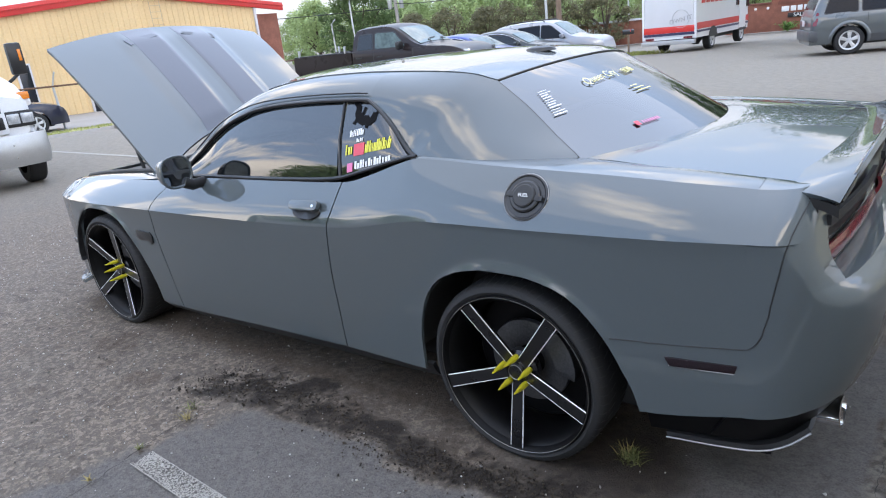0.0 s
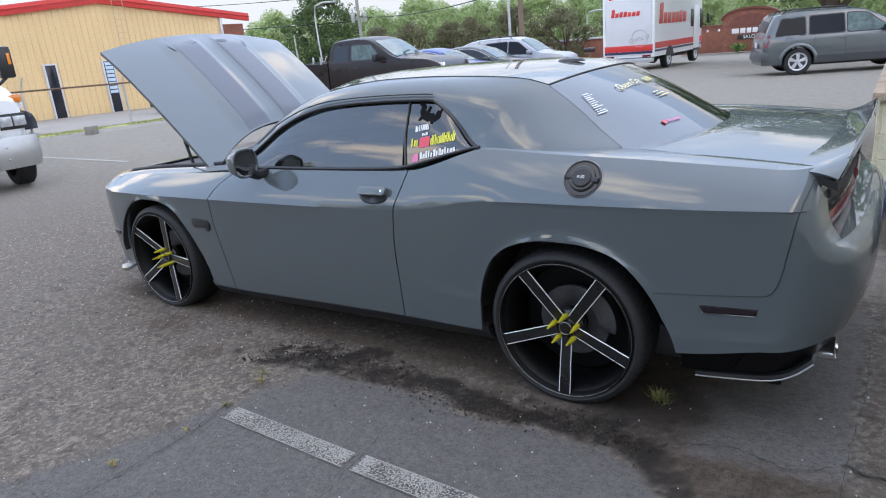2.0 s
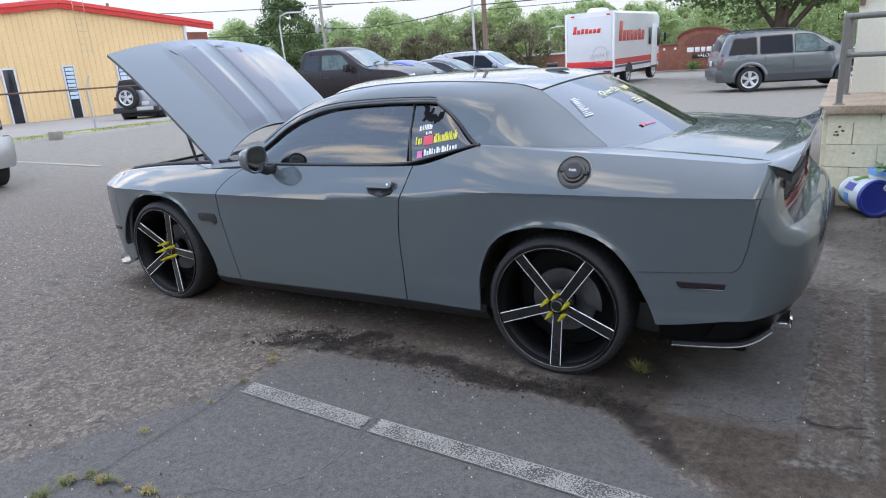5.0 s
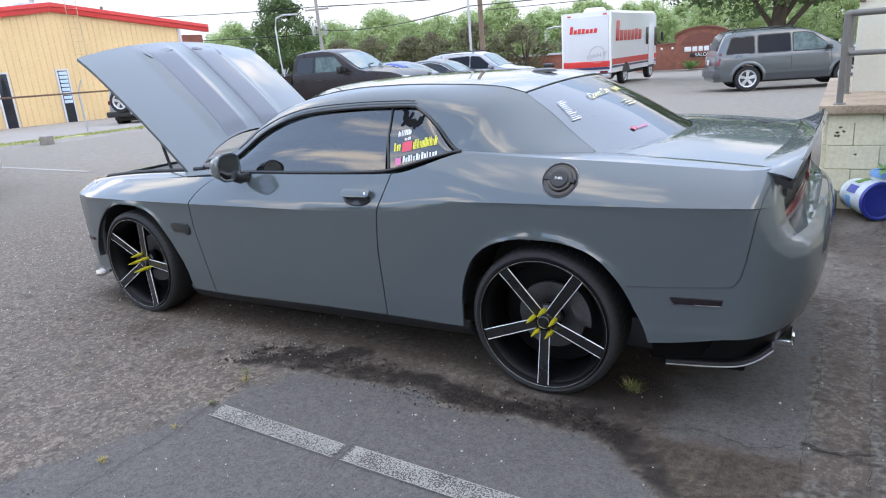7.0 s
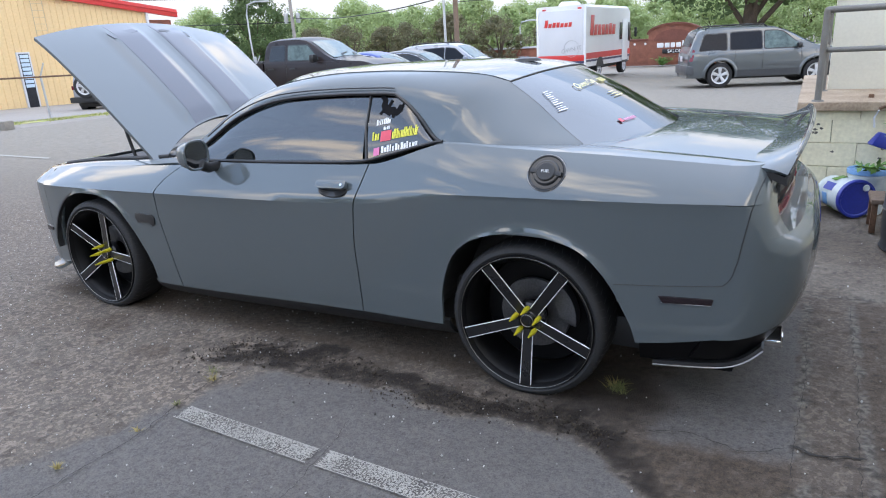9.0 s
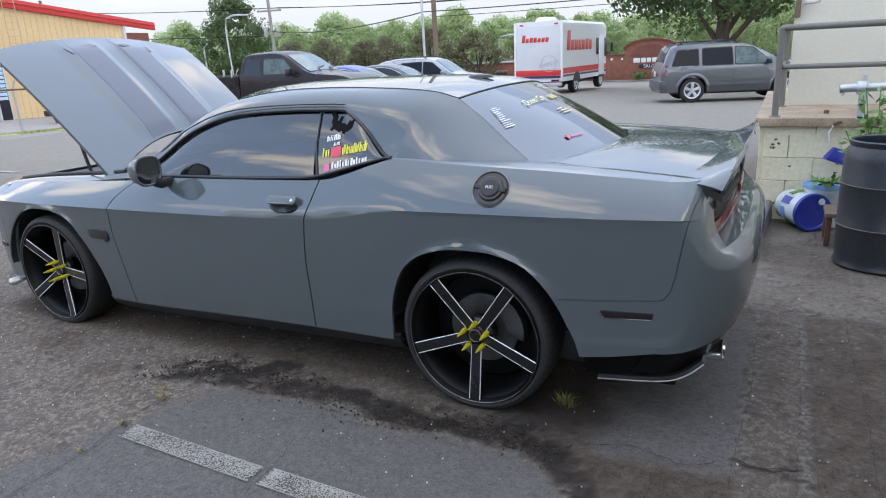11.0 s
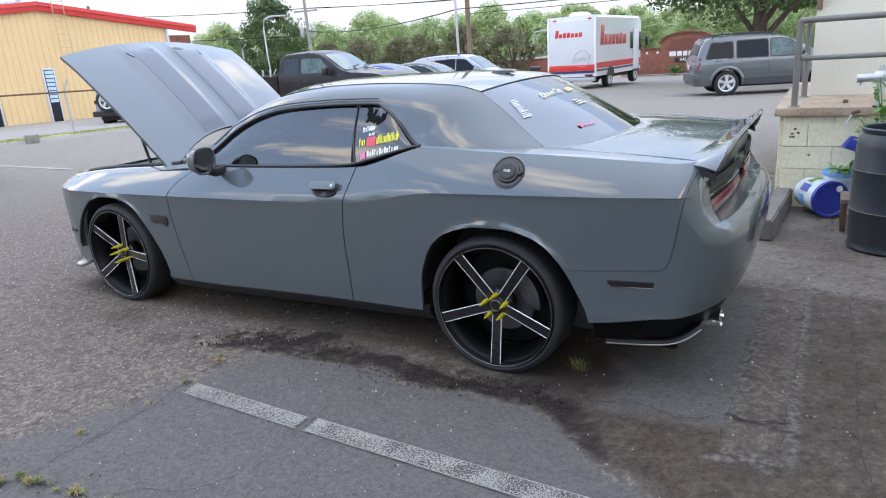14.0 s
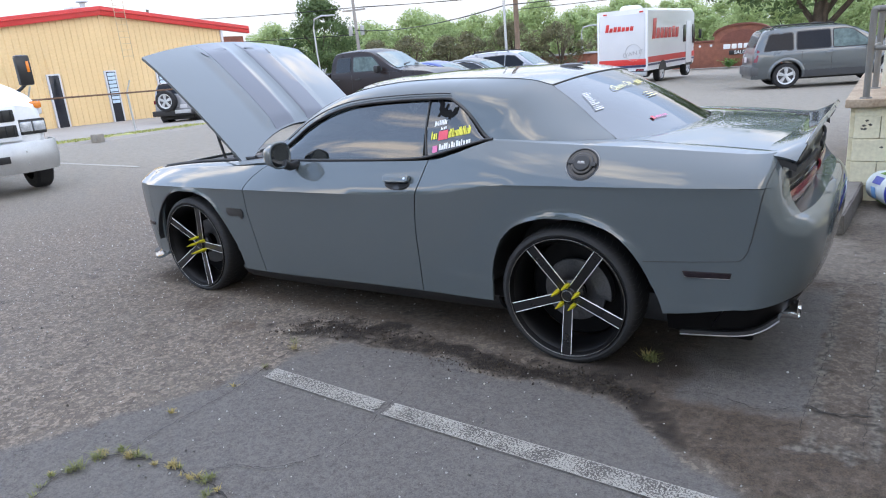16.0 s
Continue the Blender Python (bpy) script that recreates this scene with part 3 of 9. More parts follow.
def prism(name, outline, depth, m, material, parent=None, bevel=0.0, label=""):
    """A flat outline (x, y) with depth along z from 0 to depth, laid by m."""
    bm = bmesh.new()
    low = [bm.verts.new((x, y, 0)) for x, y in outline]
    top = [bm.verts.new((x, y, depth)) for x, y in outline]
    n = len(outline)
    bm.faces.new(low[::-1])
    bm.faces.new(top)
    for i in range(n):
        bm.faces.new((low[i], low[(i + 1) % n], top[(i + 1) % n], top[i]))
    if bevel:
        bmesh.ops.bevel(bm, geom=list(bm.edges), offset=bevel, segments=2, affect="EDGES", profile=0.6)
    bmesh.ops.transform(bm, matrix=m, verts=bm.verts)
    return part(name, bm, material, parent, label, True, 40)


def text_part(name, words, size, m, material, parent=None, label="", depth=0.002):
    c = bpy.data.curves.new(name, "FONT")
    c.body, c.size, c.extrude, c.align_x, c.align_y = words, size, depth, "CENTER", "CENTER"
    tmp = bpy.data.objects.new(name, c)
    scene.collection.objects.link(tmp)
    dg = bpy.context.evaluated_depsgraph_get()
    dg.update()
    data = bpy.data.meshes.new_from_object(tmp.evaluated_get(dg))
    bpy.data.objects.remove(tmp)
    data.transform(m)
    data.materials.clear()
    data.materials.append(M[material])
    ob = new(name, data)
    if parent:
        ob.parent = parent
    if label:
        ob["label"] = label
    return ob


def ground_z(x, y):
    """The lot falls away gently to the far side."""
    d = min(y - 0.5 * x - 8.0, 36.0)
    bank = 0.20 * math.exp(-((x + 10.5) ** 2 + (y - 17.0) ** 2) / 50.0)
    return bank - 0.02 * (math.sqrt(d * d + 4.0) + d) * 0.5


# ---- the ground ----
def smoothstep(a, b, v):
    t = min(max((v - a) / (b - a), 0.0), 1.0)
    return t * t * (3 - 2 * t)


def build_ground():
    def axis(lo, hi, step, far):
        mid = list(np.arange(lo, hi + step / 2, step))
        out, s, v = [], step * 1.5, hi
        while v < far:
            v += s
            s *= 1.35
            out.append(v)
        low, s, v = [], step * 1.5, lo
        while v > -far:
            v -= s
            s *= 1.35
            low.append(v)
        return low[::-1] + mid + out

    xs, ys = axis(-2.4, 4.2, 0.022, 420), axis(-3.4, 2.2, 0.022, 420)
    rim = curve((-1.2, -1.25), (-0.35, -1.36), (0.1, -1.28), (0.45, -1.20), (0.83, -1.21), (1.15, -1.26), (1.45, -1.245), (1.75, -1.23), (1.9, -1.31), (2.02, -1.41), (2.15, -1.53), (2.34, -1.64), (2.7, -1.86), (3.2, -2.3))
    wide = curve((-0.6, 0.0), (-0.36, 0.06), (-0.2, 0.22), (0.0, 0.33), (0.3, 0.33), (0.5, 0.22), (0.75, 0.11), (1.0, 0.13), (1.3, 0.17), (1.6, 0.24), (1.95, 0.30), (2.2, 0.12), (2.5, 0.0))
    verts, faces = [], []
    lay = dict(patch=[], lot=[], brown=[], sand=[], wet_and_shade=[])
    for y in ys:
        for x in xs:
            near = -2.9 < x < 6.2 and -3.8 < y < 3.6
            n1 = noise.fractal(Vector((x * 2.2, y * 2.2, 3.1)), 1.0, 2.0, 4) if near else 0.0
            n2 = noise.fractal(Vector((x * 9.0, y * 9.0, 7.7)), 1.0, 2.0, 4) if near else 0.0
            n3 = noise.fractal(Vector((x * 30.0, y * 30.0, 1.3)), 1.0, 2.0, 3) if near else 0.0
            edge = (-0.16 + 0.07 * n1 + 0.03 * n2) + (y + 2.2) * 0.42
            below = rim(x) + 0.05 * n1 + 0.03 * n2 - y
            patch = smoothstep(-0.09 + 0.08 * n2, 0.02, x - edge) * smoothstep(-0.01, 0.03, below)
            lot = smoothstep(4.0, 11.0, math.hypot(x, y))
            wet_and_shade = brown = sand = rise = 0.0
            if near:
                up = -below
                w = wide(x) * (1 + 0.35 * n1 + 0.5 * n2)
                wet_and_shade = smoothstep(-0.015, 0.03, up) * smoothstep(w + 0.035, w - 0.03, up) * (0.85 + 0.7 * n2 + 0.7 * n3)
                wet_and_shade *= smoothstep(-0.42, -0.15, x + 0.2 * n2) * smoothstep(2.35, 2.0, x)
                # the car's footprint: shade under the coupe put into the asphalt colour
                under_shade = smoothstep(1.02, 0.84, abs(y)) * smoothstep(2.4, 2.1, abs(x))
                dirt = smoothstep(1.55, 2.05, x + 0.2 * n1 + 0.1 * n2) * smoothstep(-0.03, 0.10, up + 0.05 * n2)
                brown = dirt * (0.86 + 0.22 * n1 + 0.22 * n2 + 0.25 * n3)
                brown = max(brown, 0.62 * smoothstep(0.0, 0.05, up) * smoothstep(0.55, 0.2, up - 0.15 * n1) * smoothstep(-0.2, 0.4, x) * (0.8 + 0.5 * n2), 0.8 * under_shade)
                clear = smoothstep(1.93, 2.07, x + 0.10 * n1 + 0.05 * n2) * smoothstep(2.60, 2.56, x + 0.02 * n2) * smoothstep(-1.10, -1.00, y + 0.06 * n1 + 0.05 * n2 + 0.14 * (2.57 - x)) * smoothstep(0.75, 0.4, y)
                brown *= 1.0 - (0.78 + 0.3 * n1) * clear
                patch = max(patch, clear)
                band = smoothstep(2.57, 2.61, x) * smoothstep(2.85, 2.80, x) * smoothstep(-1.3, -1.22, y) * smoothstep(0.75, 0.62, y)
                brown = max(brown * (1 - 0.4 * band), 0.55 * band * (0.75 + 0.7 * n2 + 0.4 * n1))
                slab = smoothstep(0.66, 0.80, y + 0.03 * n2) * smoothstep(2.1, 2.5, x + 0.1 * n1)
                brown *= 1 - 0.80 * slab * (0.75 + 0.5 * n1)
                brown = max(brown, 0.5 * slab * smoothstep(0.45, 0.15, math.hypot(x - 2.72, (y - 1.85) * 0.6) + 0.3 * n1))
                lot = max(lot, 0.42 * slab * (0.85 + 0.5 * n1 + 0.3 * n2))
                sand = max(sand, 0.7 * smoothstep(0.045, 0.012, abs(y - 0.78 - 0.03 * n1)) * smoothstep(2.5, 2.62, x) * max(0.0, 0.5 + n2))
                for cx in (2.595, 2.825):
                    k = smoothstep(0.034, 0.010, abs(x - cx - 0.02 * n1 - 0.012 * n2)) * smoothstep(-1.35, -1.2, y) * smoothstep(0.8, 0.62, y)
                    sand = max(sand, k * min(1.0, max(0.0, 0.62 + 0.8 * n2 + 0.5 * n3)))
                sand = max(sand, 0.8 * smoothstep(1.0, 0.75, math.hypot((x - 2.70) / 0.13, (y + 1.28) / 0.06) + 0.8 * n2 + 0.4 * n3))
                rough_area = 1 - patch
                sand = max(sand, 0.2 * smoothstep(0.12, 0.4, n1 + 0.3 * n2) * rough_area * (1 - dirt))
                for bx, by, br in ((-1.58, -1.48, 0.26), (-1.15, -1.18, 0.30), (-1.1, -1.72, 0.20), (-0.62, -1.32, 0.22)):
                    brown = max(brown, 0.62 * smoothstep(1.0, 0.25, math.hypot((x - bx) / br, (y - by) / (0.6 * br)) + 0.9 * n1 + 0.5 * n2) * (0.8 + 0.6 * n3))
                # dark ellipse by the rear wheel paints in the coupe's shade
                wet_and_shade = max(wet_and_shade, 0.78 * smoothstep(1.15, 0.55, math.hypot((x - 1.72) / 0.42, (y + 0.80) / 0.34) + 0.35 * n1 + 0.2 * n2))
                wet_and_shade = max(wet_and_shade, 0.75 * smoothstep(0.025, 0.006, abs(y + 0.98 + 0.14 * (x - 2.7) + 0.03 * n2)) * smoothstep(2.55, 2.62, x) * smoothstep(2.92, 2.84, x))
                wet_and_shade = max(wet_and_shade, 0.45 * smoothstep(0.32, 0.55, 0.4 * n2 + 0.8 * n3) * rough_area)
                rise = (0.005 * n2 + 0.004 * n3 + 0.006 * n1) * rough_area * smoothstep(0.0, 0.4, min(2.85 + x, 4.15 - x, 3.75 + y, 2.15 - y))
                if y < -1.62:
                    rise -= 0.014 * max(0.0, 1 - abs(x - edge) / 0.022) * max(0.0, 0.5 + n2)
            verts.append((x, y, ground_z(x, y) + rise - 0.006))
            for k, v in (("patch", patch), ("lot", lot), ("brown", brown), ("sand", sand), ("wet_and_shade", wet_and_shade)):
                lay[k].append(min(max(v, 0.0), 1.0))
    nx = len(xs)
    for j in range(len(ys) - 1):
        for i in range(nx - 1):
            a = j * nx + i
            faces.append((a, a + 1, a + nx + 1, a + nx))
    data = bpy.data.meshes.new("ground")
    data.from_pydata(verts, [], faces)
    for k, v in lay.items():
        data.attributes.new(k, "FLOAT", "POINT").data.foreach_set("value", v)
    data.polygons.foreach_set("use_smooth", [True] * len(faces))
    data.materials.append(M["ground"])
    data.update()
    return tagged(new("ground", data), "worn grey asphalt lot with oil stains, loose grit and shade coloured in under the coupe", "ground", kind="structure")


build_ground()


def painted_line(x0, x1, y0, y1, slope, seed):
    """A worn stripe: a raster of small flakes with holes where the paint has gone."""
    rnd = random.Random(seed)
    verts, faces = [], []
    step = 0.0040
    nx, ny = int((x1 - x0) / step), int((y1 - y0) / step)
    for i in range(nx):
        for j in range(ny):
            x, y = x0 + i * step, y0 + j * step
            v = noise.fractal(Vector((x * 130, y * 130, seed)), 1.0, 2.0, 4) + 0.4 * noise.noise(Vector((x * 9, y * 9, seed)))
            rim = min(j, ny - 1 - j)
            keep = 0.42 - (0.3 if rim < 1 else 0.0) + (0.25 if i < 3 or i > nx - 4 else 0)
            if v > keep - 0.42 or (rim < 1 and rnd.random() < 0.85):
                k = len(verts)
                yy = y + slope * (x - x0)
                z = 0.002
                jx, jy = [rnd.uniform(-0.0015, 0.0015) for _ in range(2)]
                verts += [(x + jx, yy, z), (x + step, yy + jy, z), (x + step + jx, yy + step, z), (x, yy + step + jy, z)]
                faces.append((k, k + 1, k + 2, k + 3))
    data = bpy.data.meshes.new("painted_line")
    data.from_pydata(verts, [], faces)
    data.materials.append(M["linepaint"])
    return tagged(new("painted_line", data), "worn white parking bay line, paint flaking off", "road marking", kind="structure")


painted_line(0.10, 0.885, -1.80, -1.70, -0.035, 3)
painted_line(0.925, 4.3, -1.825, -1.715, -0.022, 5)


# ---- the grey coupe ----
z_crease = curve((-2.45, 0.74), (-2.1, 0.77), (-1.87, 0.78), (-0.84, 0.798), (0.2, 0.812), (0.59, 0.828), (0.74, 0.843), (0.9, 0.873), (1.04, 0.897), (1.2, 0.912), (1.6, 0.922), (2.4, 0.932), (2.7, 0.93))
y_crease = curve((-2.45, 0.80), (-2.2, 0.87), (-2.0, 0.925), (-1.8, 0.955), (-1.4, 0.978), (-0.8, 0.985), (0.0, 0.972), (0.6, 0.968), (1.0, 0.985), (1.5, 1.0), (2.0, 0.985), (2.25, 0.955), (2.4, 0.93))
z_shoulder = curve((-2.45, 0.77), (-2.15, 0.83), (-1.99, 0.862), (-1.62, 0.90), (-1.04, 0.935), (-0.71, 0.965), (-0.42, 0.98), (0.0, 0.988), (0.45, 1.002), (0.6, 1.012), (0.75, 1.045), (0.93, 1.092), (1.05, 1.115), (1.4, 1.102), (1.75, 1.09), (2.1, 1.07), (2.4, 1.045))
y_shoulder = curve((-2.45, 0.72), (-2.1, 0.80), (-1.6, 0.84), (-0.9, 0.865), (-0.4, 0.885), (0.55, 0.885), (0.8, 0.875), (1.05, 0.86), (1.5, 0.872), (2.0, 0.865), (2.25, 0.84), (2.45, 0.80))
z_sill = curve((-2.45, 0.30), (-2.2, 0.25), (-1.9, 0.23), (-0.8, 0.225), (0.3, 0.25), (1.05, 0.27), (1.95, 0.335), (2.26, 0.385), (2.5, 0.44))
arch_dx = curve((-0.415, 0.24), (-0.410, 0.42), (-0.385, 0.53), (-0.345, 0.62), (-0.275, 0.69), (-0.185, 0.733), (-0.055, 0.758), (0.065, 0.758), (0.185, 0.737), (0.265, 0.70), (0.335, 0.635), (0.375, 0.58), (0.425, 0.485), (0.485, 0.34), (0.49, 0.24))
AXLE = 1.475


def side_y(x, z):
    yc, zc, zs, ys = y_crease(x), z_crease(x), z_shoulder(x), y_shoulder(x)
    if z >= zc:
        t = (z - zc) / (zs - zc)
        y = yc + (ys - yc) * (0.62 * t + 0.38 * t * t)
    else:
        t = (zc - z) / (zc - 0.22)
        y = yc - 0.004 - 0.012 * t - 0.035 * max(0.0, t - 0.75) ** 1.5
    for xa in (-AXLE, AXLE):
        dx, dz = x - xa - 0.01, z - 0.345
        r = math.hypot(dx * (0.96 if dx > 0 else 1.0), dz) - 0.412
        if r < 0.05:
            y += 0.010 * smoothstep(0.046, 0.012, r) * smoothstep(0.50, 0.64, z)
    return y


def z_low(x):
    z = z_sill(x)
    for xa in (-AXLE, AXLE):
        if -0.415 < x - xa < 0.49:
            z = max(z, arch_dx(x - xa))
    return z


def arch_columns(xa):
    return [xa + d for d in (-0.4155, -0.414, -0.4125, -0.4105, -0.405, -0.397, -0.385, -0.366, -0.345, -0.315, -0.28, -0.24, -0.195, -0.14, -0.08, -0.02, 0.04, 0.1, 0.16, 0.21, 0.255, 0.295, 0.325, 0.352, 0.375, 0.395, 0.412, 0.43, 0.447, 0.463, 0.477, 0.486, 0.4905)]


def side_panel(name, cols, parent, warp0=None, warp1=None, mirror=False, label=""):
    """A body side panel over columns of x; warp0, warp1 bend its two ends to the seams, x as a function of z."""
    below, above = [0, 0.04, 0.1, 0.18, 0.28, 0.4, 0.52, 0.64, 0.76, 0.86, 0.94, 1.0], [0.12, 0.25, 0.4, 0.55, 0.7, 0.85, 1.0]

    def f(x, k):
        lo, zc, zs = z_low(x), z_crease(x), z_shoulder(x)
        z = lo + (zc - lo) * below[k] if k < len(below) else zc + (zs - zc) * above[k - len(below)]
        u = (x - cols[0]) / (cols[-1] - cols[0])
        if warp0:
            x += (warp0(z) - cols[0]) * (1 - smoothstep(0, 0.35, u))
        if warp1:
            x += (warp1(z) - cols[-1]) * smoothstep(0.65, 1, u)
        return (x, -side_y(x, z), z)

    ob = surf(name, f, cols, range(len(below) + len(above)), "paint", parent, 0.014, (0, 0, 0.5), label, 24, mirror)
    # the character line stays crisp all along
    me = ob.data
    for e in me.edges:
        a, b = me.vertices[e.vertices[0]].co, me.vertices[e.vertices[1]].co
        if abs(a.x - b.x) > 0.5 * (a - b).length and abs(a.z - z_crease(a.x)) < 0.004 and abs(b.z - z_crease(b.x)) < 0.004:
            e.use_edge_sharp = True
    return ob


seam_front = curve((0.22, -0.735), (0.45, -0.785), (0.56, -0.81), (0.69, -0.832), (0.79, -0.832), (0.86, -0.785), (0.93, -0.69), (0.985, -0.58))
seam_rear = curve((0.24, 0.585), (0.43, 0.58), (0.6, 0.572), (0.82, 0.59), (0.92, 0.625), (1.02, 0.655))


def build_coupe():
    car = thing("muscle_coupe", "glossy battleship-grey two-door muscle coupe with raised bonnet on black five-spoke wheels", "car")

    # side panels, both sides alike
    for mirror in (False, True):
        front = lin(-2.02, -1.895, 3) + arch_columns(-AXLE) + lin(-0.96, -0.80, 6)
        side_panel("front_fender", front, car, None, lambda z: seam_front(z) - 0.003, mirror)
        door = side_panel("door", lin(-0.80, 0.58, 46), car, lambda z: seam_front(z) + 0.004, lambda z: seam_rear(z) - 0.003, mirror)
        quarter = lin(0.58, 1.055, 16) + arch_columns(AXLE) + lin(1.985, 2.26, 8)
        side_panel("quarter_panel", quarter, car, lambda z: seam_rear(z) + 0.004, None, mirror)
        sg = 1 if mirror else -1

        # black sill under the doors
        surf("rocker_sill", lambda x, v: (x, sg * (0.945 - 0.02 * v - 0.06 * v * v), z_sill(x) + 0.01 - 0.10 * v), lin(-1.0, 1.08, 20), lin(0, 1, 5), "plastic", car, 0.02)

        # door furniture
        if not mirror:
            hx, hz = 0.465, 0.895
            hy = -side_y(hx, hz)
            tilt = pose(hx, hy - 0.004, hz, 60, 0, 1.5)
            # black disc on the skin stands in for the shaded hollow behind the handle
            lathe("handle_recess", [(0, 0.001), (0.055, 0.001), (0.062, 0.004), (0.064, 0.0)], "trim", door, 28, tilt @ Matrix.Diagonal((1.35, 0.62, 1, 1)) @ Matrix.Translation((0, -0.018, 0)))
            pull = [(-0.088, -0.012), (-0.075, -0.024), (0.07, -0.022), (0.088, -0.014), (0.09, 0.016), (0.075, 0.024), (-0.07, 0.02), (-0.088, 0.01)]
            h = prism("door_handle", pull, 0.026, tilt @ Matrix.Translation((0, 0.01, 0.008)), "paint", door, 0.007)
            lathe("key_lock", [(0, 0.03), (0.007, 0.03), (0.008, 0.026)], "chrome", door, 14, tilt @ Matrix.Translation((0.066, 0.008, 0.007)))
            mirror_parts(door)

        # fender emblem
        bx, bz = -0.955, 0.635
        shape = [(-0.085, 0.0), (-0.075, 0.028), (-0.03, 0.032), (0.01, 0.025), (0.07, 0.03), (0.09, 0.01), (0.088, -0.03), (0.065, -0.045), (0.04, -0.02), (-0.03, -0.022), (-0.06, -0.03)]
        m = pose(bx, sg * (side_y(bx, bz) + 0.001), bz, 90, 0, 0 if sg < 0 else 180)
        prism("fender_emblem", shape, 0.008, m, "trim", car, 0.003, "black raised emblem")

    # roof side rails and A pillars, sail panels
    win_edge = path3((-0.66, -0.845, 0.985), (-0.46, -0.80, 1.11), (-0.29, -0.788, 1.21), (-0.13, -0.778, 1.272), (0.02, -0.772, 1.308), (0.15, -0.77, 1.323), (0.33, -0.768, 1.333), (0.54, -0.766, 1.338), (0.69, -0.766, 1.338), (0.76, -0.768, 1.335))
    win_back = path3((0.76, -0.768, 1.335), (0.83, -0.782, 1.292), (0.90, -0.80, 1.235), (1.0, -0.826, 1.135), (1.045, -0.842, 1.118))
    ditch = path3((-0.80, -0.74, 0.97), (-0.35, -0.67, 1.262), (-0.18, -0.66, 1.335), (0.02, -0.652, 1.388), (0.25, -0.648, 1.418), (0.42, -0.646, 1.428), (0.62, -0.642, 1.43), (0.78, -0.638, 1.426))
    ditch_back = path3((0.78, -0.638, 1.426), (1.0, -0.63, 1.415), (1.16, -0.615, 1.398), (1.275, -0.598, 1.365))
    glass_edge = path3((1.275, -0.598, 1.365), (1.42, -0.63, 1.27), (1.55, -0.665, 1.17), (1.66, -0.705, 1.098))
    sail_base = path3((1.045, -0.842, 1.118), (1.25, -0.838, 1.112), (1.45, -0.80, 1.106), (1.66, -0.705, 1.098))

    def rail(s, v):
        a, b = win_edge(s), ditch(s)
        p = a.lerp(b, v)
        w = 4 * v * (1 - v)
        return p + Vector((-0.004, -0.012, 0.014)) * w

    # the sail panel is one smooth low-order sheet y(x, z) through its borders
    low = lambda t: win_back(t * 2) if t < 0.5 else sail_base(t * 2 - 1)
    top = lambda t: ditch_back(t * 2) if t < 0.5 else glass_edge(t * 2 - 1)
    border = [low(k / 60) for k in range(61)] + [top(k / 60) for k in range(61)] + [rail(k, v) for k in (0.80, 0.86, 0.92, 0.97, 1.0) for v in lin(0, 1, 8)]
    terms = lambda x, z: [((x - 1.2) * 2) ** i * ((z - 1.25) * 5) ** j for i in range(5) for j in range(5 - i)]
    coef = np.linalg.lstsq(np.array([terms(p.x, p.z) for p in border]), np.array([p.y for p in border]), rcond=None)[0]

    def sheet(t, v):
        p = low(t).lerp(top(t), v)
        p.y = float(np.dot(terms(p.x, p.z), coef))
        return p + (rail(1, v) - low(0).lerp(top(0), v) - Vector((0, float(np.dot(terms(*[low(0).lerp(top(0), v)[k] for k in (0, 2)]), coef)) - low(0).lerp(top(0), v).y, 0))) * (1 - smoothstep(0, 0.34, t))

    def sail(t, v):
        e0, e1 = low(t) - sheet(t, 0), top(t) - sheet(t, 1)
        return sheet(t, v) + e0 * (1 - v) ** 2 + e1 * v**2

    for mirror in (False, True):
        surf("roof_rail", rail, lin(0, 1, 40), lin(0, 1, 8), "paint", car, 0.02, (0.2, 0, 0.8), "", 25, mirror)
        surf("sail_panel", sail, lin(0, 1, 48), lin(0, 1, 16), "paint", car, 0.02, (1.0, 0, 0.8), "", 25, mirror)

        def deck_side(x, v):
            inner = curve((1.0, 0.842), (1.25, 0.836), (1.45, 0.797), (1.66, 0.704), (1.75, 0.717), (1.9, 0.734), (2.41, 0.739))(x)
            o = Vector((x, -y_shoulder(x), z_shoulder(x)))
            i = Vector((x, -inner, z_shoulder(x) + 0.009 * smoothstep(0, 0.08, y_shoulder(x) - inner)))
            return o.lerp(i, v) + Vector((0, 0, 0.006 * math.sin(math.pi * v)))

        surf("deck_side", deck_side, lin(1.02, 2.2595, 30), lin(0, 1, 6), "paint", car, 0.012, (1.5, 0, 0.5), "", 25, mirror)

        def fender_top(x, v):
            o = Vector((x, -y_shoulder(x), z_shoulder(x)))
            i = Vector((x, -min(0.735, y_shoulder(x) - 0.05), z_shoulder(x) + 0.018))
            return o.lerp(i, v) + Vector((0, 0, 0.012 * math.sin(math.pi * v)))

        surf("fender_top", fender_top, lin(-2.02, -0.60, 26), lin(0, 1, 6), "paint", car, 0.012, (-1.4, 0, 0.4), "", 25, mirror)
        sg = 1 if mirror else -1
        tube("hood_seal", [(x, sg * (min(0.735, y_shoulder(x) - 0.05) - 0.012), z_shoulder(x) + 0.026) for x in lin(-2.0, -0.95, 16)], 0.014, "plastic", car)

        # side glass with its black surround
        belt_y = lambda x: y_shoulder(x) - 0.012

        def top_at(x):
            s = min(range(201), key=lambda k: abs(win_edge(k / 200).x - x)) / 200
            t = win_edge(s)
            if x > 0.755:
                t = win_back(min(range(201), key=lambda k: abs(win_back(k / 200).x - x)) / 200)
            return t

        def pane(x, v):
            t = top_at(x)
            b = Vector((x, -belt_y(x), z_shoulder(x) + 0.006))
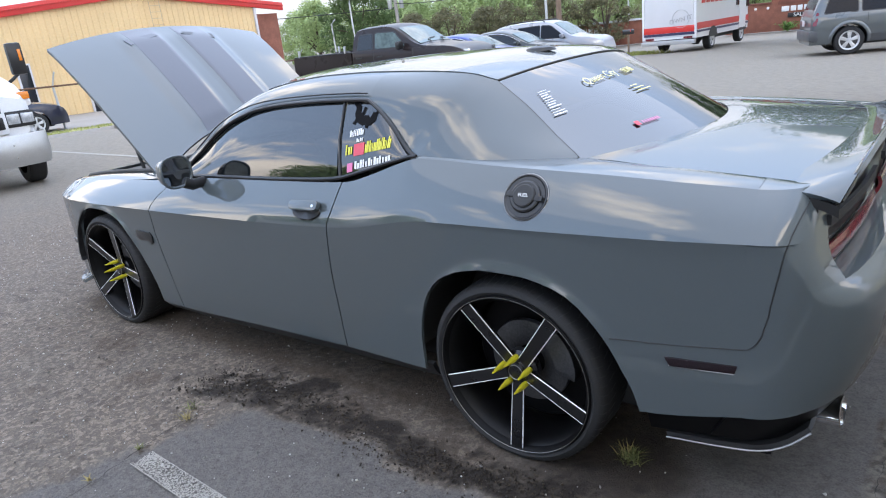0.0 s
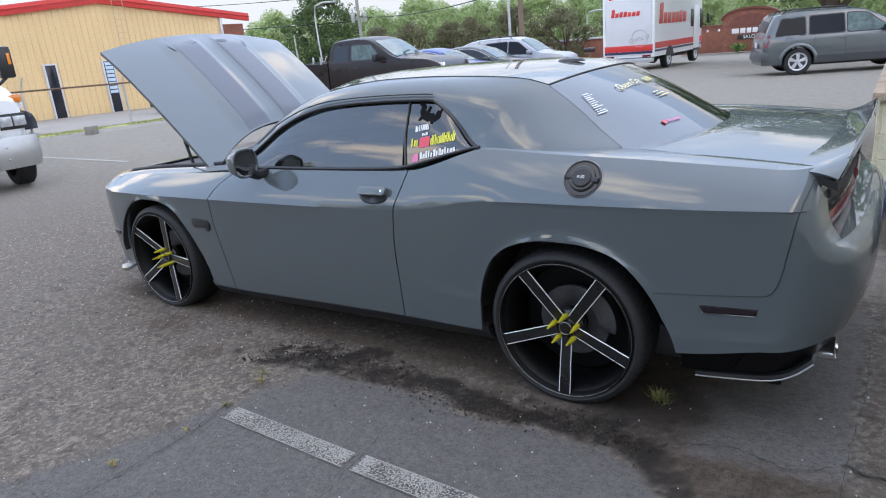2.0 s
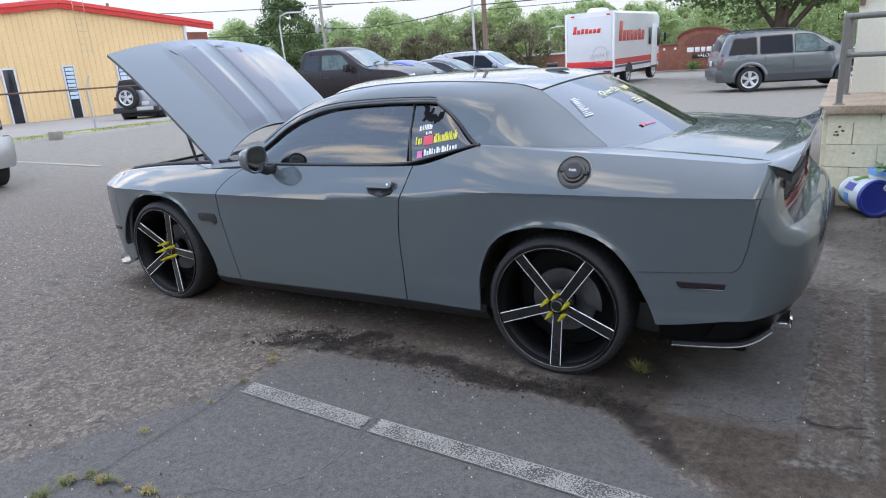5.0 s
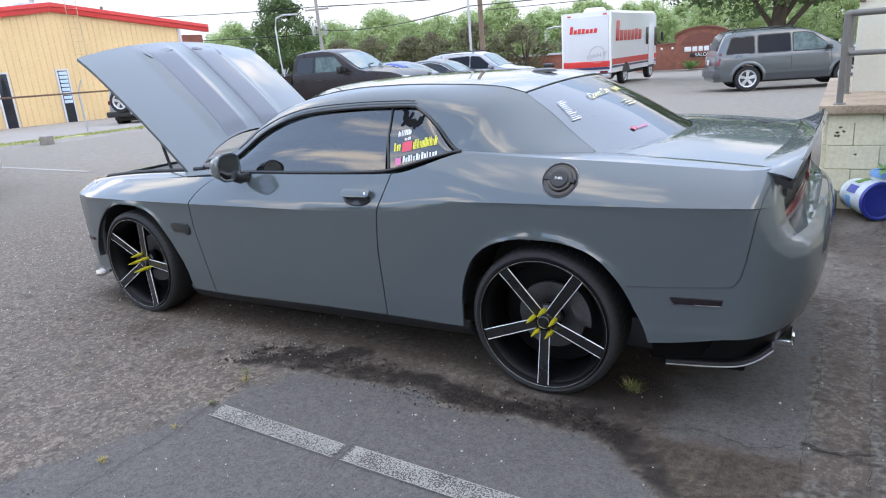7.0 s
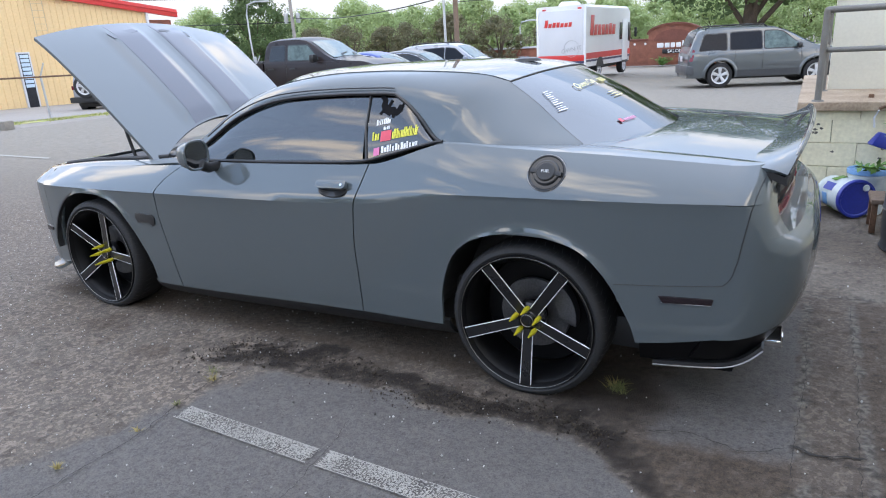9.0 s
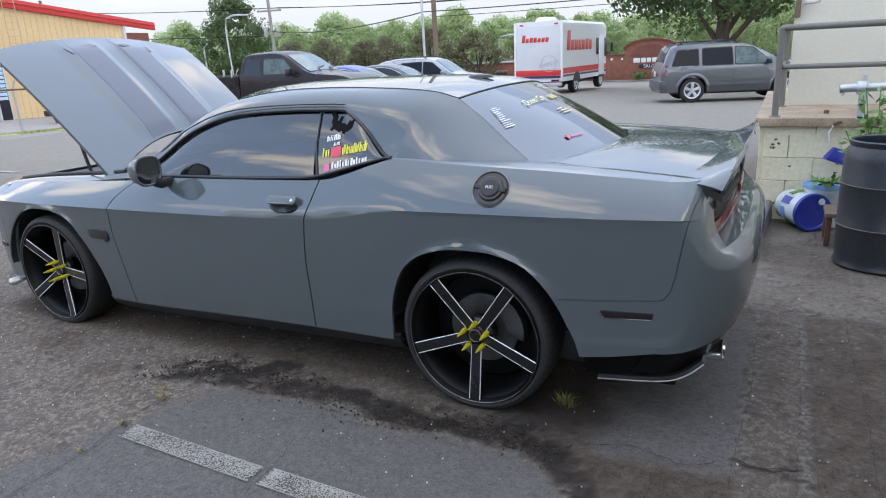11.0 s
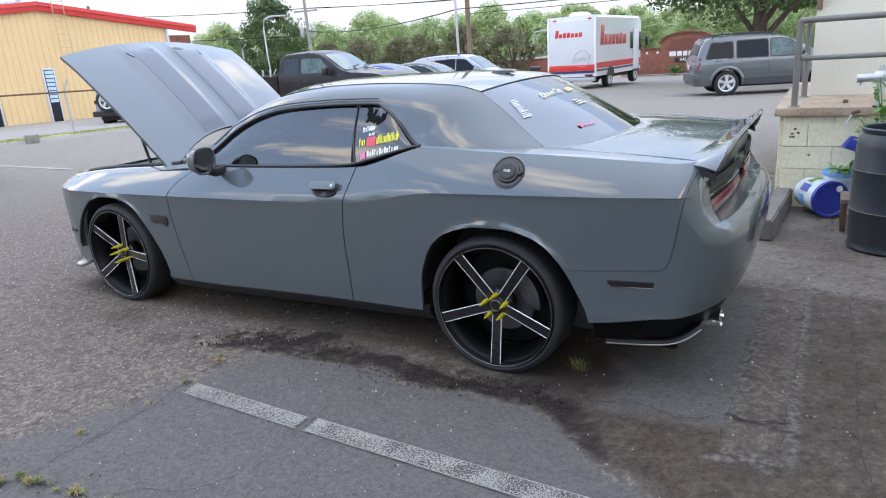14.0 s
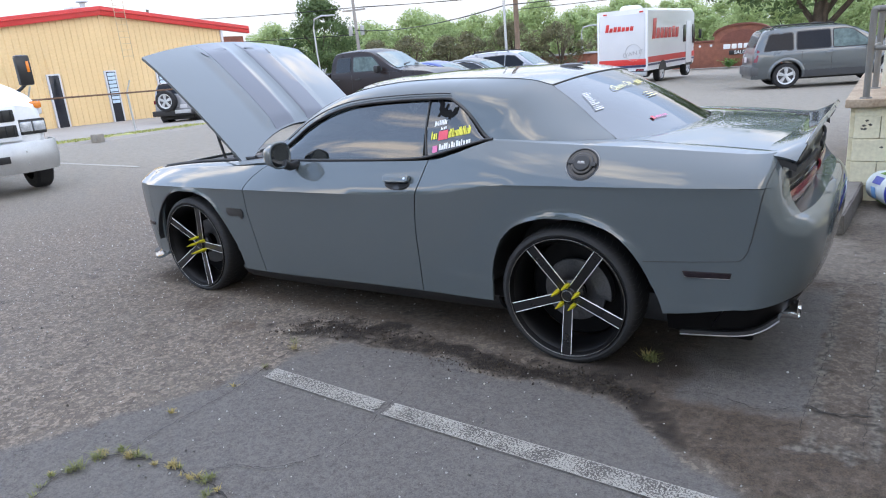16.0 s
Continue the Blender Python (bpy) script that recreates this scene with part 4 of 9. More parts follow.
            t = Vector((x, t.y + 0.008, max(t.z - 0.012, b.z + 0.002)))
            return b.lerp(t, v) + Vector((0, -0.012 * math.sin(math.pi * v), 0))

        door_ob = bpy.data.objects["door.001" if mirror else "door"]
        surf("side_window", pane, lin(-0.60, 0.604, 34), lin(0, 1, 8), "tint", door_ob, 0.0, label="", flip_y=mirror)
        surf("quarter_window", pane, lin(0.622, 1.03, 16), lin(0, 1, 8), "tint", car, 0.0, flip_y=mirror)
        fl = lambda p: (p[0], -p[1] if mirror else p[1], p[2])
        outline = [win_edge(k / 30) for k in range(31)] + [win_back(k / 14) for k in range(1, 15)]
        tube("window_trim", [fl(p + Vector((0, -0.006, -0.006))) for p in outline], 0.0085, "trim", car)
        tube("roof_drip_moulding", [fl(p + Vector((-0.006, -0.004, 0.022))) for p in outline[4:-14]], 0.0035, "trim", car)
        tube("belt_moulding", [fl((x, -belt_y(x) - 0.006, z_shoulder(x) + 0.008)) for x in lin(-0.62, 0.645, 26)], 0.009, "trim", car)
        tube("quarter_moulding", [fl((x, -belt_y(x) - 0.006, z_shoulder(x) + 0.008)) for x in lin(0.625, 1.045, 12)], 0.008, "trim", car)
        pil = pane(0.61, 0), pane(0.61, 0.5), pane(0.61, 1)
        tube("window_post", [fl((0.628, p[1] - 0.003, p[2])) if k == 0 else fl((0.612, p[1] - 0.003, p[2])) for k, p in enumerate(pil)], 0.007, "trim", car)

    # roof, screen, rear window, boot lid
    zc_roof = curve((-0.12, 1.428), (0.1, 1.442), (0.4, 1.448), (0.8, 1.447), (1.1, 1.432), (1.34, 1.400))

    def roof(u, v):
        x = -0.02 + 1.295 * v
        e = min((ditch(k / 120) for k in range(121)), key=lambda p: abs(p.x - x)) if x < 0.775 else min((ditch_back(k / 60) for k in range(61)), key=lambda p: abs(p.x - x))
        cx = -0.11 + 1.455 * v
        k = 1 - abs(u) ** 2.3
        return (x + (cx - x) * (1 - u * u), -e.y * u, e.z + 0.004 + (zc_roof(cx) - e.z) * k)

    surf("roof", roof, lin(-1, 1, 32), lin(0, 1, 34), "paint", car, 0.02, (0.5, 0, 0.7), "", 25)
    antenna(car, (1.13, 0.0, 1.432))

    def screen(u, v):
        e = ditch(0.02 + 0.475 * v)
        cx, cz = -1.16 + 1.05 * v, 0.985 + 0.445 * v
        k = 1 - u * u
        return (e.x + 0.012 + (cx - e.x) * k, -(e.y + 0.012) * u, e.z - 0.008 + (cz - e.z) * (1 - abs(u) ** 2.4) + 0.02 * math.sin(math.pi * v))

    surf("windscreen", screen, lin(-1, 1, 28), lin(0, 1, 16), "screen", car, 0.0, (0.3, 0, 0.8))
    tube("screen_trim", [screen(-1, v) for v in lin(0, 1, 14)], 0.008, "trim", car)

    def back_glass(u, v):
        e = glass_edge(1 - v)
        cx, cz = 1.345 + 0.565 * (1 - v), 1.400 - 0.285 * (1 - v)
        k = 1 - u * u
        return (e.x + (cx - e.x) * k, -(e.y + 0.0005) * u, e.z - 0.001 + ((cz - e.z) + 0.016 * math.sin(math.pi * v)) * (1 - abs(u) ** 2.3))

    surf("rear_window", back_glass, lin(-1, 1, 30), lin(0, 1, 18), "rearglass", car, 0.0, (1.2, 0, 0.8))
    tube("rear_window_trim", [Vector(back_glass(u, 1)) + Vector((0, 0, 0.002)) for u in lin(-1, 1, 24)], 0.004, "trim", car)
    for sg in (-1, 1):
        tube("rear_window_seal", [Vector(back_glass(sg, v)) for v in lin(0, 1, 14)], 0.0018, "trim", car)

    def boot(u, v):
        f = Vector(back_glass(u, 0)) + Vector((0.006, 0, 0.002))
        x = f.x + (2.405 - 0.03 * u * u - f.x) * v
        y = f.y * (1 - smoothstep(0, 0.4, v)) + 0.735 * u * smoothstep(0, 0.4, v)
        edge = z_shoulder(x) + 0.009
        z = edge + (f.z - edge) * (1 - smoothstep(0, 0.3, v)) + 0.040 * (1 - u * u) * smoothstep(0, 0.3, v)
        return Vector((x, y, z))

    surf("boot_lid", boot, lin(-1, 1, 30), lin(0, 1, 22), "paint", car, 0.015, (2.0, 0, 0.6), "", 25)

    # spoiler: a blade swept up at its trailing edge, on a black underside
    def blade(u, v):
        a = abs(u)
        lead = Vector((2.335, 0.81 * u, 1.080 - 0.012 * a * a - 0.017 * a**8))
        trail = Vector((2.520 - 0.036 * a * a - 0.032 * a**12, 0.81 * u, 1.168 - 0.046 * a * a - 0.098 * a**10))
        p = lead.lerp(trail, v)
        p.z = lead.z + (trail.z - lead.z) * (0.25 * v + 0.75 * v**2.2)
        return p

    us = [-1, -0.995, -0.985, -0.97, -0.95] + lin(-0.92, 0.92, 46) + [0.95, 0.97, 0.985, 0.995, 1]
    spoiler = surf("spoiler", blade, us, lin(0, 1, 18), "paint", car, 0.014, (2.4, 0, 0.6), "", 25)
    drop = lambda u: 0.045 - 0.025 * abs(u) ** 8
    surf("rear_face", lambda u, v: Vector(blade(u, 1.0)) + Vector((0.001 - 0.034 * v, 0, -0.004 - drop(u) * v)), [0.99 * u for u in us], lin(0, 1, 5), "gloss", spoiler, 0.008, (2.2, 0, 1.1), "gloss black rear face", 25)
    surf("spoiler_underside", lambda u, v: (Vector(blade(u, 1.0)) + Vector((-0.033, 0, -0.004 - drop(u)))).lerp(Vector((2.375 - 0.03 * u * u, 0.795 * u, 1.036 - 0.010 * u * u)), v), [0.99 * u for u in us], lin(0, 1, 6), "trim", spoiler, 0.01, (2.2, 0, 1.1))
    for sg in (-1, 1):
        mesh("end_fillet", [Vector(blade(sg, v)) + Vector((0, sg * -0.004, d)) for v in lin(0.0, 1, 8) for d in (-0.013, -0.032 - 0.012 * v)], [(2 * k, 2 * k + 2, 2 * k + 3, 2 * k + 1) for k in range(8)], "trim", spoiler, "", True)

    # rear end: the corners wrap round to a full-width bumper under a recessed lamp panel
    x_tail = curve((0.36, 2.50), (0.44, 2.55), (0.52, 2.578), (0.62, 2.592), (0.70, 2.594), (0.745, 2.586), (0.775, 2.566), (0.80, 2.53), (0.88, 2.475), (0.98, 2.455), (1.06, 2.44))
    x_soft = curve((0.36, 2.50), (0.44, 2.535), (0.56, 2.555), (0.68, 2.56), (0.80, 2.545), (0.90, 2.51), (1.06, 2.455))
    X0 = 2.2595

    def tail(q, z):
        c, s = math.cos(q), math.sin(q)
        a = x_soft(z) + (x_tail(z) - x_soft(z)) * smoothstep(0.25, 0.72, abs(c)) - X0
        x = a * abs(c) ** 0.60
        soft = sum(side_y(X0, z + d) for d in (-0.08, -0.05, -0.02, 0.02, 0.05, 0.08)) / 6
        b = side_y(X0, z) + (soft - side_y(X0, z)) * smoothstep(0.06, 0.16, x)
        y = b * abs(s) ** 0.56 - 0.13 * x * s * s
        return (X0 + x, -y * (1 if s > 0 else -1), z)

    half = math.pi / 2
    surf("rear_bumper", lambda q, z: tail(q, max(z, z_sill(min(2.26 + 0.3 * math.cos(q), 2.5)))), [half, half - 0.004, half - 0.012, half - 0.025, half - 0.045] + lin(half - 0.07, 0.07 - half, 60) + [0.045 - half, 0.025 - half, 0.012 - half, 0.004 - half, -half], [0.385, 0.40, 0.43, 0.48, 0.54, 0.60, 0.65, 0.69, 0.72, 0.74, 0.755, 0.767, 0.778, 0.787, 0.794, 0.80], "paint", car, 0.014, (2.0, 0, 0.6), "", 60)
    for sg in (1, -1):
        qs = [sg * q for q in [half, half - 0.004, half - 0.012, half - 0.025, half - 0.045] + lin(half - 0.07, 0.80, 24)]
        c = surf("tail_corner", lambda q, z: tail(q, z), qs, [0.80, 0.83, 0.86, 0.89, 0.915, 0.926, z_crease(X0), 0.938, 0.95, 0.975, 1.0, 1.025, 1.045, z_shoulder(X0)], "paint", car, 0.03, (2.0, 0, 0.8), "", 16)

        def corner_cap(q, v):
            o = Vector(tail(q, z_shoulder(X0)))
            i = Vector((min(o.x, 2.39), -sg * min(abs(o.y), 0.738), z_shoulder(min(o.x, 2.4)) + 0.009))
            return o.lerp(i, v) + Vector((0, 0, 0.004 * math.sin(math.pi * v)))

        surf("tail_corner_cap", corner_cap, qs, lin(0, 1, 5), "paint", car, 0.01, (2.2, 0, 0.6), "", 30)
    lamp = surf("lamp_panel", lambda y, z: (2.455 - 0.05 * abs(y / 0.8) ** 3 - 0.02 * (z - 0.8), y, z), lin(-0.80, 0.80, 24), lin(0.79, 1.045, 6), "trim", car, 0.03, (2.0, 0, 0.9), "gloss black tail panel")
    surf("bumper_shelf", lambda q, v: Vector(tail(q, 0.80)).lerp(Vector((2.452 - 0.05 * abs(0.80 * math.sin(q) / 0.8) ** 3, -0.80 * math.sin(q), 0.805)), v), lin(half * 0.93, -half * 0.93, 60), lin(0, 1, 6), "paint", car, 0.012, (2.4, 0, 0.4), "", 60)
    px = lambda y: 2.463 - 0.05 * abs(y / 0.8) ** 3
    for sg in (-1, 1):
        for y0, y1 in ((0.10, 0.33), (0.335, 0.56), (0.565, 0.775)):
            surf("tail_light", lambda y, z: (px(y) + 0.012 * math.sin(math.pi * (z - 0.822) / 0.075), y, z), lin(sg * y0, sg * y1, 8), lin(0.812, 0.885, 6), "redlens", lamp, 0.012, (2.0, 0, 0.86))
        surf("lamp_louvre", lambda y, z: (px(y) + 0.010, y, z), lin(sg * 0.12, sg * 0.76, 10), lin(0.945, 0.975, 3), "plastic", lamp, 0.012, (2.0, 0, 0.9))
        surf("lamp_bezel", lambda y, z: (px(y) + 0.006, y, z), lin(sg * 0.12, sg * 0.77, 10), lin(0.905, 0.912, 2), "chrome", lamp, 0.006, (2.0, 0, 0.9))
        # side marker, rear splitter, exhaust tip
        mk = [(-0.105, 0.014), (0.10, 0.014), (0.094, -0.013), (-0.088, -0.013)]
        prism("side_marker", mk, 0.012, pose(2.146, sg * (side_y(2.146, 0.542) - 0.006), 0.542, 90, 0, 10 if sg < 0 else 170) @ Matrix.Scale(-1 if sg > 0 else 1, 4, (1, 0, 0)), "darkred", car, 0.003, "dark smoked red lens")
        tube("marker_edge", [(2.055, sg * (side_y(2.055, 0.525) + 0.002), 0.527), (2.15, sg * (side_y(2.15, 0.525) + 0.004), 0.527), (2.238, sg * (side_y(2.238, 0.525) + 0.002), 0.528)], 0.0016, "steel", car, 6)
        blade_pts = [(2.02, 0.885, 0.210), (2.14, 0.885, 0.223), (2.26, 0.882, 0.238), (2.32, 0.873, 0.250), (2.375, 0.855, 0.275), (2.43, 0.825, 0.318)]
        surf("rear_splitter", lambda u, v: path3(*blade_pts)(u) + Vector((0, -0.16 * v, 0.004 - 0.0 * v)), lin(0, 1, 14), lin(0, 1, 3), "plastic", car, 0.014, (2.0, 0, 2), "", 32, sg < 0)
        tube("splitter_edge", [Vector((p.x, sg * (p.y + 0.004), p.z)) for p in (path3(*blade_pts)(k / 14) for k in range(15))], 0.0035, "steel", car, 6)
        lathe("exhaust_tip", [(0.036, -0.2), (0.042, -0.02), (0.046, 0.0), (0.04, 0.002), (0.036, -0.02), (0.034, -0.2)], "chrome", car, 24, pose(2.49, sg * 0.67, 0.322, 0, 84, 0) @ Matrix.Diagonal((0.9, 1.6, 1, 1)))
    surf("rear_valance", lambda q, v: Vector(tail(q, 0.44)) + Vector((-0.022 - 0.07 * v, 0.03 * v * (1 if q > 0 else -1), -0.03 - 0.13 * v)), lin(half, -half, 40), lin(0, 1, 4), "wheelblack", car, 0.02, (2.0, 0, 0.5))
    for sg in (-1, 1):
        surf("rear_skirt", lambda x, v: (x, sg * (0.93 - 0.05 * v), z_sill(x) + 0.01 - 0.12 * v), lin(1.965, 2.27, 8), lin(0, 1, 3), "wheelblack", car, 0.02, (2.0, 0, 0.3))
        box("rear_apron", (0.36, 0.05, 0.17), (2.15, sg * 0.80, 0.28), "wheelblack", car, 0.02)
    # shut line of the bumper
    tube("bumper_seam", [Vector((x, -side_y(x, z) - 0.0005, z)) for x, z in [(1.87 + 0.39 * k / 14, 0.583 + 0.028 * k / 14) for k in range(15)]], 0.0020, "plastic", car, 6)
    seam_x = curve((0.611, 2.262), (0.63, 2.29), (0.66, 2.305), (0.92, 2.352), (1.045, 2.388))

    def on_tail(x, z):
        q = min(lin(half, 0.7, 160), key=lambda t: abs(tail(t, z)[0] - x))
        p = tail(q, z)
        return Vector((p[0] + 0.0004, p[1] - 0.0006, p[2]))

    tube("bumper_seam", [on_tail(seam_x(z), z) for z in [0.611, 0.614, 0.62, 0.63, 0.645, 0.66] + lin(0.68, 1.045, 16)], 0.0020, "plastic", car, 6)

    # front end
    x_nose = curve((0.20, -2.24), (0.30, -2.33), (0.42, -2.40), (0.55, -2.435), (0.68, -2.44), (0.76, -2.42), (0.82, -2.36), (0.88, -2.24))
    X1 = -2.024

    def nose(q, z):
        a, b = X1 - x_nose(z), side_y(X1, z) if z < z_shoulder(X1) else y_shoulder(X1)
        c, s = math.cos(q), math.sin(q)
        x = a * abs(c) ** 0.62
        return (X1 - x, -(b * abs(s) ** 0.62 - 0.22 * x * s * s) * (1 if s > 0 else -1), z)

    surf("front_bumper", nose, [half, half - 0.004, half - 0.012, half - 0.025, half - 0.045] + lin(half - 0.07, 0.07 - half, 50) + [0.045 - half, 0.025 - half, 0.012 - half, 0.004 - half, -half], [0.24, 0.28, 0.34, 0.42, 0.50, 0.58, 0.64, 0.70, 0.74, 0.78, 0.82, 0.845, 0.86], "paint", car, 0.014, (-1.8, 0, 0.5), "", 25)
    surf("nose_top", lambda q, v: Vector(nose(q, 0.86)).lerp(Vector((-2.05, -0.70 * math.sin(q), 0.885)), v), lin(half, -half, 40), lin(0, 1, 4), "paint", car, 0.012, (-1.8, 0, 0.4))
    surf("grille", lambda q, z: Vector(nose(q, z)) + Vector((-0.004, 0, 0)), lin(0.9, -0.9, 30), lin(0.60, 0.74, 4), "trim", car, 0.01, (-1.8, 0, 0.5))
    for sg in (1, -1):
        prism("front_marker", [(-0.05, -0.018), (0.05, -0.012), (0.05, 0.012), (-0.05, 0.018)], 0.01, Matrix.Translation(Vector(nose(sg * (half - 0.05), 0.46)) + Vector((0.0, sg * 0.004, 0))) @ pose(0, 0, 0, 90, 0, -12 if sg > 0 else 192), "darkred", car, 0.003)
        surf("chin_splitter", lambda q, v: Vector(nose(sg * q, 0.24)) + Vector((-0.07 + 0.12 * v, 0, -0.05 + 0.0 * v)), lin(half * 0.98, 0.0, 20), lin(0, 1, 3), "plastic", car, 0.016, (-1.8, 0, 1))
        wing = path3((-2.13, 0.90, 0.185), (-2.04, 0.955, 0.185), (-1.94, 0.975, 0.198), (-1.86, 0.96, 0.235))
        surf("splitter_winglet", lambda u, v: wing(u) + Vector((0.0, -0.10 * v, 0.035 * v * v)), lin(0, 1, 12), lin(0, 1, 5), "paint", car, 0.018, (-2.0, 0.9, 1), "", 32, sg > 0)

    # engine bay and what shows in it
    box("engine_bay", (1.12, 1.42, 0.30), (-1.48, 0, 0.72), "plastic", car, 0.02)
    box("engine_cover", (0.62, 0.62, 0.10), (-1.42, 0, 0.90), "trim", car, 0.04)
    box("fluid_bottle", (0.16, 0.14, 0.07), (-1.12, -0.62, 0.925), "whitetrim", car, 0.03)
    box("strut_brace", (0.05, 1.3, 0.03), (-1.25, 0, 0.925), "steel", car, 0.012)
    box("fuse_box", (0.26, 0.18, 0.08), (-1.02, -0.58, 0.93), "trim", car, 0.02)
    surf("cowl_panel", lambda y, v: (-1.30 + 0.17 * v + 0.34 * (y / 0.72) ** 2, y, 0.925 + 0.05 * v), lin(-0.72, 0.72, 20), lin(0, 1, 4), "plastic", car, 0.02, (-1, 0, 0.5))
    for k, y in enumerate((-0.55, 0.05)):
        tube("wiper", [(-1.10, y, 0.985), (-1.07, y + 0.05, 1.0), (-1.00, y + 0.48, 1.04)], 0.009, "trim", car)

    # bonnet, hinged at the cowl
    ang = radians(41)

    def hood_at(s, y, lift=0.0):
        """s: 0 at the hinge, 1 at the lip."""
        edge = 0.775 + 0.03 * s
        u = y / edge
        length = 1.255 + 0.085 * (1 - u * u)
        dome = 0.022 * (smoothstep(0.40, 0.30, abs(y)) - 0.55 * smoothstep(0.10, 0.04, abs(y))) * smoothstep(0.0, 0.15, s) * smoothstep(1.0, 0.86, s)
        up = 0.045 * (1 - u * u) + dome - 0.06 * max(0.0, s - 0.80) ** 2 * 5 + 0.02 * math.sin(math.pi * min(1, s)) + lift
        d = s * length + 0.30 * (1 - u * u) * (1 - s) ** 2
        return Vector((-0.985 - d * math.cos(ang) + up * math.sin(ang), y, 0.905 + d * math.sin(ang) + up * math.cos(ang)))

    hood = surf("hood", lambda s, u: hood_at(s, u * (0.775 + 0.03 * s)), lin(0, 1, 36), lin(-1, 1, 64), "paint", car, 0.022, (-1.6, 0, 0.3), "raised bonnet with twin stripes", 20)
    for sg in (-1, 1):
        surf("hood_stripe", lambda s, y: hood_at(s, y, 0.0012), lin(0.02, 0.985, 36), lin(sg * 0.075, sg * 0.30, 20), "stripe", hood, 0.0008, (-1.6, 0, 0.3), "satin graphite stripe")
        sc = [hood_at(0.895, sg * 0.09, 0.004), hood_at(0.845, sg * 0.33, 0.004), hood_at(0.90, sg * 0.345, 0.004), hood_at(0.92, sg * 0.12, 0.004)]
        mesh("hood_scoop", sc + [p + Vector((0.001, 0, 0.0014)) for p in sc], [(0, 1, 2, 3), (4, 5, 6, 7), (0, 1, 5, 4), (1, 2, 6, 5), (2, 3, 7, 6), (3, 0, 4, 7)], "trim" if sg > 0 else "stripe", hood)
        tube("gas_strut", [(-1.30, sg * 0.70, 0.925), (-1.345, sg * 0.70, 1.08), (-1.375, sg * 0.70, 1.21)], 0.011, "plastic", car)

    # floor pan, arches, cabin
    box("underbody", (3.9, 1.5, 0.16), (0.1, 0, 0.27), "plastic", car, 0.04)
    for xa in (-AXLE, AXLE):
        for sg in (-1, 1):
            surf("wheel_arch_liner", lambda q, v: (xa + 0.02 + 0.47 * math.cos(q), sg * (0.965 - 0.40 * v), 0.335 + 0.45 * math.sin(q)), lin(0.05, math.pi - 0.05, 26), lin(0, 1, 3), "plastic", car, 0.01, (xa, 0, 3))
            mesh("arch_wall", [(xa + r * math.cos(q), sg * 0.60, 0.335 + r * math.sin(q)) for q in lin(-0.3, math.pi + 0.3, 24) for r in (0.02, 0.5)], [(2 * k, 2 * k + 1, 2 * k + 3, 2 * k + 2) for k in range(24)], "plastic", car)
    box("cabin_floor", (2.3, 1.5, 0.1), (0.35, 0, 0.40), "interior", car, 0.03)
    box("dashboard", (0.36, 1.46, 0.24), (-0.52, 0, 0.86), "interior", car, 0.06)
    box("parcel_shelf", (0.40, 1.0, 0.04), (1.42, 0, 1.02), "interior", car, 0.01)
    for y in (-0.38, 0.38):
        box("seat", (0.5, 0.5, 0.2), (0.30, y, 0.62), "interior", car, 0.07)
        box("seat_back", (0.16, 0.5, 0.6), (0.62, y, 0.92), "interior", car, 0.06, "", pose(0, 0, 0, 0, 16, 0))
        box("headrest", (0.10, 0.28, 0.18), (0.75, y, 1.24), "interior", car, 0.045)
    box("rear_seat", (0.3, 1.2, 0.5), (1.22, 0, 0.85), "interior", car, 0.07, "", pose(0, 0, 0, 0, 18, 0))
    tube("steering_wheel", [(-0.20 - 0.05 * math.sin(q), -0.38 + 0.185 * math.cos(q), 0.93 + 0.17 * math.sin(q)) for q in lin(0, 2 * math.pi * 23 / 24, 23)], 0.015, "interior", car, 8, "", True)

    # filler cap
    fx, fz = 1.573, 1.018
    fm = pose(fx, -side_y(fx, fz) - 0.001, fz, 90 - 33, 0, 1.5) @ Matrix.Scale(0.80, 4)
    cap = lathe("fuel_cap", [(0.001, 0.016), (0.062, 0.016), (0.068, 0.012), (0.07, 0.004), (0.088, 0.004), (0.094, 0.008), (0.100, 0.006), (0.102, -0.004)], "trim", car, 48, fm, "round black racing fuel door")
    tube("cap_ring", [fm @ Vector((0.101 * math.cos(q), 0.101 * math.sin(q), 0.0)) for q in lin(0, 2 * math.pi * 47 / 48, 47)], 0.0022, "steel", cap, 6, "", True)
    prism("cap_grip", [(-0.085, -0.012), (0.085, -0.012), (0.085, 0.012), (-0.085, 0.012)], 0.010, fm @ Matrix.Translation((0, 0.0, 0.010)) @ Matrix.Rotation(radians(-6), 4, "Z"), "plastic", cap, 0.003)
    lathe("cap_lid", [(0.001, 0.026), (0.045, 0.026), (0.05, 0.022), (0.05, 0.01)], "plastic", cap, 32, fm)
    text_part("cap_lettering", "FUEL", 0.021, fm @ Matrix.Translation((0, 0.0, 0.0275)), "white", cap, "small pale raised lettering", 0.0008)

    # vinyl lettering on the glass, as plain bars
    by = lambda x: y_shoulder(x) - 0.012

    def pane_y(x, z):
        k = win_edge(min(range(121), key=lambda i: abs(win_edge(i / 120).x - x)) / 120) if x < 0.755 else win_back(min(range(121), key=lambda i: abs(win_back(i / 120).x - x)) / 120)
        zb, zt = z_shoulder(x) + 0.006, k.z - 0.012
        v = min(max((z - zb) / (zt - zb), 0), 1)
        return -by(x) + (k.y + 0.008 + by(x)) * v - 0.012 * math.sin(math.pi * v)

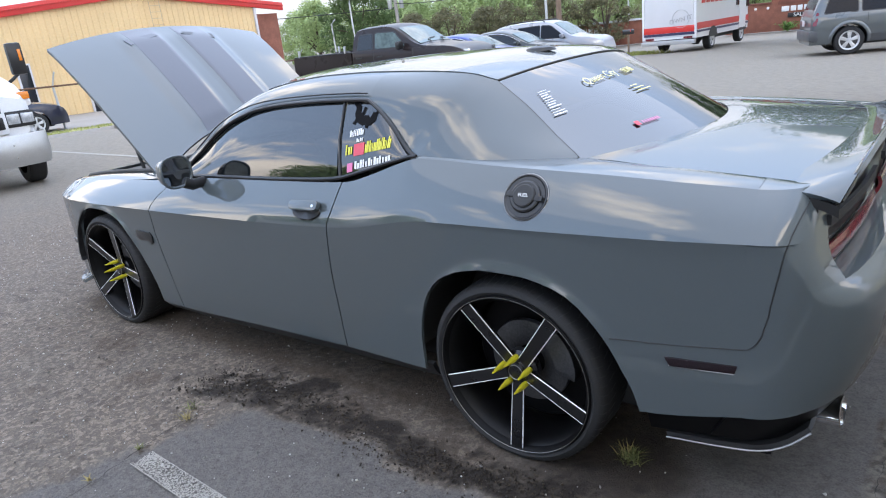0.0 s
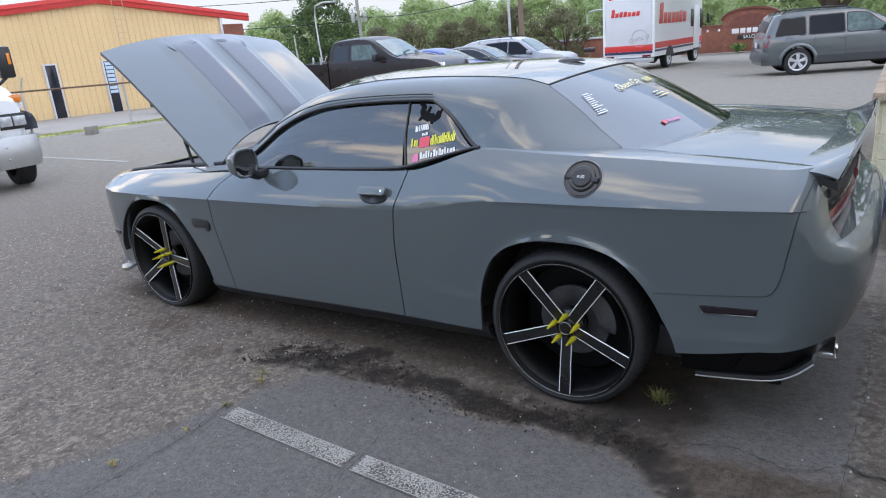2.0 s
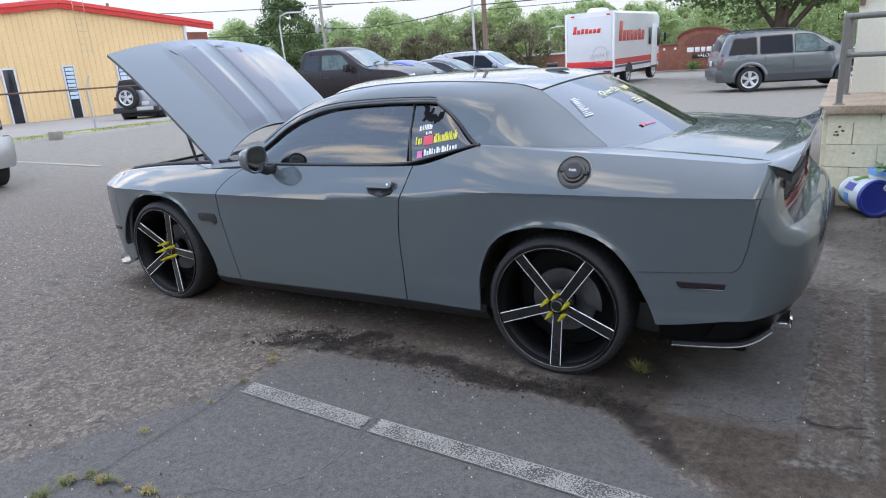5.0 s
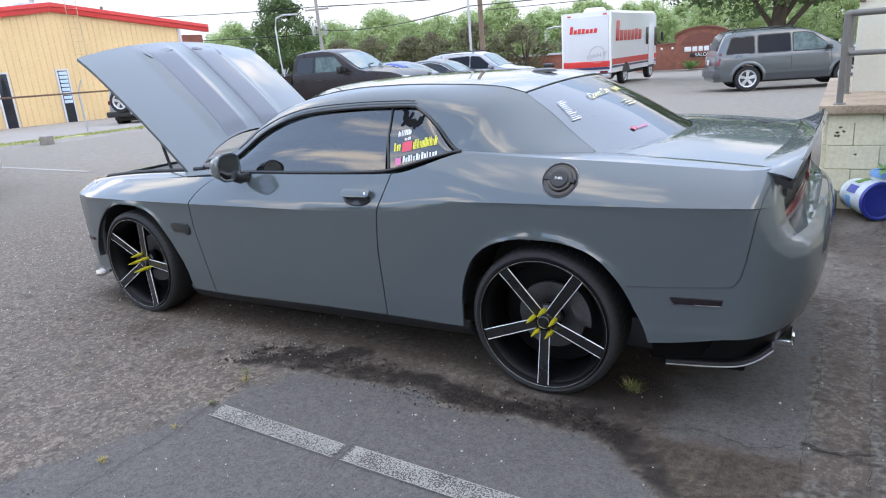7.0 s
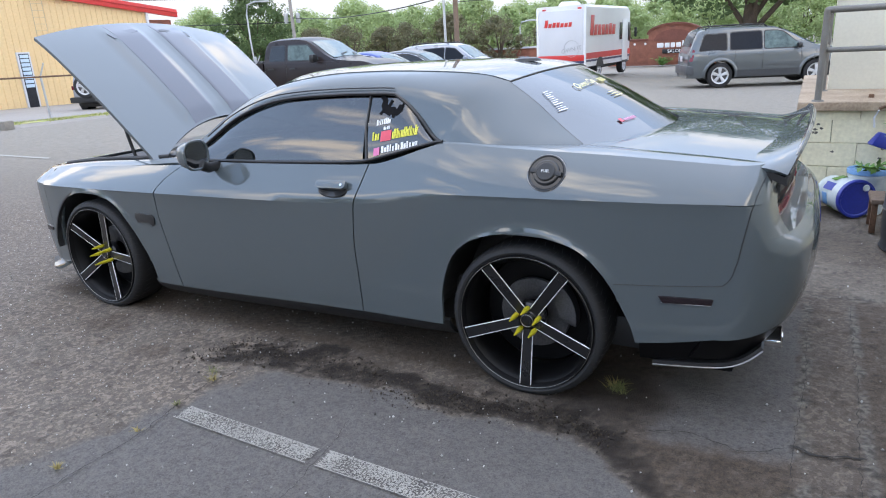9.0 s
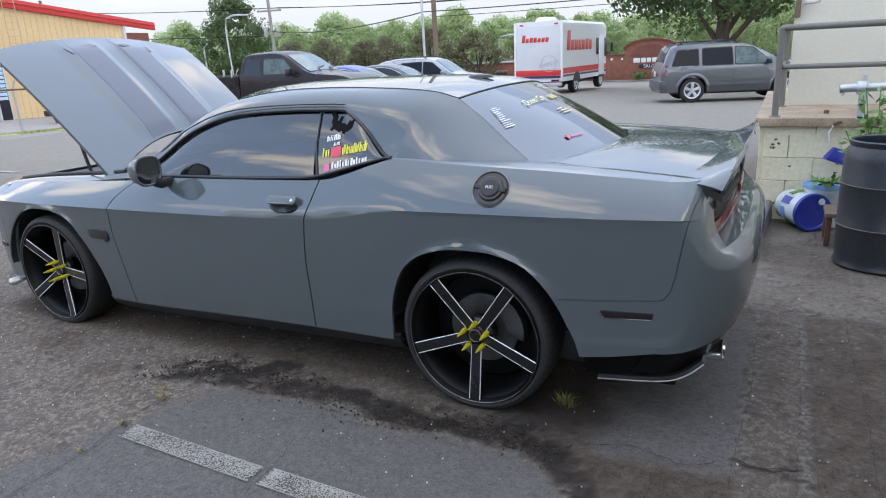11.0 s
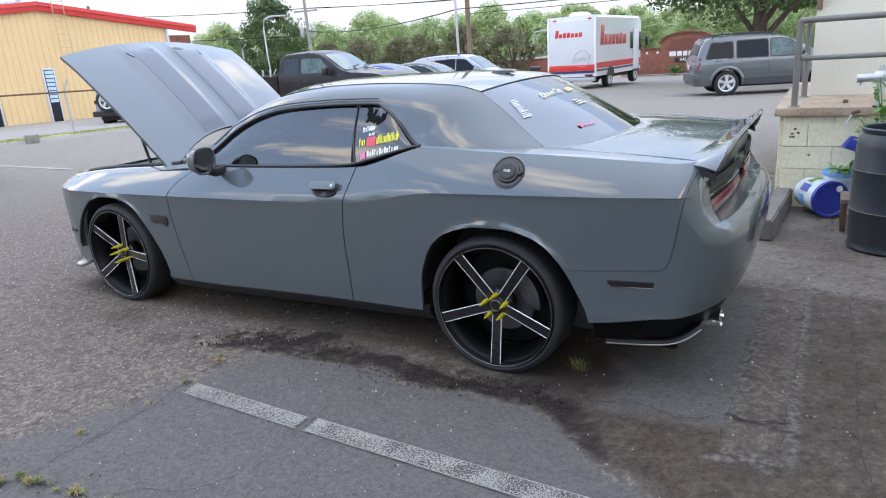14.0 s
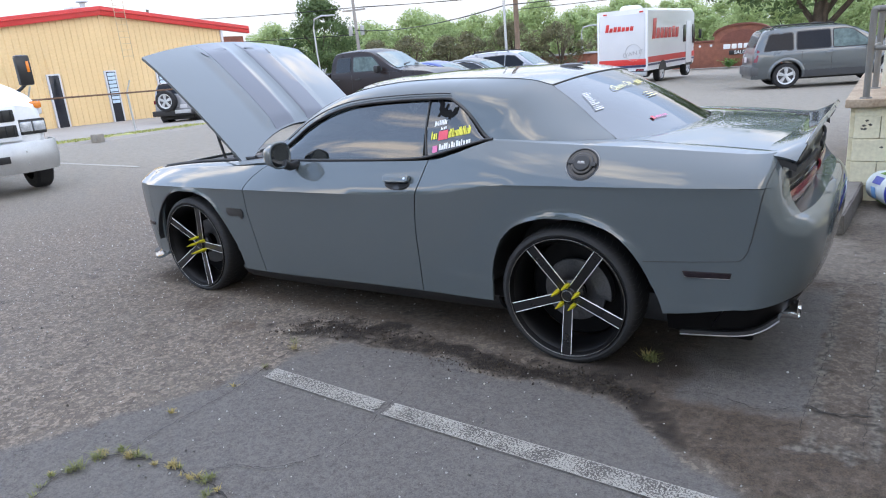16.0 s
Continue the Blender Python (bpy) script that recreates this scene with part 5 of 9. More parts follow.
    def decal(name, x0, x1, z0, z1, material, slope=0.0):
        pts = [Vector((x, pane_y(x, z) - 0.0025, z)) for x, z in ((x0, z0), (x1, z0 + slope * (x1 - x0)), (x1, z1 + slope * (x1 - x0)), (x0, z1))]
        slab = pts + [p + Vector((0, -0.0012, 0)) for p in pts]
        mesh(name, slab, [(0, 1, 2, 3), (4, 5, 6, 7), (0, 1, 5, 4), (1, 2, 6, 5), (2, 3, 7, 6), (3, 0, 4, 7)], material, car, "", False)

    rnd = random.Random(4)

    def letters(x0, x1, z0, h, material, slope, n):
        w = (x1 - x0) / n
        for k in range(n):
            x = x0 + k * w
            hh = h * rnd.choice((0.7, 1.0, 0.75, 1.0))
            decal("lettering_bar", x, x + w * rnd.choice((0.5, 0.72, 0.78)), z0 + slope * (x - x0), z0 + slope * (x - x0) + hh, material, slope)

    letters(0.712, 0.915, 1.062, 0.031, "white", 0.19, 13)
    decal("logo_square", 0.668, 0.700, 1.046, 1.082, "vpink", 0.19)
    letters(0.655, 0.700, 1.115, 0.040, "vyellow", 0.17, 3)
    decal("logo_patch", 0.703, 0.762, 1.113, 1.160, "vred", 0.17)
    letters(0.768, 0.905, 1.128, 0.044, "vyellow", 0.17, 17)
    letters(0.672, 0.752, 1.186, 0.026, "white", 0.17, 8)
    letters(0.715, 0.755, 1.168, 0.014, "white", 0.17, 4)
    # a black sticker of a creeping lizard: bent body with four stubby legs
    spine = [(0.672, 1.318), (0.688, 1.316), (0.700, 1.300), (0.698, 1.280), (0.712, 1.262), (0.735, 1.252), (0.758, 1.256), (0.775, 1.246), (0.795, 1.258), (0.806, 1.288)]
    girth = [0.006, 0.012, 0.014, 0.016, 0.020, 0.019, 0.016, 0.014, 0.010, 0.003]
    rim_a, rim_b = [], []
    for k, (x, z) in enumerate(spine):
        a, b = spine[max(k - 1, 0)], spine[min(k + 1, len(spine) - 1)]
        d = Vector((b[0] - a[0], b[1] - a[1])).normalized()
        rim_a.append((x - d.y * girth[k], z + d.x * girth[k]))
        rim_b.append((x + d.y * girth[k], z - d.x * girth[k]))
    shapes = [[rim_a[k], rim_a[k + 1], rim_b[k + 1], rim_b[k]] for k in range(len(spine) - 1)]
    shapes += [[(x, z), (x + dx, z + dz), (x + dx + 0.012, z + dz - 0.004), (x + 0.014, z - 0.004)] for x, z, dx, dz in ((0.695, 1.262, -0.018, -0.022), (0.722, 1.278, 0.012, 0.026), (0.756, 1.246, -0.004, -0.020), (0.775, 1.262, 0.010, 0.022))]
    lay = lambda x, z, d: Vector((x, pane_y(x, z) - d, z))
    verts, faces = [], []
    for q in shapes:
        k = len(verts)
        verts += [lay(x, z, 0.0035) for x, z in q] + [lay(x, z, 0.0015) for x, z in q]
        faces += [(k, k + 1, k + 2, k + 3), (k + 4, k + 7, k + 6, k + 5)] + [(k + a, k + (a + 1) % 4, k + 4 + (a + 1) % 4, k + 4 + a) for a in range(4)]
    mesh("black_sticker", verts, faces, "sticker", car, "matt black lizard sticker", False, fix=False)

    def rear_decal(name, u0, u1, v0, v1, material):
        p = [Vector(back_glass(u, v)) + Vector((0.003, 0, 0.005)) for u, v in ((u0, v0), (u1, v0), (u1, v1), (u0, v1))]
        mesh(name, p + [q + Vector((0.0008, 0, 0.0012)) for q in p], [(0, 1, 2, 3), (4, 5, 6, 7), (0, 1, 5, 4), (1, 2, 6, 5), (2, 3, 7, 6), (3, 0, 4, 7)], material, car, "", False)

    gold = text_part("gold_lettering", "Queen City", 1.0, Matrix(), "gold", car, "pale gold script on the rear window", 0.0)
    gx = [p.co.x for p in gold.data.vertices]
    g0, g1 = min(gx), max(gx)
    for p in gold.data.vertices:
        t = (p.co.x - g0) / (g1 - g0)
        u, w = -0.52 + 0.38 * t + 0.03 * p.co.y, 0.675 + 0.11 * p.co.y + 0.02 * t
        p.co = Vector(back_glass(u, w)) + Vector((0.004, 0, 0.006))
    for k in range(7):
        u, h = -0.05 + 0.024 * k, rnd.choice((0.05, 0.06, 0.06, 0.11))
        rear_decal("rear_lettering_bar", u, u + rnd.choice((0.006, 0.012)), 0.645 + 0.002 * k, 0.645 + 0.002 * k + h, "gold")
    for k in range(11):
        rear_decal("rear_lettering_bar", -0.93 + 0.005 * k, -0.885 + 0.005 * k + rnd.uniform(0, 0.04), 0.46 + 0.026 * k, 0.466 + 0.026 * k + rnd.choice((0, 0.003)), "white")
    rear_decal("rear_logo_patch", -0.60, -0.57, 0.155, 0.195, "vred")
    for k in range(7):
        rear_decal("rear_lettering_bar", -0.55 + 0.02 * k, -0.543 + 0.02 * k, 0.16, 0.185, "vpink")
    for k in range(3):
        rear_decal("rear_emblem_bar", -0.26, -0.10 - 0.04 * k, 0.44 + 0.03 * k, 0.448 + 0.03 * k, "gold")

    # wheels
    for xa, start in ((-AXLE, -72), (AXLE, -90)):
        for sg in (-1, 1):
            wheel(car, xa, sg, start)
    return car


def antenna(car, at):
    return lathe("antenna_puck", [(0.0, 0.022), (0.025, 0.021), (0.045, 0.014), (0.055, 0.0)], "trim", car, 24, Matrix.Translation(at) @ Matrix.Diagonal((1.5, 0.7, 1, 1)))


def mirror_parts(door):
    m = pose(-0.385, -1.035, 1.045, 0, 0, 0)

    def shell(q, v):
        a = q
        r = (math.sin(v * math.pi / 2)) ** 0.75
        sx = -0.10 * math.cos(v * math.pi / 2) + 0.02
        return m @ Vector((sx * 1.1, 0.080 * r * math.copysign(abs(math.cos(a)) ** 0.75, math.cos(a)), 0.076 * r * math.copysign(abs(math.sin(a)) ** 0.75, math.sin(a))))

    qs = lin(0, 2 * math.pi, 36)
    mir = surf("door_mirror", shell, qs, lin(0.02, 1, 12), "paint", door, 0.006, tuple(m @ Vector((0.1, 0, 0))), "", 40)
    rim = [shell(q, 1) + Vector((0.004, 0, 0)) for q in qs[:-1]]
    tube("mirror_rim", rim, 0.007, "paint", mir, 8, "", True)
    c = m @ Vector((0.014, 0, 0))
    mesh("mirror_glass", [c] + [c + (p - c) * 0.95 + Vector((-0.002, 0, 0)) for p in rim], [(0, 1 + k, 1 + (k + 1) % len(rim)) for k in range(len(rim))], "darkmirror", mir)
    tube("mirror_stalk", [(-0.37, -1.0, 0.985), (-0.36, -0.965, 0.965), (-0.37, -0.89, 0.965)], lambda s: 0.03 - 0.004 * s, "trim", mir, 12)


def wheel(car, xa, sg, start):
    Y = 0.975
    m = pose(xa, sg * Y, 0.341, 90, 0, 0) if sg < 0 else pose(xa, sg * Y, 0.341, -90, 0, 0)
    tyre_prof = [(0.312, -0.02), (0.318, -0.006), (0.330, 0.002), (0.345, -0.004), (0.356, -0.018), (0.3605, -0.035), (0.362, -0.07), (0.362, -0.20), (0.356, -0.235), (0.340, -0.255), (0.318, -0.25), (0.312, -0.24), (0.312, -0.02)]
    w = lathe("wheel", [(0.318, -0.004), (0.314, 0.003), (0.307, 0.0), (0.300, -0.012), (0.288, -0.05), (0.28, -0.12), (0.285, -0.23), (0.318, -0.245), (0.30, -0.25), (0.27, -0.2), (0.268, -0.1), (0.282, -0.04), (0.305, -0.012), (0.318, -0.004)], "wheelblack", car, 72, m, "gloss black wheel with bright machined edges")
    lathe("tyre", tyre_prof, "tyre", w, 72, m)
    # tread grooves
    verts, faces = [], []
    for k in range(56):
        a = 2 * math.pi * k / 56
        for z0 in (-0.062, -0.165):
            b = len(verts)
            for da, z in ((0, z0), (0.035, z0 - 0.045), (0.048, z0 - 0.045), (0.013, z0)):
                verts.append(m @ Vector((0.3628 * math.cos(a + da), 0.3628 * math.sin(a + da), z)))
            faces.append((b, b + 1, b + 2, b + 3))
    tagged(mesh("tread", verts, faces, "trim", w, "", False, fix=False), kind="stuff")
    verts, faces = [], []
    for k in range(64):
        a = 2 * math.pi * k / 64
        b = len(verts)
        for da, r, z in ((0, 0.3632, -0.042), (0.012, 0.3585, -0.017), (0.024, 0.349, -0.0042)):
            for w2 in (0.0, 0.011):
                verts.append(m @ Vector((r * math.cos(a + da + w2), r * math.sin(a + da + w2), z)))
        faces += [(b, b + 1, b + 3, b + 2), (b + 2, b + 3, b + 5, b + 4)]
    tagged(mesh("shoulder_tread", verts, faces, "trim", w, "", False, fix=False), kind="stuff")
    tube("lip_line", [m @ Vector((0.3105 * math.cos(q), 0.3105 * math.sin(q), 0.003)) for q in lin(0, 2 * math.pi * 71 / 72, 71)], 0.0011, "steel", w, 5, "", True)
    flip = 1 if sg < 0 else -1
    for k in range(5):
        a = radians(start + 72 * k) * flip
        t = m @ Matrix.Rotation(a, 4, "Z")
        z_in, z_out = -0.050, -0.006
        w_in, w_out = 0.0235, 0.0265
        def bar(u, v):
            r = 0.045 + 0.258 * u
            return t @ Vector((r, (w_in + (w_out - w_in) * u) * v, z_in + (z_out - z_in) * u + (0.004 if abs(v) < 0.9 else 0.0)))
        sp = surf("spoke", bar, lin(0, 1, 14), [-1, -0.86, -0.4, 0.4, 0.86, 1], "rim", w, 0.03, tuple(m @ Vector((0, 0, -0.5))), "", 25)
        for v in (-0.97, 0.97):
            tube("machined_line", [bar(u, v) + (t.to_3x3() @ Vector((0, 0, 0.001))) for u in lin(0.03, 1, 4)], 0.0024, "machined", sp, 5)
        nut = t @ Matrix.Rotation(radians(36), 4, "Z") @ Matrix.Translation((0.057, 0, -0.05))
        lathe("spike_lug_nut", [(0.0115, 0.0), (0.012, 0.028), (0.011, 0.032), (0.009, 0.048), (0.003, 0.084), (0.0, 0.087)], "yellow", w, 14, nut)
    lathe("hub_cap", [(0.0, -0.032), (0.026, -0.033), (0.033, -0.038), (0.036, -0.046), (0.048, -0.05), (0.075, -0.07), (0.075, -0.10)], "rim", w, 32, m)
    tube("cap_badge_ring", [m @ Vector((0.029 * math.cos(q), 0.029 * math.sin(q), -0.034)) for q in lin(0, 2 * math.pi * 23 / 24, 23)], 0.002, "steel", w, 5, "", True)
    lathe("brake_disc", [(0.06, -0.15), (0.08, -0.14), (0.165, -0.14), (0.167, -0.16), (0.06, -0.17)], "disc", w, 40, m)
    cq = radians(20) if xa > 0 else radians(25)
    cal = [(r * math.cos(q), r * math.sin(q)) for r, qs in ((0.205, lin(cq - 0.5, cq + 0.5, 8)), (0.125, lin(cq + 0.45, cq - 0.45, 8))) for q in qs]
    prism("brake_caliper", cal, 0.06, m @ Matrix.Translation((0, 0, -0.17)), "disc", w, 0.006)
    lathe("wheel_back", [(0.0, -0.2), (0.26, -0.2), (0.27, -0.21)], "wheelblack", w, 32, m)


M["wheelblack"] = node_mat("wheel_barrel_black", (0.003, 0.003, 0.0035), 0.45, 0, 0, 0.1, 10, 100, spec=0.2)
M["disc"] = node_mat("dull_brake_disc", (0.13, 0.13, 0.135), 0.45, 0.8, 0, 0.2, 10, 120)
M["sticker"] = node_mat("matt_black_vinyl", (0.006, 0.006, 0.007), 0.7, spec=0.1, var=0.05)
M["darkmirror"] = node_mat("mirror_glass", (0.35, 0.38, 0.42), 0.03, 1.0, 0, 0.02, 5, 50, rough_var=0.01)
coupe = build_coupe()


# ---- near surroundings: kerb, landing with rail, drum and buckets ----
rng = random.Random(11)


def block_piece(w, h, d, seed):
    """One masonry block, its edges rounded and a little uneven."""
    r = random.Random(seed)
    bm = bmesh.new()
    bmesh.ops.create_cube(bm, size=1.0)
    for v in bm.verts:
        v.co = Vector((v.co.x * w, v.co.y * d, v.co.z * h)) + Vector([r.uniform(-0.002, 0.002) for _ in range(3)])
    bmesh.ops.bevel(bm, geom=list(bm.edges), offset=0.004, segments=1, affect="EDGES")
    me = bpy.data.meshes.new("block")
    bm.to_mesh(me)
    bm.free()
    me.materials.append(M["block"])
    return me


M["bare"] = node_mat("bare_block", (0.13, 0.12, 0.10), 0.9, var=0.25, scale=30)


def build_landing():
    land = box("landing_base", (4.4, 3.4, 0.82), (4.70, 4.86, 0.41), "mortar", None, 0.004)
    tagged(land, "cream painted concrete block landing with peeling paint", "landing", kind="structure")
    # two lengths of block, laid in half bond
    full = [block_piece(0.396, 0.201, 0.06, k) for k in range(4)]
    half = [block_piece(0.196, 0.201, 0.06, k + 9) for k in range(2)]
    cut = [block_piece(0.396, 0.080, 0.06, k + 14) for k in range(2)]
    cut_half = [block_piece(0.196, 0.080, 0.06, k + 18) for k in range(2)]
    for c in range(5):
        z = 0.10 + 0.205 * c - 0.062 if c < 4 else 0.785
        full_c, half_c = (full, half) if c < 4 else (cut, cut_half)
        x = 2.49
        first = c % 2
        while x < 6.4:
            w = 0.2 if first else 0.4
            first = False
            ob = new("block", (half_c if w == 0.2 else full_c)[rng.randrange(2)])
            ob.location = (x + w / 2, 3.142 + rng.uniform(-0.002, 0.002), z)
            ob.parent = land
            x += w
        y = 3.18
        first = not c % 2
        while y < 6.2:
            w = 0.2 if first else 0.4
            first = False
            ob = new("block", (half_c if w == 0.2 else full_c)[rng.randrange(2)])
            ob.location, ob.rotation_euler = (2.482, y + w / 2, z), (0, 0, radians(90))
            ob.parent = land
            y += w
    cap = box("landing_slab", (4.5, 3.5, 0.075), (4.66, 4.80, 0.865), "concrete", None, 0.012)
    tagged(cap, "worn brown concrete slab edge on the block landing", "slab", kind="structure")
    # chips of bare block where the paint has come away
    r = random.Random(3)
    for k in range(16):
        x, z = (2.5 + r.random() * 0.9, 0.15 + r.random() * 0.6) if k < 9 else (2.59 + r.gauss(0, 0.025), 0.65 + r.gauss(0, 0.03))
        pts = [(math.cos(q) * r.uniform(0.010, 0.034), math.sin(q) * r.uniform(0.008, 0.024)) for q in lin(0, 2 * math.pi * 8 / 9, 8)]
        pts = [(0.62 * a, 0.55 * b) for a, b in pts]
        prism("bare_patch", pts, 0.002, pose(x, 3.1088, z, 90, 0, 0), "bare", land)
    wall = box("wall_east", (4.355, 0.10, 2.3), (4.8225, 4.38, 2.05), "cream", None, 0.01)
    tagged(wall, "plain cream rendered building wall behind the landing", "wall", kind="structure")
    side = box("wall_side", (0.24, 9.0, 2.3), (5.25, 8.55, 2.05), "cream", None, 0.01, "", pose(0, 0, 0, 0, 0, -30))
    tagged(side, "plain cream rendered side wall of the building", "wall", kind="structure")
    # unseen wall added on the right to darken the coupe's tail and the ground
    near = box("wall_drive", (0.24, 20.0, 4.4), (5.9, -8.2, 2.2), "cream", None, 0.01)
    tagged(near, "plain cream rendered wall, unseen, added to keep sky light off the right side", "wall", kind="structure")
    bracket = box("timber_batten", (0.05, 0.05, 0.70), (2.668, 4.304, 2.10), "wood", None, 0.012)
    tagged(bracket, "weathered brown timber batten on the cream wall's corner", "batten")
    hook = tube("wall_hook", [(2.73, 4.335, 1.885), (2.73, 4.27, 1.885), (2.78, 4.255, 1.88), (2.84, 4.25, 1.885), (2.85, 4.25, 1.90)], 0.012, "galv", None, 8)
    tagged(hook, "small grey steel hook fixed to the cream wall", "hook")
    vent = lathe("wall_pipe_stub", [(0.0, 0.03), (0.02, 0.03), (0.022, 0.0)], "rust", None, 14, pose(2.96, 3.30, 0.915, 0, 0, 0))
    tagged(vent, "short rusty pipe stub standing on the slab", "pipe")

    rail = thing("handrail", "grey painted tubular steel handrail on the landing edge", "handrail")
    posts = [(2.56, 3.13), (2.60, 4.15), (4.3, 3.13), (6.2, 3.13)]
    for x, y in posts:
        tube("post", [(x, y, 0.88), (x, y, 1.64)], 0.027, "railgrey", rail, 12)
        lathe("base_flange", [(0.0, 0.016), (0.045, 0.014), (0.05, 0.0)], "railgrey", rail, 16, Matrix.Translation((x, y, 0.90)))
    tube("top_rail", [(2.60, 4.15, 1.645), (2.585, 3.5, 1.645), (2.565, 3.16, 1.645), (2.60, 3.13, 1.645), (3.0, 3.13, 1.645), (6.2, 3.13, 1.645)], 0.027, "railgrey", rail, 12)
    tube("mid_rail", [(2.60, 4.15, 1.325), (2.565, 3.16, 1.325), (2.60, 3.13, 1.325), (6.2, 3.13, 1.325)], 0.022, "railgrey", rail, 12)

    kerb = thing("kerb_stone", "grey cast concrete kerb block lying on the asphalt", "kerb")
    bm = bmesh.new()
    bmesh.ops.create_cube(bm, size=1.0)
    bmesh.ops.subdivide_edges(bm, edges=[e for e in bm.edges if abs((e.verts[0].co - e.verts[1].co).y) > 0.5], cuts=14, use_grid_fill=True)
    for v in bm.verts:
        n3 = noise.noise_vector(v.co * 9) * 0.008
        k = 0.86 if v.co.z > 0 else 1.0
        v.co = Vector((v.co.x * 0.155 * k, v.co.y * 1.78, v.co.z * 0.165)) + n3
    bmesh.ops.bevel(bm, geom=[e for e in bm.edges if e.calc_face_angle(0) > 0.9], offset=0.012, segments=2, affect="EDGES")
    bmesh.ops.transform(bm, matrix=pose(2.515, 2.72, 0.080, 0, 0, -3.2), verts=bm.verts)
    part("kerb_body", bm, "kerb", kerb)

    # blue-grey drum with two hoops
    drum = thing("plastic_drum", "tall black plastic drum, open on top, with faint hoops", "drum", pose(3.325, 1.92, 0))
    body = [(0.0, 0.012), (0.27, 0.012), (0.288, 0.0), (0.297, 0.012), (0.29, 0.03), (0.285, 0.06), (0.292, 0.10), (0.296, 0.27), (0.302, 0.285), (0.302, 0.295), (0.296, 0.31), (0.297, 0.56), (0.303, 0.575), (0.303, 0.585), (0.297, 0.60), (0.294, 0.74), (0.28, 0.80), (0.262, 0.835), (0.268, 0.85), (0.272, 0.87), (0.262, 0.878), (0.25, 0.87), (0.25, 0.84), (0.27, 0.78), (0.28, 0.5), (0.0, 0.5)]
    lathe("drum_shell", body, "barrel", drum, 56)
    tube("hoop", [(0.3015 * math.cos(q), 0.3015 * math.sin(q), 0.29) for q in lin(0, 2 * math.pi * 47 / 48, 47)], 0.004, "kerb", drum, 6, "", True)
    tube("hoop", [(0.3025 * math.cos(q), 0.3025 * math.sin(q), 0.58) for q in lin(0, 2 * math.pi * 47 / 48, 47)], 0.004, "kerb", drum, 6, "", True)

    def pail(name, label, m, lid_mat):
        p = thing(name, label, "bucket", m, "buckets by the landing")
        lathe("pail_body", [(0.0, 0.0), (0.125, 0.0), (0.13, 0.01), (0.148, 0.30), (0.152, 0.31), (0.152, 0.325), (0.147, 0.33), (0.15, 0.345), (0.145, 0.36), (0.0, 0.355)], "bucketw", p, 40)
        lathe("lid", [(0.0, 0.362), (0.13, 0.362), (0.138, 0.372), (0.156, 0.372), (0.159, 0.362), (0.157, 0.335), (0.152, 0.335)], lid_mat, p, 40)
        for k in range(8):
            box("label_panel", (0.006, 0.07 if k % 2 else 0.10, 0.06 if k % 3 else 0.12), (0, 0, 0), ("bucketb", "bucketl", "leaf")[k % 3], p, 0.002, "", Matrix.Rotation(0.2 + 0.785 * k, 4, "Z") @ Matrix.Translation((0.1405, 0, 0.15 + 0.02 * (k % 2))))
        return p

    f = pail("paint_bucket", "white plastic bucket with dark blue lid lying on its side", pose(2.805, 3.02, 0.152, 90, 0, 28) @ Matrix.Translation((0, 0, -0.02)), "bucketb")
    lathe("lid_cap", [(0.0, 0.384), (0.024, 0.384), (0.028, 0.372)], "bucketw", f, 20, Matrix.Translation((0.06, 0.09, 0)))
    f.matrix_basis = pose(2.735, 3.03, 0.158, 90, 0, 30)
    pail("paint_bucket", "white plastic bucket with pale blue lid standing by the wall", pose(2.99, 2.94, 0.0), "bucketl")
    bench = thing("low_wooden_stand", "low weathered wooden stand with stubby legs", "stand", pose(3.06, 2.42, 0))
    box("board", (0.16, 0.34, 0.035), (0, 0, 0.245), "wood", bench, 0.006)
    for y in (-0.13, 0.13):
        box("leg", (0.04, 0.04, 0.23), (-0.05, y, 0.115), "rust", bench, 0.004)
    hyd = thing("standpipe_valve", "grey cast iron standpipe valve with capped outlet", "valve", pose(3.19, 2.98, 0))
    tube("riser", [(0, 0, 0.90), (0, 0, 1.13)], 0.03, "galv", hyd, 14)
    tube("body", [(-0.17, 0.0, 1.145), (-0.09, 0.0, 1.15), (0, 0, 1.15), (0.4, 0.0, 1.165)], 0.034, "galv", hyd, 14)
    tube("outlet", [(-0.13, 0, 1.145), (-0.15, 0, 1.09)], 0.012, "galv", hyd, 10)
    lathe("collar", [(0.0, -0.03), (0.052, -0.03), (0.055, 0.0), (0.052, 0.03), (0.0, 0.03)], "galv", hyd, 18, pose(-0.02, 0, 1.15, 0, 90, 0))
    lathe("bonnet_nut", [(0.0, 0.085), (0.018, 0.08), (0.02, 0.03), (0.036, 0.02), (0.04, 0.0)], "galv", hyd, 14, Matrix.Translation((0, 0, 1.17)))
    tap = thing("garden_tap", "small dull brass garden tap with a bent hose", "tap", pose(3.08, 3.06, 0))
    tube("spout", [(0.06, 0.05, 0.865), (-0.04, -0.02, 0.865), (-0.07, -0.03, 0.85)], 0.012, "rust", tap, 10)
    box("tap_handle", (0.06, 0.012, 0.012), (-0.01, 0, 0.89), "galv", tap, 0.004)
    tube("hose", [(-0.07, -0.03, 0.84), (-0.10, -0.05, 0.78), (-0.09, -0.05, 0.70)], 0.008, "whitetrim", tap, 8)
    scoop = box("blue_plastic_scoop", (0.16, 0.10, 0.12), (3.05, 2.98, 0.60), "bucketb", None, 0.02, "", pose(0, 0, 0, 0, 20, 20), 2, 0.6)
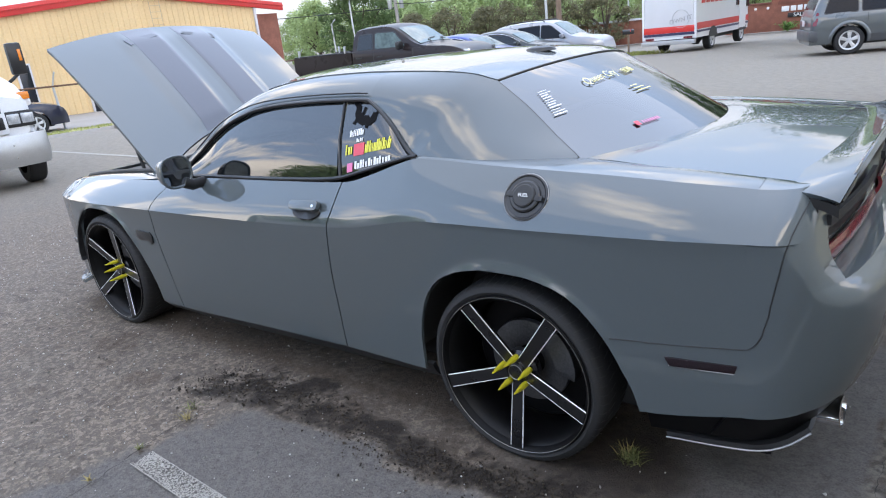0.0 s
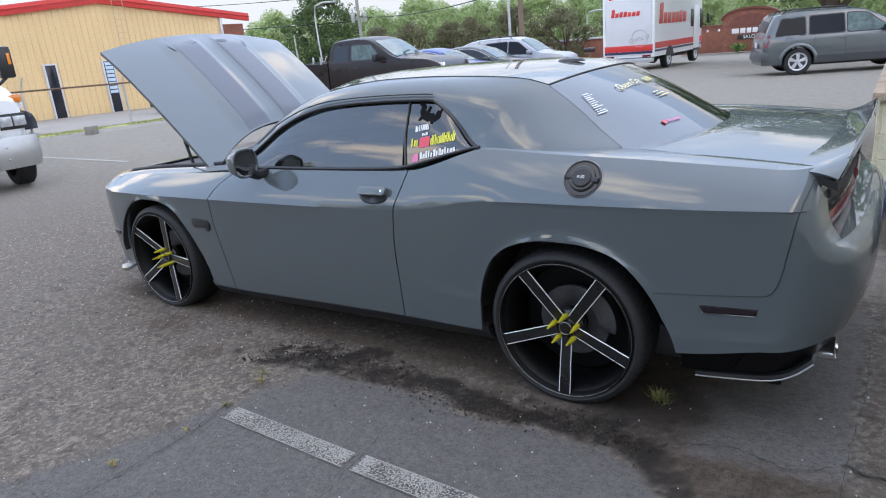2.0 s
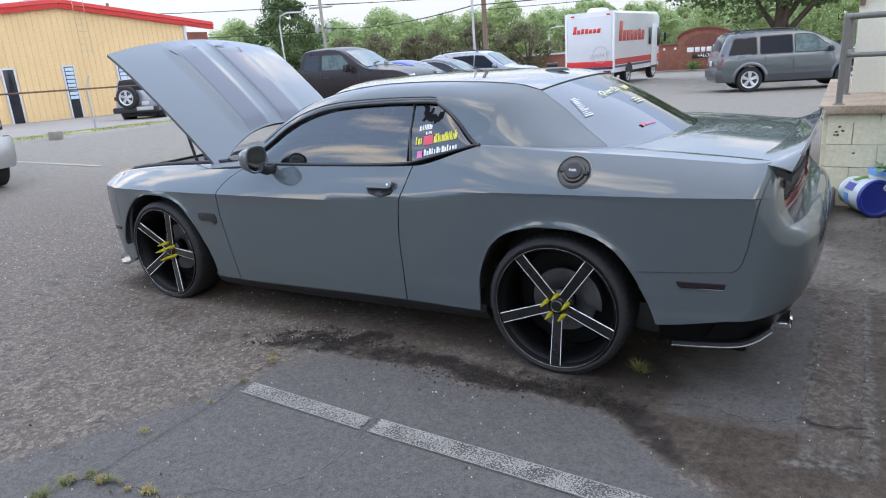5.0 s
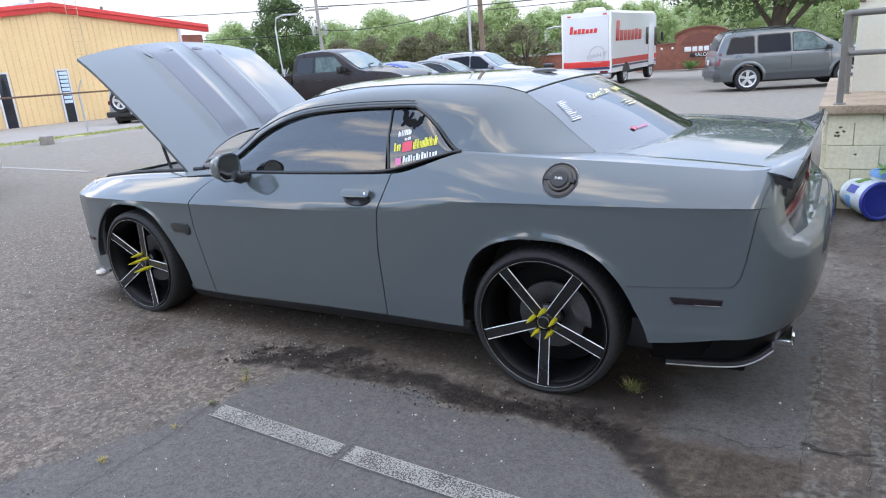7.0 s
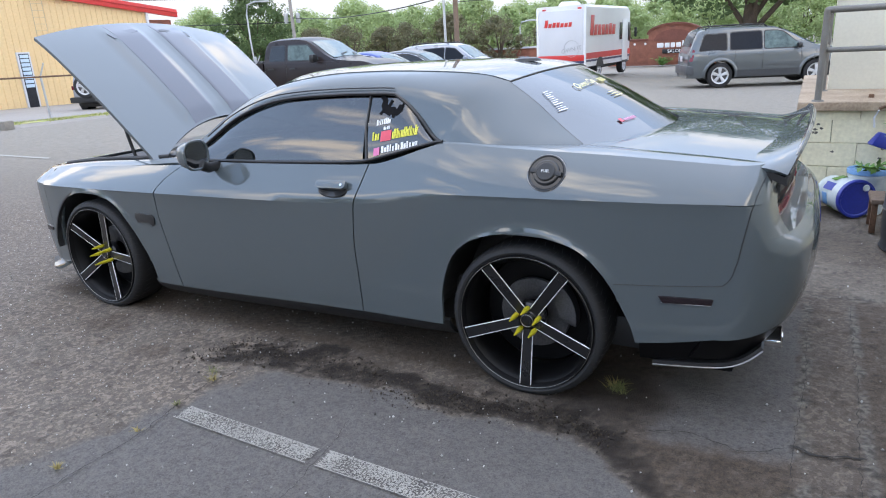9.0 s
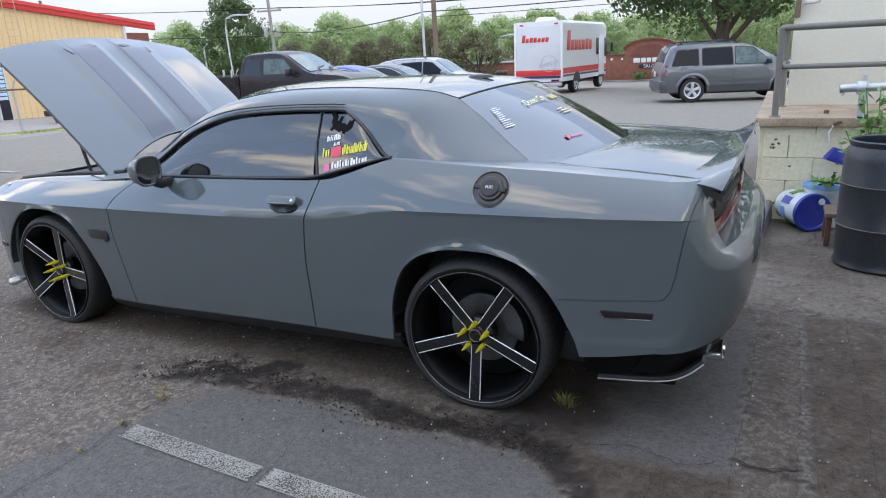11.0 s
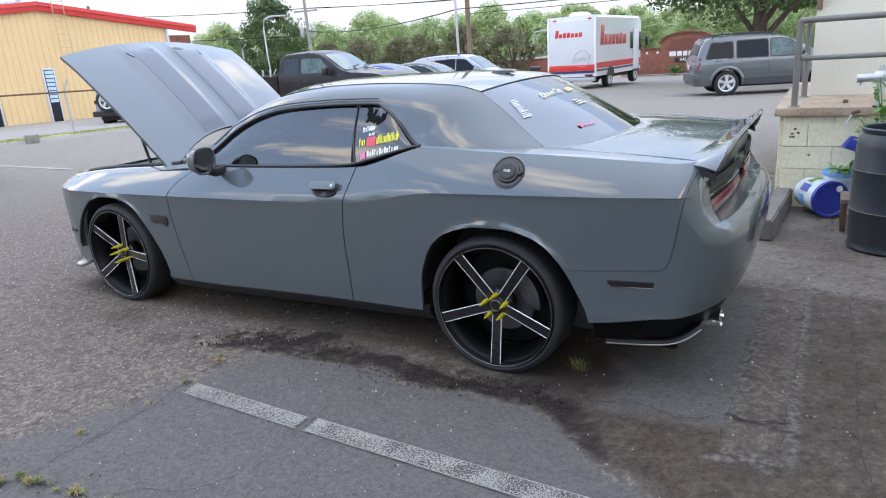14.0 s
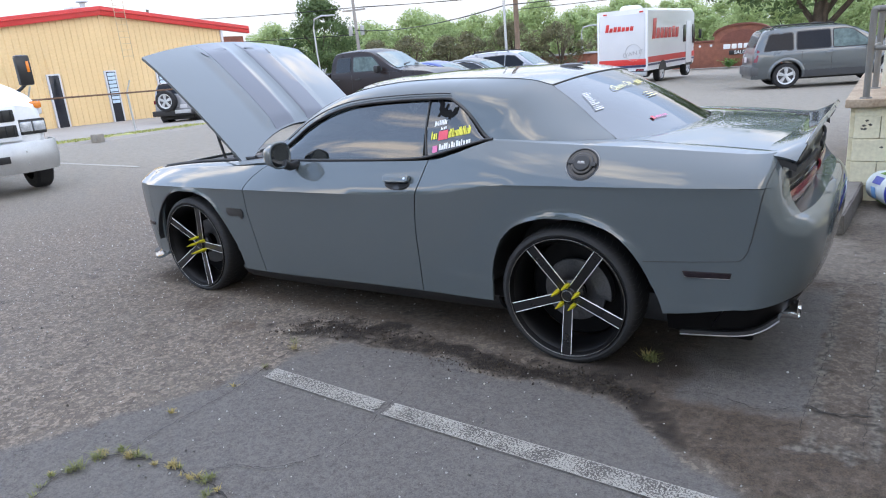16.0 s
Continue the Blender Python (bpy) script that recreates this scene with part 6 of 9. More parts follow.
    tagged(scoop, "dark blue plastic scoop hanging behind the drum", "scoop")


def leaf_cards(centres, radii, count, size, rnd, squash=1.0, droop=0.0):
    """Points and quads of a cloud of leaves: count leaves in each clump."""
    verts, faces = [], []
    for c, rad in zip(centres, radii):
        for _ in range(count):
            while True:
                p = Vector((rnd.uniform(-1, 1), rnd.uniform(-1, 1), rnd.uniform(-1, 1)))
                if 0.15 < p.length < 1:
                    break
            p = p.normalized() * (p.length ** 0.45)
            at = Vector(c) + Vector((p.x * rad, p.y * rad, p.z * rad * squash))
            n = (p + Vector((rnd.gauss(0, 0.5), rnd.gauss(0, 0.5), rnd.gauss(0.4, 0.5)))).normalized()
            a = n.cross(Vector((rnd.gauss(0, 1), rnd.gauss(0, 1), rnd.gauss(0, 1)))).normalized()
            b = n.cross(a)
            s = size * rnd.uniform(0.55, 1.3)
            k = len(verts)
            verts += [at - a * s * 0.5, at + b * s * 0.33 + n * s * 0.06, at + a * s * 0.5 - n * s * droop, at - b * s * 0.33 + n * s * 0.06]
            faces.append((k, k + 1, k + 2, k + 3))
    return verts, faces


def plain(name, verts, faces, material, parent=None, label=""):
    data = bpy.data.meshes.new(name)
    data.from_pydata([tuple(v) for v in verts], [], faces)
    data.materials.append(M[material])
    ob = new(name, data)
    if parent:
        ob.parent = parent
    if label:
        ob["label"] = label
    return ob


def shrub(name, label, at, height, spread, seed, material="leaf", stems=7, leaf=0.07, per=11):
    r = random.Random(seed)
    s = thing(name, label, "plant", Matrix.Translation(at))
    verts, faces = [], []
    for k in range(stems):
        a = r.uniform(0, 6.3)
        top = Vector((math.cos(a) * spread * r.uniform(0.3, 1), math.sin(a) * spread * r.uniform(0.3, 1), height * r.uniform(0.6, 1)))
        tube("stem", [(0, 0, 0), top * 0.5 + Vector((0, 0, height * 0.12)), top], 0.004, material, s, 5)
        for j in range(per):
            f = 0.3 + 0.7 * j / (per - 1)
            p = top * f
            d = Vector((r.gauss(0, 1), r.gauss(0, 1), r.gauss(0, 0.5))).normalized()
            n = Vector((r.gauss(0, 0.4), r.gauss(0, 0.4), 1)).normalized()
            b = d.cross(n).normalized()
            ln = leaf * r.uniform(0.7, 1.3)
            i = len(verts)
            verts += [p, p + d * ln * 0.5 + b * ln * 0.22, p + d * ln, p + d * ln * 0.5 - b * ln * 0.22]
            faces.append((i, i + 1, i + 2, i + 3))
    plain("leaves", verts, faces, material, s)
    return s


build_landing()
shrub("weed_plant", "leafy green weed growing behind the drum", (3.30, 2.50, 0.0), 1.22, 0.26, 5, stems=20, leaf=0.085, per=34)
shrub("weed_plant", "green leaves trailing over the bucket lid", (2.99, 2.86, 0.37), 0.06, 0.2, 6, stems=6, leaf=0.07)
shrub("weed_plant", "light green weed at the kerb end", (2.34, 3.45, 0.0), 0.26, 0.12, 8, "weed", leaf=0.06)


# ---- tufts, grit and litter on the asphalt ----
def tuft(at, n, h, seed, material, label):
    r = random.Random(seed)
    verts, faces = [], []
    for _ in range(n):
        a, lean = r.uniform(0, 6.3), r.uniform(0.3, 1.8)
        ln = h * r.uniform(0.5, 1.2)
        o = Vector((r.gauss(0, h * 0.28), r.gauss(0, h * 0.22), 0))
        d = Vector((math.cos(a) * lean, math.sin(a) * lean, 1)).normalized()
        w = Vector((-math.sin(a), math.cos(a), 0)) * 0.0022
        k = len(verts)
        m = o + d * ln * 0.6
        e = o + d * ln + Vector((math.cos(a), math.sin(a), -0.6)) * ln * 0.2
        verts += [o - w, o + w, m + w * 0.7, m - w * 0.7, e]
        faces += [(k, k + 1, k + 2, k + 3), (k + 3, k + 2, k + 4)]
    ob = plain("grass_tuft", [v + Vector(at) for v in verts], faces, material)
    return tagged(ob, label, "grass", "grass tufts in the asphalt")


tuft((1.86, -0.80, 0), 80, 0.062, 1, "weed", "small green grass tuft growing from cracked asphalt")
tuft((1.83, -0.77, 0), 30, 0.06, 12, "straw", "dry yellow grass tuft growing from cracked asphalt")
tuft((0.0, -1.47, 0), 26, 0.05, 2, "straw", "sparse dry grass in an asphalt crack")
tuft((-0.06, -1.40, 0), 22, 0.045, 3, "weed", "sparse green weeds in an asphalt crack")
tuft((-0.02, -2.27, 0), 30, 0.03, 7, "straw", "flat dry weeds on the asphalt edge")
tuft((0.05, -1.95, 0), 16, 0.03, 8, "straw", "flat dry weeds on the asphalt edge")
tuft((0.03, -1.72, 0), 20, 0.03, 9, "weed", "flat green weeds on the asphalt edge")
arc = path3((0.05, -2.95, 0), (-0.02, -2.82, 0), (0.0, -2.71, 0), (0.05, -2.63, 0), (0.14, -2.59, 0), (0.27, -2.56, 0), (0.44, -2.55, 0), (0.59, -2.55, 0), (0.74, -2.57, 0))
r = random.Random(8)
for k in range(30):
    thick = 1.0 if 4 < k < 15 else 0.6
    if r.random() < 0.12:
        continue
    dry = r.random() < (0.25 if k < 16 else 0.6)
    tuft(tuple(arc((k + r.random()) / 30) + Vector((r.gauss(0, 0.02), r.gauss(0, 0.02), 0))), int(r.uniform(16, 60) * thick), r.uniform(0.03, 0.06) * thick, 40 + k, "straw" if dry else "weed", "dry weeds along an asphalt crack" if dry else "green weeds along an asphalt crack")


def crack(pts, width, seed):
    """A dark open joint in the asphalt, of uneven width."""
    r = random.Random(seed)
    f = path3(*[(x, y, 0) for x, y in pts])
    n = int(sum(math.dist(a, b) for a, b in zip(pts, pts[1:])) / 0.012)
    mid = [f(k / n) + Vector((0.014 * noise.noise(Vector((k * 0.23, seed, 0))) + 0.006 * noise.noise(Vector((k * 0.9, seed, 2))), 0.014 * noise.noise(Vector((k * 0.23, seed, 5))) + 0.006 * noise.noise(Vector((k * 0.9, seed, 7))), 0.0015)) for k in range(n + 1)]
    verts, faces = [], []
    for k, p in enumerate(mid):
        d = (mid[min(k + 1, n)] - mid[max(k - 1, 0)]).normalized()
        w = width * max(0.12, 0.6 + 0.8 * noise.noise(Vector((k * 0.2, seed, 9))))
        s = Vector((-d.y, d.x, 0)) * w
        verts += [p - s, p + s]
        if k:
            faces.append((2 * k - 2, 2 * k, 2 * k + 1, 2 * k - 1))
    tagged(plain("asphalt_crack", verts, faces, "crack"), "dark open crack in the worn asphalt", "crack", kind="structure")


M["crack"] = node_mat("crack_dirt", (0.035, 0.031, 0.027), 0.95, var=0.3, scale=20, fine=200)
crack([(0.05, -2.95), (-0.02, -2.82), (0.0, -2.71), (0.05, -2.63), (0.14, -2.59), (0.27, -2.56), (0.44, -2.55), (0.59, -2.55), (0.74, -2.57), (0.9, -2.62), (1.1, -2.7)], 0.005, 1)
crack([(0.08, -2.57), (0.07, -2.29), (0.08, -2.01), (0.04, -1.76), (0.01, -1.55), (0.04, -1.39)], 0.0028, 2)
crack([(0.93, -2.13), (0.94, -2.0), (0.92, -1.82), (0.90, -1.66), (0.86, -1.5)], 0.0016, 3)
crack([(2.56, -0.96), (2.66, -0.985), (2.74, -0.96), (2.81, -0.94)], 0.006, 4)
crack([(2.615, 0.62), (2.60, 0.1), (2.605, -0.3), (2.59, -0.61), (2.57, -0.98), (2.565, -1.25)], 0.0014, 6)
crack([(2.815, 0.62), (2.805, 0.2), (2.81, -0.3), (2.80, -0.6), (2.79, -0.88), (2.785, -1.23)], 0.0016, 7)
crack([(3.06, 0.9), (3.04, 0.3), (3.06, -0.3), (3.05, -0.9), (3.10, -1.4)], 0.0022, 8)
crack([(2.05, -1.07), (2.2, -1.02), (2.39, -1.07), (2.54, -0.99)], 0.003, 9)
crack([(0.5, -2.6), (0.62, -2.42), (0.78, -2.36), (0.9, -2.2)], 0.0025, 5)


def scatter_grit():
    r = random.Random(21)
    verts, faces = [], []
    base = [Vector(v) for v in ((1, 0, 0), (-1, 0, 0), (0, 1, 0), (0, -1, 0), (0, 0, 0.8), (0, 0, -0.8))]
    tri = ((0, 2, 4), (2, 1, 4), (1, 3, 4), (3, 0, 4), (2, 0, 5), (1, 2, 5), (3, 1, 5), (0, 3, 5))
    n = 0
    while n < 6500:
        x, y = r.uniform(-5.0, 3.6), r.uniform(-3.4, 2.0)
        dense = 1.0 if x < -0.15 + (y + 2.2) * 0.3 else 0.12 if x > 1.7 and y > -1.9 else 0.4
        if r.random() > dense:
            continue
        s = r.choice((0.002, 0.003, 0.003, 0.004, 0.004, 0.005, 0.007)) * r.uniform(0.7, 1.2)
        turn = Euler((r.uniform(0, 6), r.uniform(0, 6), r.uniform(0, 6))).to_matrix()
        k = len(verts)
        verts += [turn @ (b * s * r.uniform(0.7, 1.2)) + Vector((x, y, s * 0.2 - 0.004)) for b in base]
        faces += [(a + k, b + k, c + k) for a, b, c in tri]
        n += 1
    tagged(plain("grit", verts, faces, "grit"), "loose pale grit and gravel on asphalt", "gravel", kind="stuff")


def scatter_soil():
    """Crumbs of dark soil washed along the stain."""
    r = random.Random(5)
    line = path3((-0.30, -1.26, 0), (-0.05, -1.12, 0), (0.25, -1.10, 0), (0.5, -1.10, 0), (0.85, -1.15, 0), (1.2, -1.17, 0), (1.6, -1.12, 0), (1.9, -1.18, 0))
    base = [Vector(v) for v in ((1, 0, 0), (-1, 0, 0), (0, 1, 0), (0, -1, 0), (0, 0, 0.7), (0, 0, -0.7))]
    tri = ((0, 2, 4), (2, 1, 4), (1, 3, 4), (3, 0, 4), (2, 0, 5), (1, 2, 5), (3, 1, 5), (0, 3, 5))
    verts, faces = [], []
    for _ in range(2600):
        t = r.random()
        p = line(t) + Vector((r.gauss(0, 0.05), r.gauss(0, 0.085 - 0.04 * t), 0))
        s = r.choice((0.002, 0.003, 0.004, 0.006)) * r.uniform(0.7, 1.3)
        turn = Euler((r.uniform(0, 6), r.uniform(0, 6), r.uniform(0, 6))).to_matrix()
        k = len(verts)
        verts += [turn @ (b * s * r.uniform(0.7, 1.2)) + Vector((p.x, p.y, s * 0.3 - 0.003)) for b in base]
        faces += [(a + k, b + k, c + k) for a, b, c in tri]
    tagged(plain("soil_crumbs", verts, faces, "soil"), "crumbs of dark soil along a stain on asphalt", "soil", kind="stuff")


M["soil"] = leaf_mat("soil_crumb", (0.016, 0.012, 0.009), (0.10, 0.078, 0.058))
scatter_soil()
M["grit"] = leaf_mat("mixed_grit", (0.06, 0.054, 0.05), (0.62, 0.60, 0.56))
scatter_grit()


# ---- vehicles in the lot ----
def loft(name, sections, material, parent, label="", sharp=30, cap=True):
    """Sections are rows of points of equal count, skinned in order and closed at both ends."""
    n = len(sections[0])
    verts = [Vector(p) for s in sections for p in s]
    faces = []
    for i in range(len(sections) - 1):
        for j in range(n):
            a, b = i * n + j, i * n + (j + 1) % n
            faces.append((a, b, b + n, a + n))
    if cap:
        faces += [tuple(range(n)), tuple(range((len(sections) - 1) * n, len(sections) * n))]
    return mesh(name, verts, faces, material, parent, label, True, sharp)


def body_section(x, z0, z1, w, crown=0.03):
    half = [(w * 0.90, z0), (w * 0.985, z0 + 0.06), (w, z0 + (z1 - z0) * 0.45), (w * 0.985, z0 + (z1 - z0) * 0.80), (w * 0.95, z1 - 0.025), (w * 0.86, z1), (w * 0.5, z1 + crown * 0.8), (0, z1 + crown)]
    return [(x, -y, z) for y, z in half] + [(x, y, z) for y, z in half[-2::-1]]


def far_wheel(parent, x, y, r, sg, rim="rimsilver", width=0.22, spokes=5):
    m = pose(x, y, r, 90 if sg < 0 else -90, 0, 0)
    w = lathe("wheel", [(r * 0.6, -width), (r * 0.93, -width), (r, -width * 0.85), (r, -0.03), (r * 0.94, 0.0), (r * 0.70, 0.005), (r * 0.66, -0.01), (r * 0.6, -0.05), (r * 0.6, -width)], "tyre", parent, 32, m)
    lathe("rim", [(0.0, -0.07), (r * 0.62, -0.07), (r * 0.66, -0.004), (r * 0.69, 0.002), (r * 0.69, -0.03)], "rimback", w, 32, m)
    lathe("rim_lip", [(r * 0.575, -0.03), (r * 0.60, -0.012), (r * 0.655, 0.004), (r * 0.69, 0.006), (r * 0.70, -0.01)], rim, w, 32, m)
    for k in range(spokes):
        t = m @ Matrix.Rotation(2 * math.pi * k / spokes + 0.3, 4, "Z")
        prism("spoke", [(r * 0.08, -r * 0.09), (r * 0.34, -r * 0.115), (r * 0.60, -r * 0.15), (r * 0.60, r * 0.15), (r * 0.34, r * 0.115), (r * 0.08, r * 0.09)], 0.03, t @ Matrix.Translation((0, 0, -0.045)), rim, w, 0.006)
    lathe("hub", [(0.0, 0.0), (r * 0.13, -0.002), (r * 0.16, -0.02)], rim, w, 16, m)
    return w


def glass_quad(name, pts, parent, material="carglass", out=0.006, inset=0.06):
    p = [Vector(q) for q in pts]
    c = sum(p, Vector()) / len(p)
    n = (p[1] - p[0]).cross(p[2] - p[1]).normalized()
    if n.dot(c - Vector((0, 0, 0.9))) < 0:
        n = -n
    q = [v + (c - v).normalized() * inset + n * out for v in p]
    k = len(q)
    mesh(name, q + [v - n * 0.012 for v in q], [tuple(range(k)), tuple(range(2 * k - 1, k - 1, -1))] + [(i, (i + 1) % k, k + (i + 1) % k, k + i) for i in range(k)], material, parent, "", False)


def cabin(parent, paint, xs, zb, zr, wb, wr, splits, glass="carglass", rails=False):
    """A glasshouse: xs are the base front, roof front, roof rear and base rear; splits are the pillars' places along the roof."""
    xf, xr0, xr1, xb = xs
    rows = []
    for x, z, w in ((xf, zb, wb), (xr0, zr - 0.03, wr), (xr0 - 0.18, zr, wr), ((xr0 + xr1) / 2, zr + 0.02, wr), (xr1 + 0.1, zr, wr), (xr1, zr - 0.04, wr * 0.99), (xb, zb, wb * 0.97)):
        base = zb - 0.03
        rows.append([(x, -wb, base), (x, -wb + (wb - w) * (z - base) / (zr - base), max(z - 0.06, base + 0.01)), (x, -w * 0.9, max(z, base + 0.02)), (x, 0, max(z + 0.025, base + 0.02)), (x, w * 0.9, max(z, base + 0.02)), (x, wb - (wb - w) * (z - base) / (zr - base), max(z - 0.06, base + 0.01)), (x, wb, base)])
    loft("cabin_shell", rows, paint, parent)
    for sg in (-1, 1):
        edge = [xf] + splits + [xb]
        for a, b in zip(edge, edge[1:]):
            def roof_x(x, low):
                if low:
                    return x
                return min(max(x, xr1 + 0.06), xr0 - 0.10)
            t0, t1 = roof_x(a, False), roof_x(b, False)
            zt = zr - 0.085
            yt = wb - (wb - wr) * (zt - zb) / (zr - zb)
            if a == xf:
                a2 = xf - 0.12
            else:
                a2 = a
            b2 = xb + 0.12 if b == xb else b
            glass_quad("side_window", [(a2, sg * wb, zb + 0.02), (b2, sg * wb, zb + 0.02), (t1, sg * yt, zt), (t0, sg * yt, zt)], parent, "frontglass" if a == xf else glass, 0.010, 0.035)
    lerp = lambda k: (xf + (xr0 - xf) * k, zb + (zr - zb) * k, wb + (wr - wb) * k)
    (x0, z0, w0), (x1, z1, w1) = lerp(0.04), lerp(0.90)
    glass_quad("windscreen", [(x0, -w0 * 0.93, z0), (x0, w0 * 0.93, z0), (x1, w1 * 0.92, z1), (x1, -w1 * 0.92, z1)], parent, "screenfar", 0.016, 0.03)
    lerp = lambda k: (xb + (xr1 - xb) * k, zb + (zr - zb) * k, wb + (wr - wb) * k)
    (x0, z0, w0), (x1, z1, w1) = lerp(0.06), lerp(0.88)
    glass_quad("rear_window", [(x0, -w0 * 0.9, z0), (x0, w0 * 0.9, z0), (x1, w1 * 0.9, z1), (x1, -w1 * 0.9, z1)], parent, glass, 0.016, 0.03)
    if rails:
        for sg in (-1, 1):
            tube("roof_rail_bar", [(xr0 - 0.3, sg * wr * 0.86, zr + 0.01), (xr0 - 0.4, sg * wr * 0.86, zr + 0.055), (xr1 + 0.4, sg * wr * 0.86, zr + 0.06), (xr1 + 0.25, sg * wr * 0.86, zr + 0.01)], 0.018, "trim", parent, 8)


M["frontglass"] = node_mat("clear_side_glass", (0.10, 0.14, 0.135), 0.1, 0, 0.0, 0.3, 2.5, 9, rough_var=0.02, spec=0.3)
M["rimback"] = node_mat("rim_dish", (0.10, 0.10, 0.105), 0.45, 0.5, 0, 0.1, 8, 60)
M["rimsilver"] = node_mat("bright_alloy", (0.55, 0.56, 0.57), 0.38, 0.4, 0.2, 0.05, 8, 60)
M["suvglass"] = node_mat("privacy_glass", (0.014, 0.016, 0.021), 0.08, 0, 0.0, 0.1, 2, 20, rough_var=0.02, spec=0.14)
M["screenfar"] = node_mat("pale_windscreen", (0.13, 0.18, 0.18), 0.1, 0, 0.0, 0.15, 1.5, 8, rough_var=0.02, spec=0.3)


def car_shell(parent, paint, top, belt, sill, width, arches, x0, x1, lean=0.30, crown=0.035, name="body"):
    """A car's skin between two ends from its lines: top, belt and half width as functions of x, with the wheel arches cut out.
    Returns y as a function of x and z on its flank."""
    def low_y(x, z):
        zb = min(belt(x), top(x) - 0.02)
        t = min(max((z - sill) / max(0.05, zb - sill), 0.0), 1.0)
        return width(x) * (1 - 0.05 * max(0.0, 1 - t / 0.3) ** 2 - 0.035 * max(0.0, (t - 0.55) / 0.45) ** 2)

    def flank(x, z):
        zb = min(belt(x), top(x) - 0.02)
        return low_y(x, z) if z <= zb else low_y(x, zb) - 0.012 - lean * (z - zb)

    xs = set(lin(x0, x1, 56)) | {x0 + 0.015, x0 + 0.04, x1 - 0.015, x1 - 0.04}
    for xa, za, r in arches:
        xs |= {xa + r * math.sin(q) for q in lin(-math.pi / 2, math.pi / 2, 22)}
        xs |= {xa - r - 0.004, xa + r + 0.004}
    rows = []
    for x in sorted(v for v in xs if x0 <= v <= x1):
        z0 = sill
        for xa, za, r in arches:
            if abs(x - xa) < r:
                z0 = max(z0, za + math.sqrt(r * r - (x - xa) ** 2))
        zt = top(x)
        zb = min(belt(x), zt - 0.02)
        z0 = min(z0, zb - 0.04)
        half = [(low_y(x, z0 + (zb - z0) * t), z0 + (zb - z0) * t) for t in (0, 0.12, 0.3, 0.55, 0.8, 0.94, 1.0)]
        h = zt - zb
        for t in (0.03, 0.5, 0.84):
            half.append((flank(x, zb + h * t + 1e-4), zb + h * t))
        e = flank(x, zt)
        half += [(e - 0.012, zt - 0.03 * min(1, h / 0.2)), (e * 0.90, zt - 0.004), (e * 0.62, zt + crown * 0.55), (e * 0.3, zt + crown * 0.9), (0, zt + crown)]
        rows.append([(x, -y, z) for y, z in half] + [(x, y, z) for y, z in half[-2::-1]])
    loft(name, rows, paint, parent, "", 34)
    return flank


def flank_pane(name, pts, flank, sg, material, parent, out=0.006, soft=0.05):
    """A pane or panel with rounded corners laid on the flank; points are (x, z)."""
    ring = []
    for k, p in enumerate(pts):
        a, b = Vector(pts[k - 1]), Vector(pts[(k + 1) % len(pts)])
        p = Vector(p)
        da, db = (a - p), (b - p)
        ra, rb = min(soft, da.length * 0.4), min(soft, db.length * 0.4)
        p0, p1 = p + da.normalized() * ra, p + db.normalized() * rb
        for t in (0, 0.33, 0.67, 1):
            ring.append(p0.lerp(p, t).lerp(p.lerp(p1, t), t))
    n = len(ring)
    verts = [(p.x, sg * (flank(p.x, p.y) + d), p.y) for d in (out, out - 0.016) for p in ring]
    faces = [tuple(range(n)), tuple(range(2 * n - 1, n - 1, -1))] + [(i, (i + 1) % n, n + (i + 1) % n, n + i) for i in range(n)]
    return mesh(name, verts, faces, material, parent, "", True, 40)


def top_pane(name, top, flank, xa, xb, material, parent, crown=0.035, reach=0.88, out=0.008):
    """The windscreen or rear window, laid on the skin between two stations."""
    def f(u, v):
        x = xa + (xb - xa) * v
        e = flank(x, top(x))
        return (x, u * e * reach, top(x) + crown * (1 - (u * reach) ** 2) + out)
    return surf(name, f, lin(-1, 1, 12), lin(0, 1, 10), material, parent, 0.012, ((xa + xb) / 2, 0, 0.5), "", 40)


def grow(pts, d):
    c = sum((Vector(p) for p in pts), Vector((0, 0))) / len(pts)
    return [tuple(Vector(p) + Vector((math.copysign(d, p[0] - c.x), math.copysign(d, p[1] - c.y)))) for p in pts]


def glazing(v, flank, panes, material, surround="trim", front="frontglass"):
    for sg in (-1, 1):
        for k, pts in enumerate(panes):
            if surround:
                flank_pane("window_surround", grow(pts, 0.028), flank, sg, surround, v, 0.004, 0.07)
            flank_pane("side_window", pts, flank, sg, front if k == len(panes) - 1 else material, v, 0.010)


def road_wheels(v, xs, r, half, rim, width=0.22):
    for x in xs:
        for sg in (-1, 1):
            far_wheel(v, x, sg * half, r, sg, rim, width)
            surf("arch_liner", lambda q, t: (x + (r + 0.06) * math.cos(q), sg * (half - 0.02 - 0.34 * t), r + (r + 0.06) * math.sin(q)), lin(-0.2, math.pi + 0.2, 20), lin(0, 1, 2), "plastic", v, 0.01, (x, 0, 3))
    box("underbody", (xs[-1] - xs[0] + 1.0, 2 * half - 0.5, 0.22), ((xs[0] + xs[-1]) / 2, 0, r - 0.02), "plastic", v, 0.03)


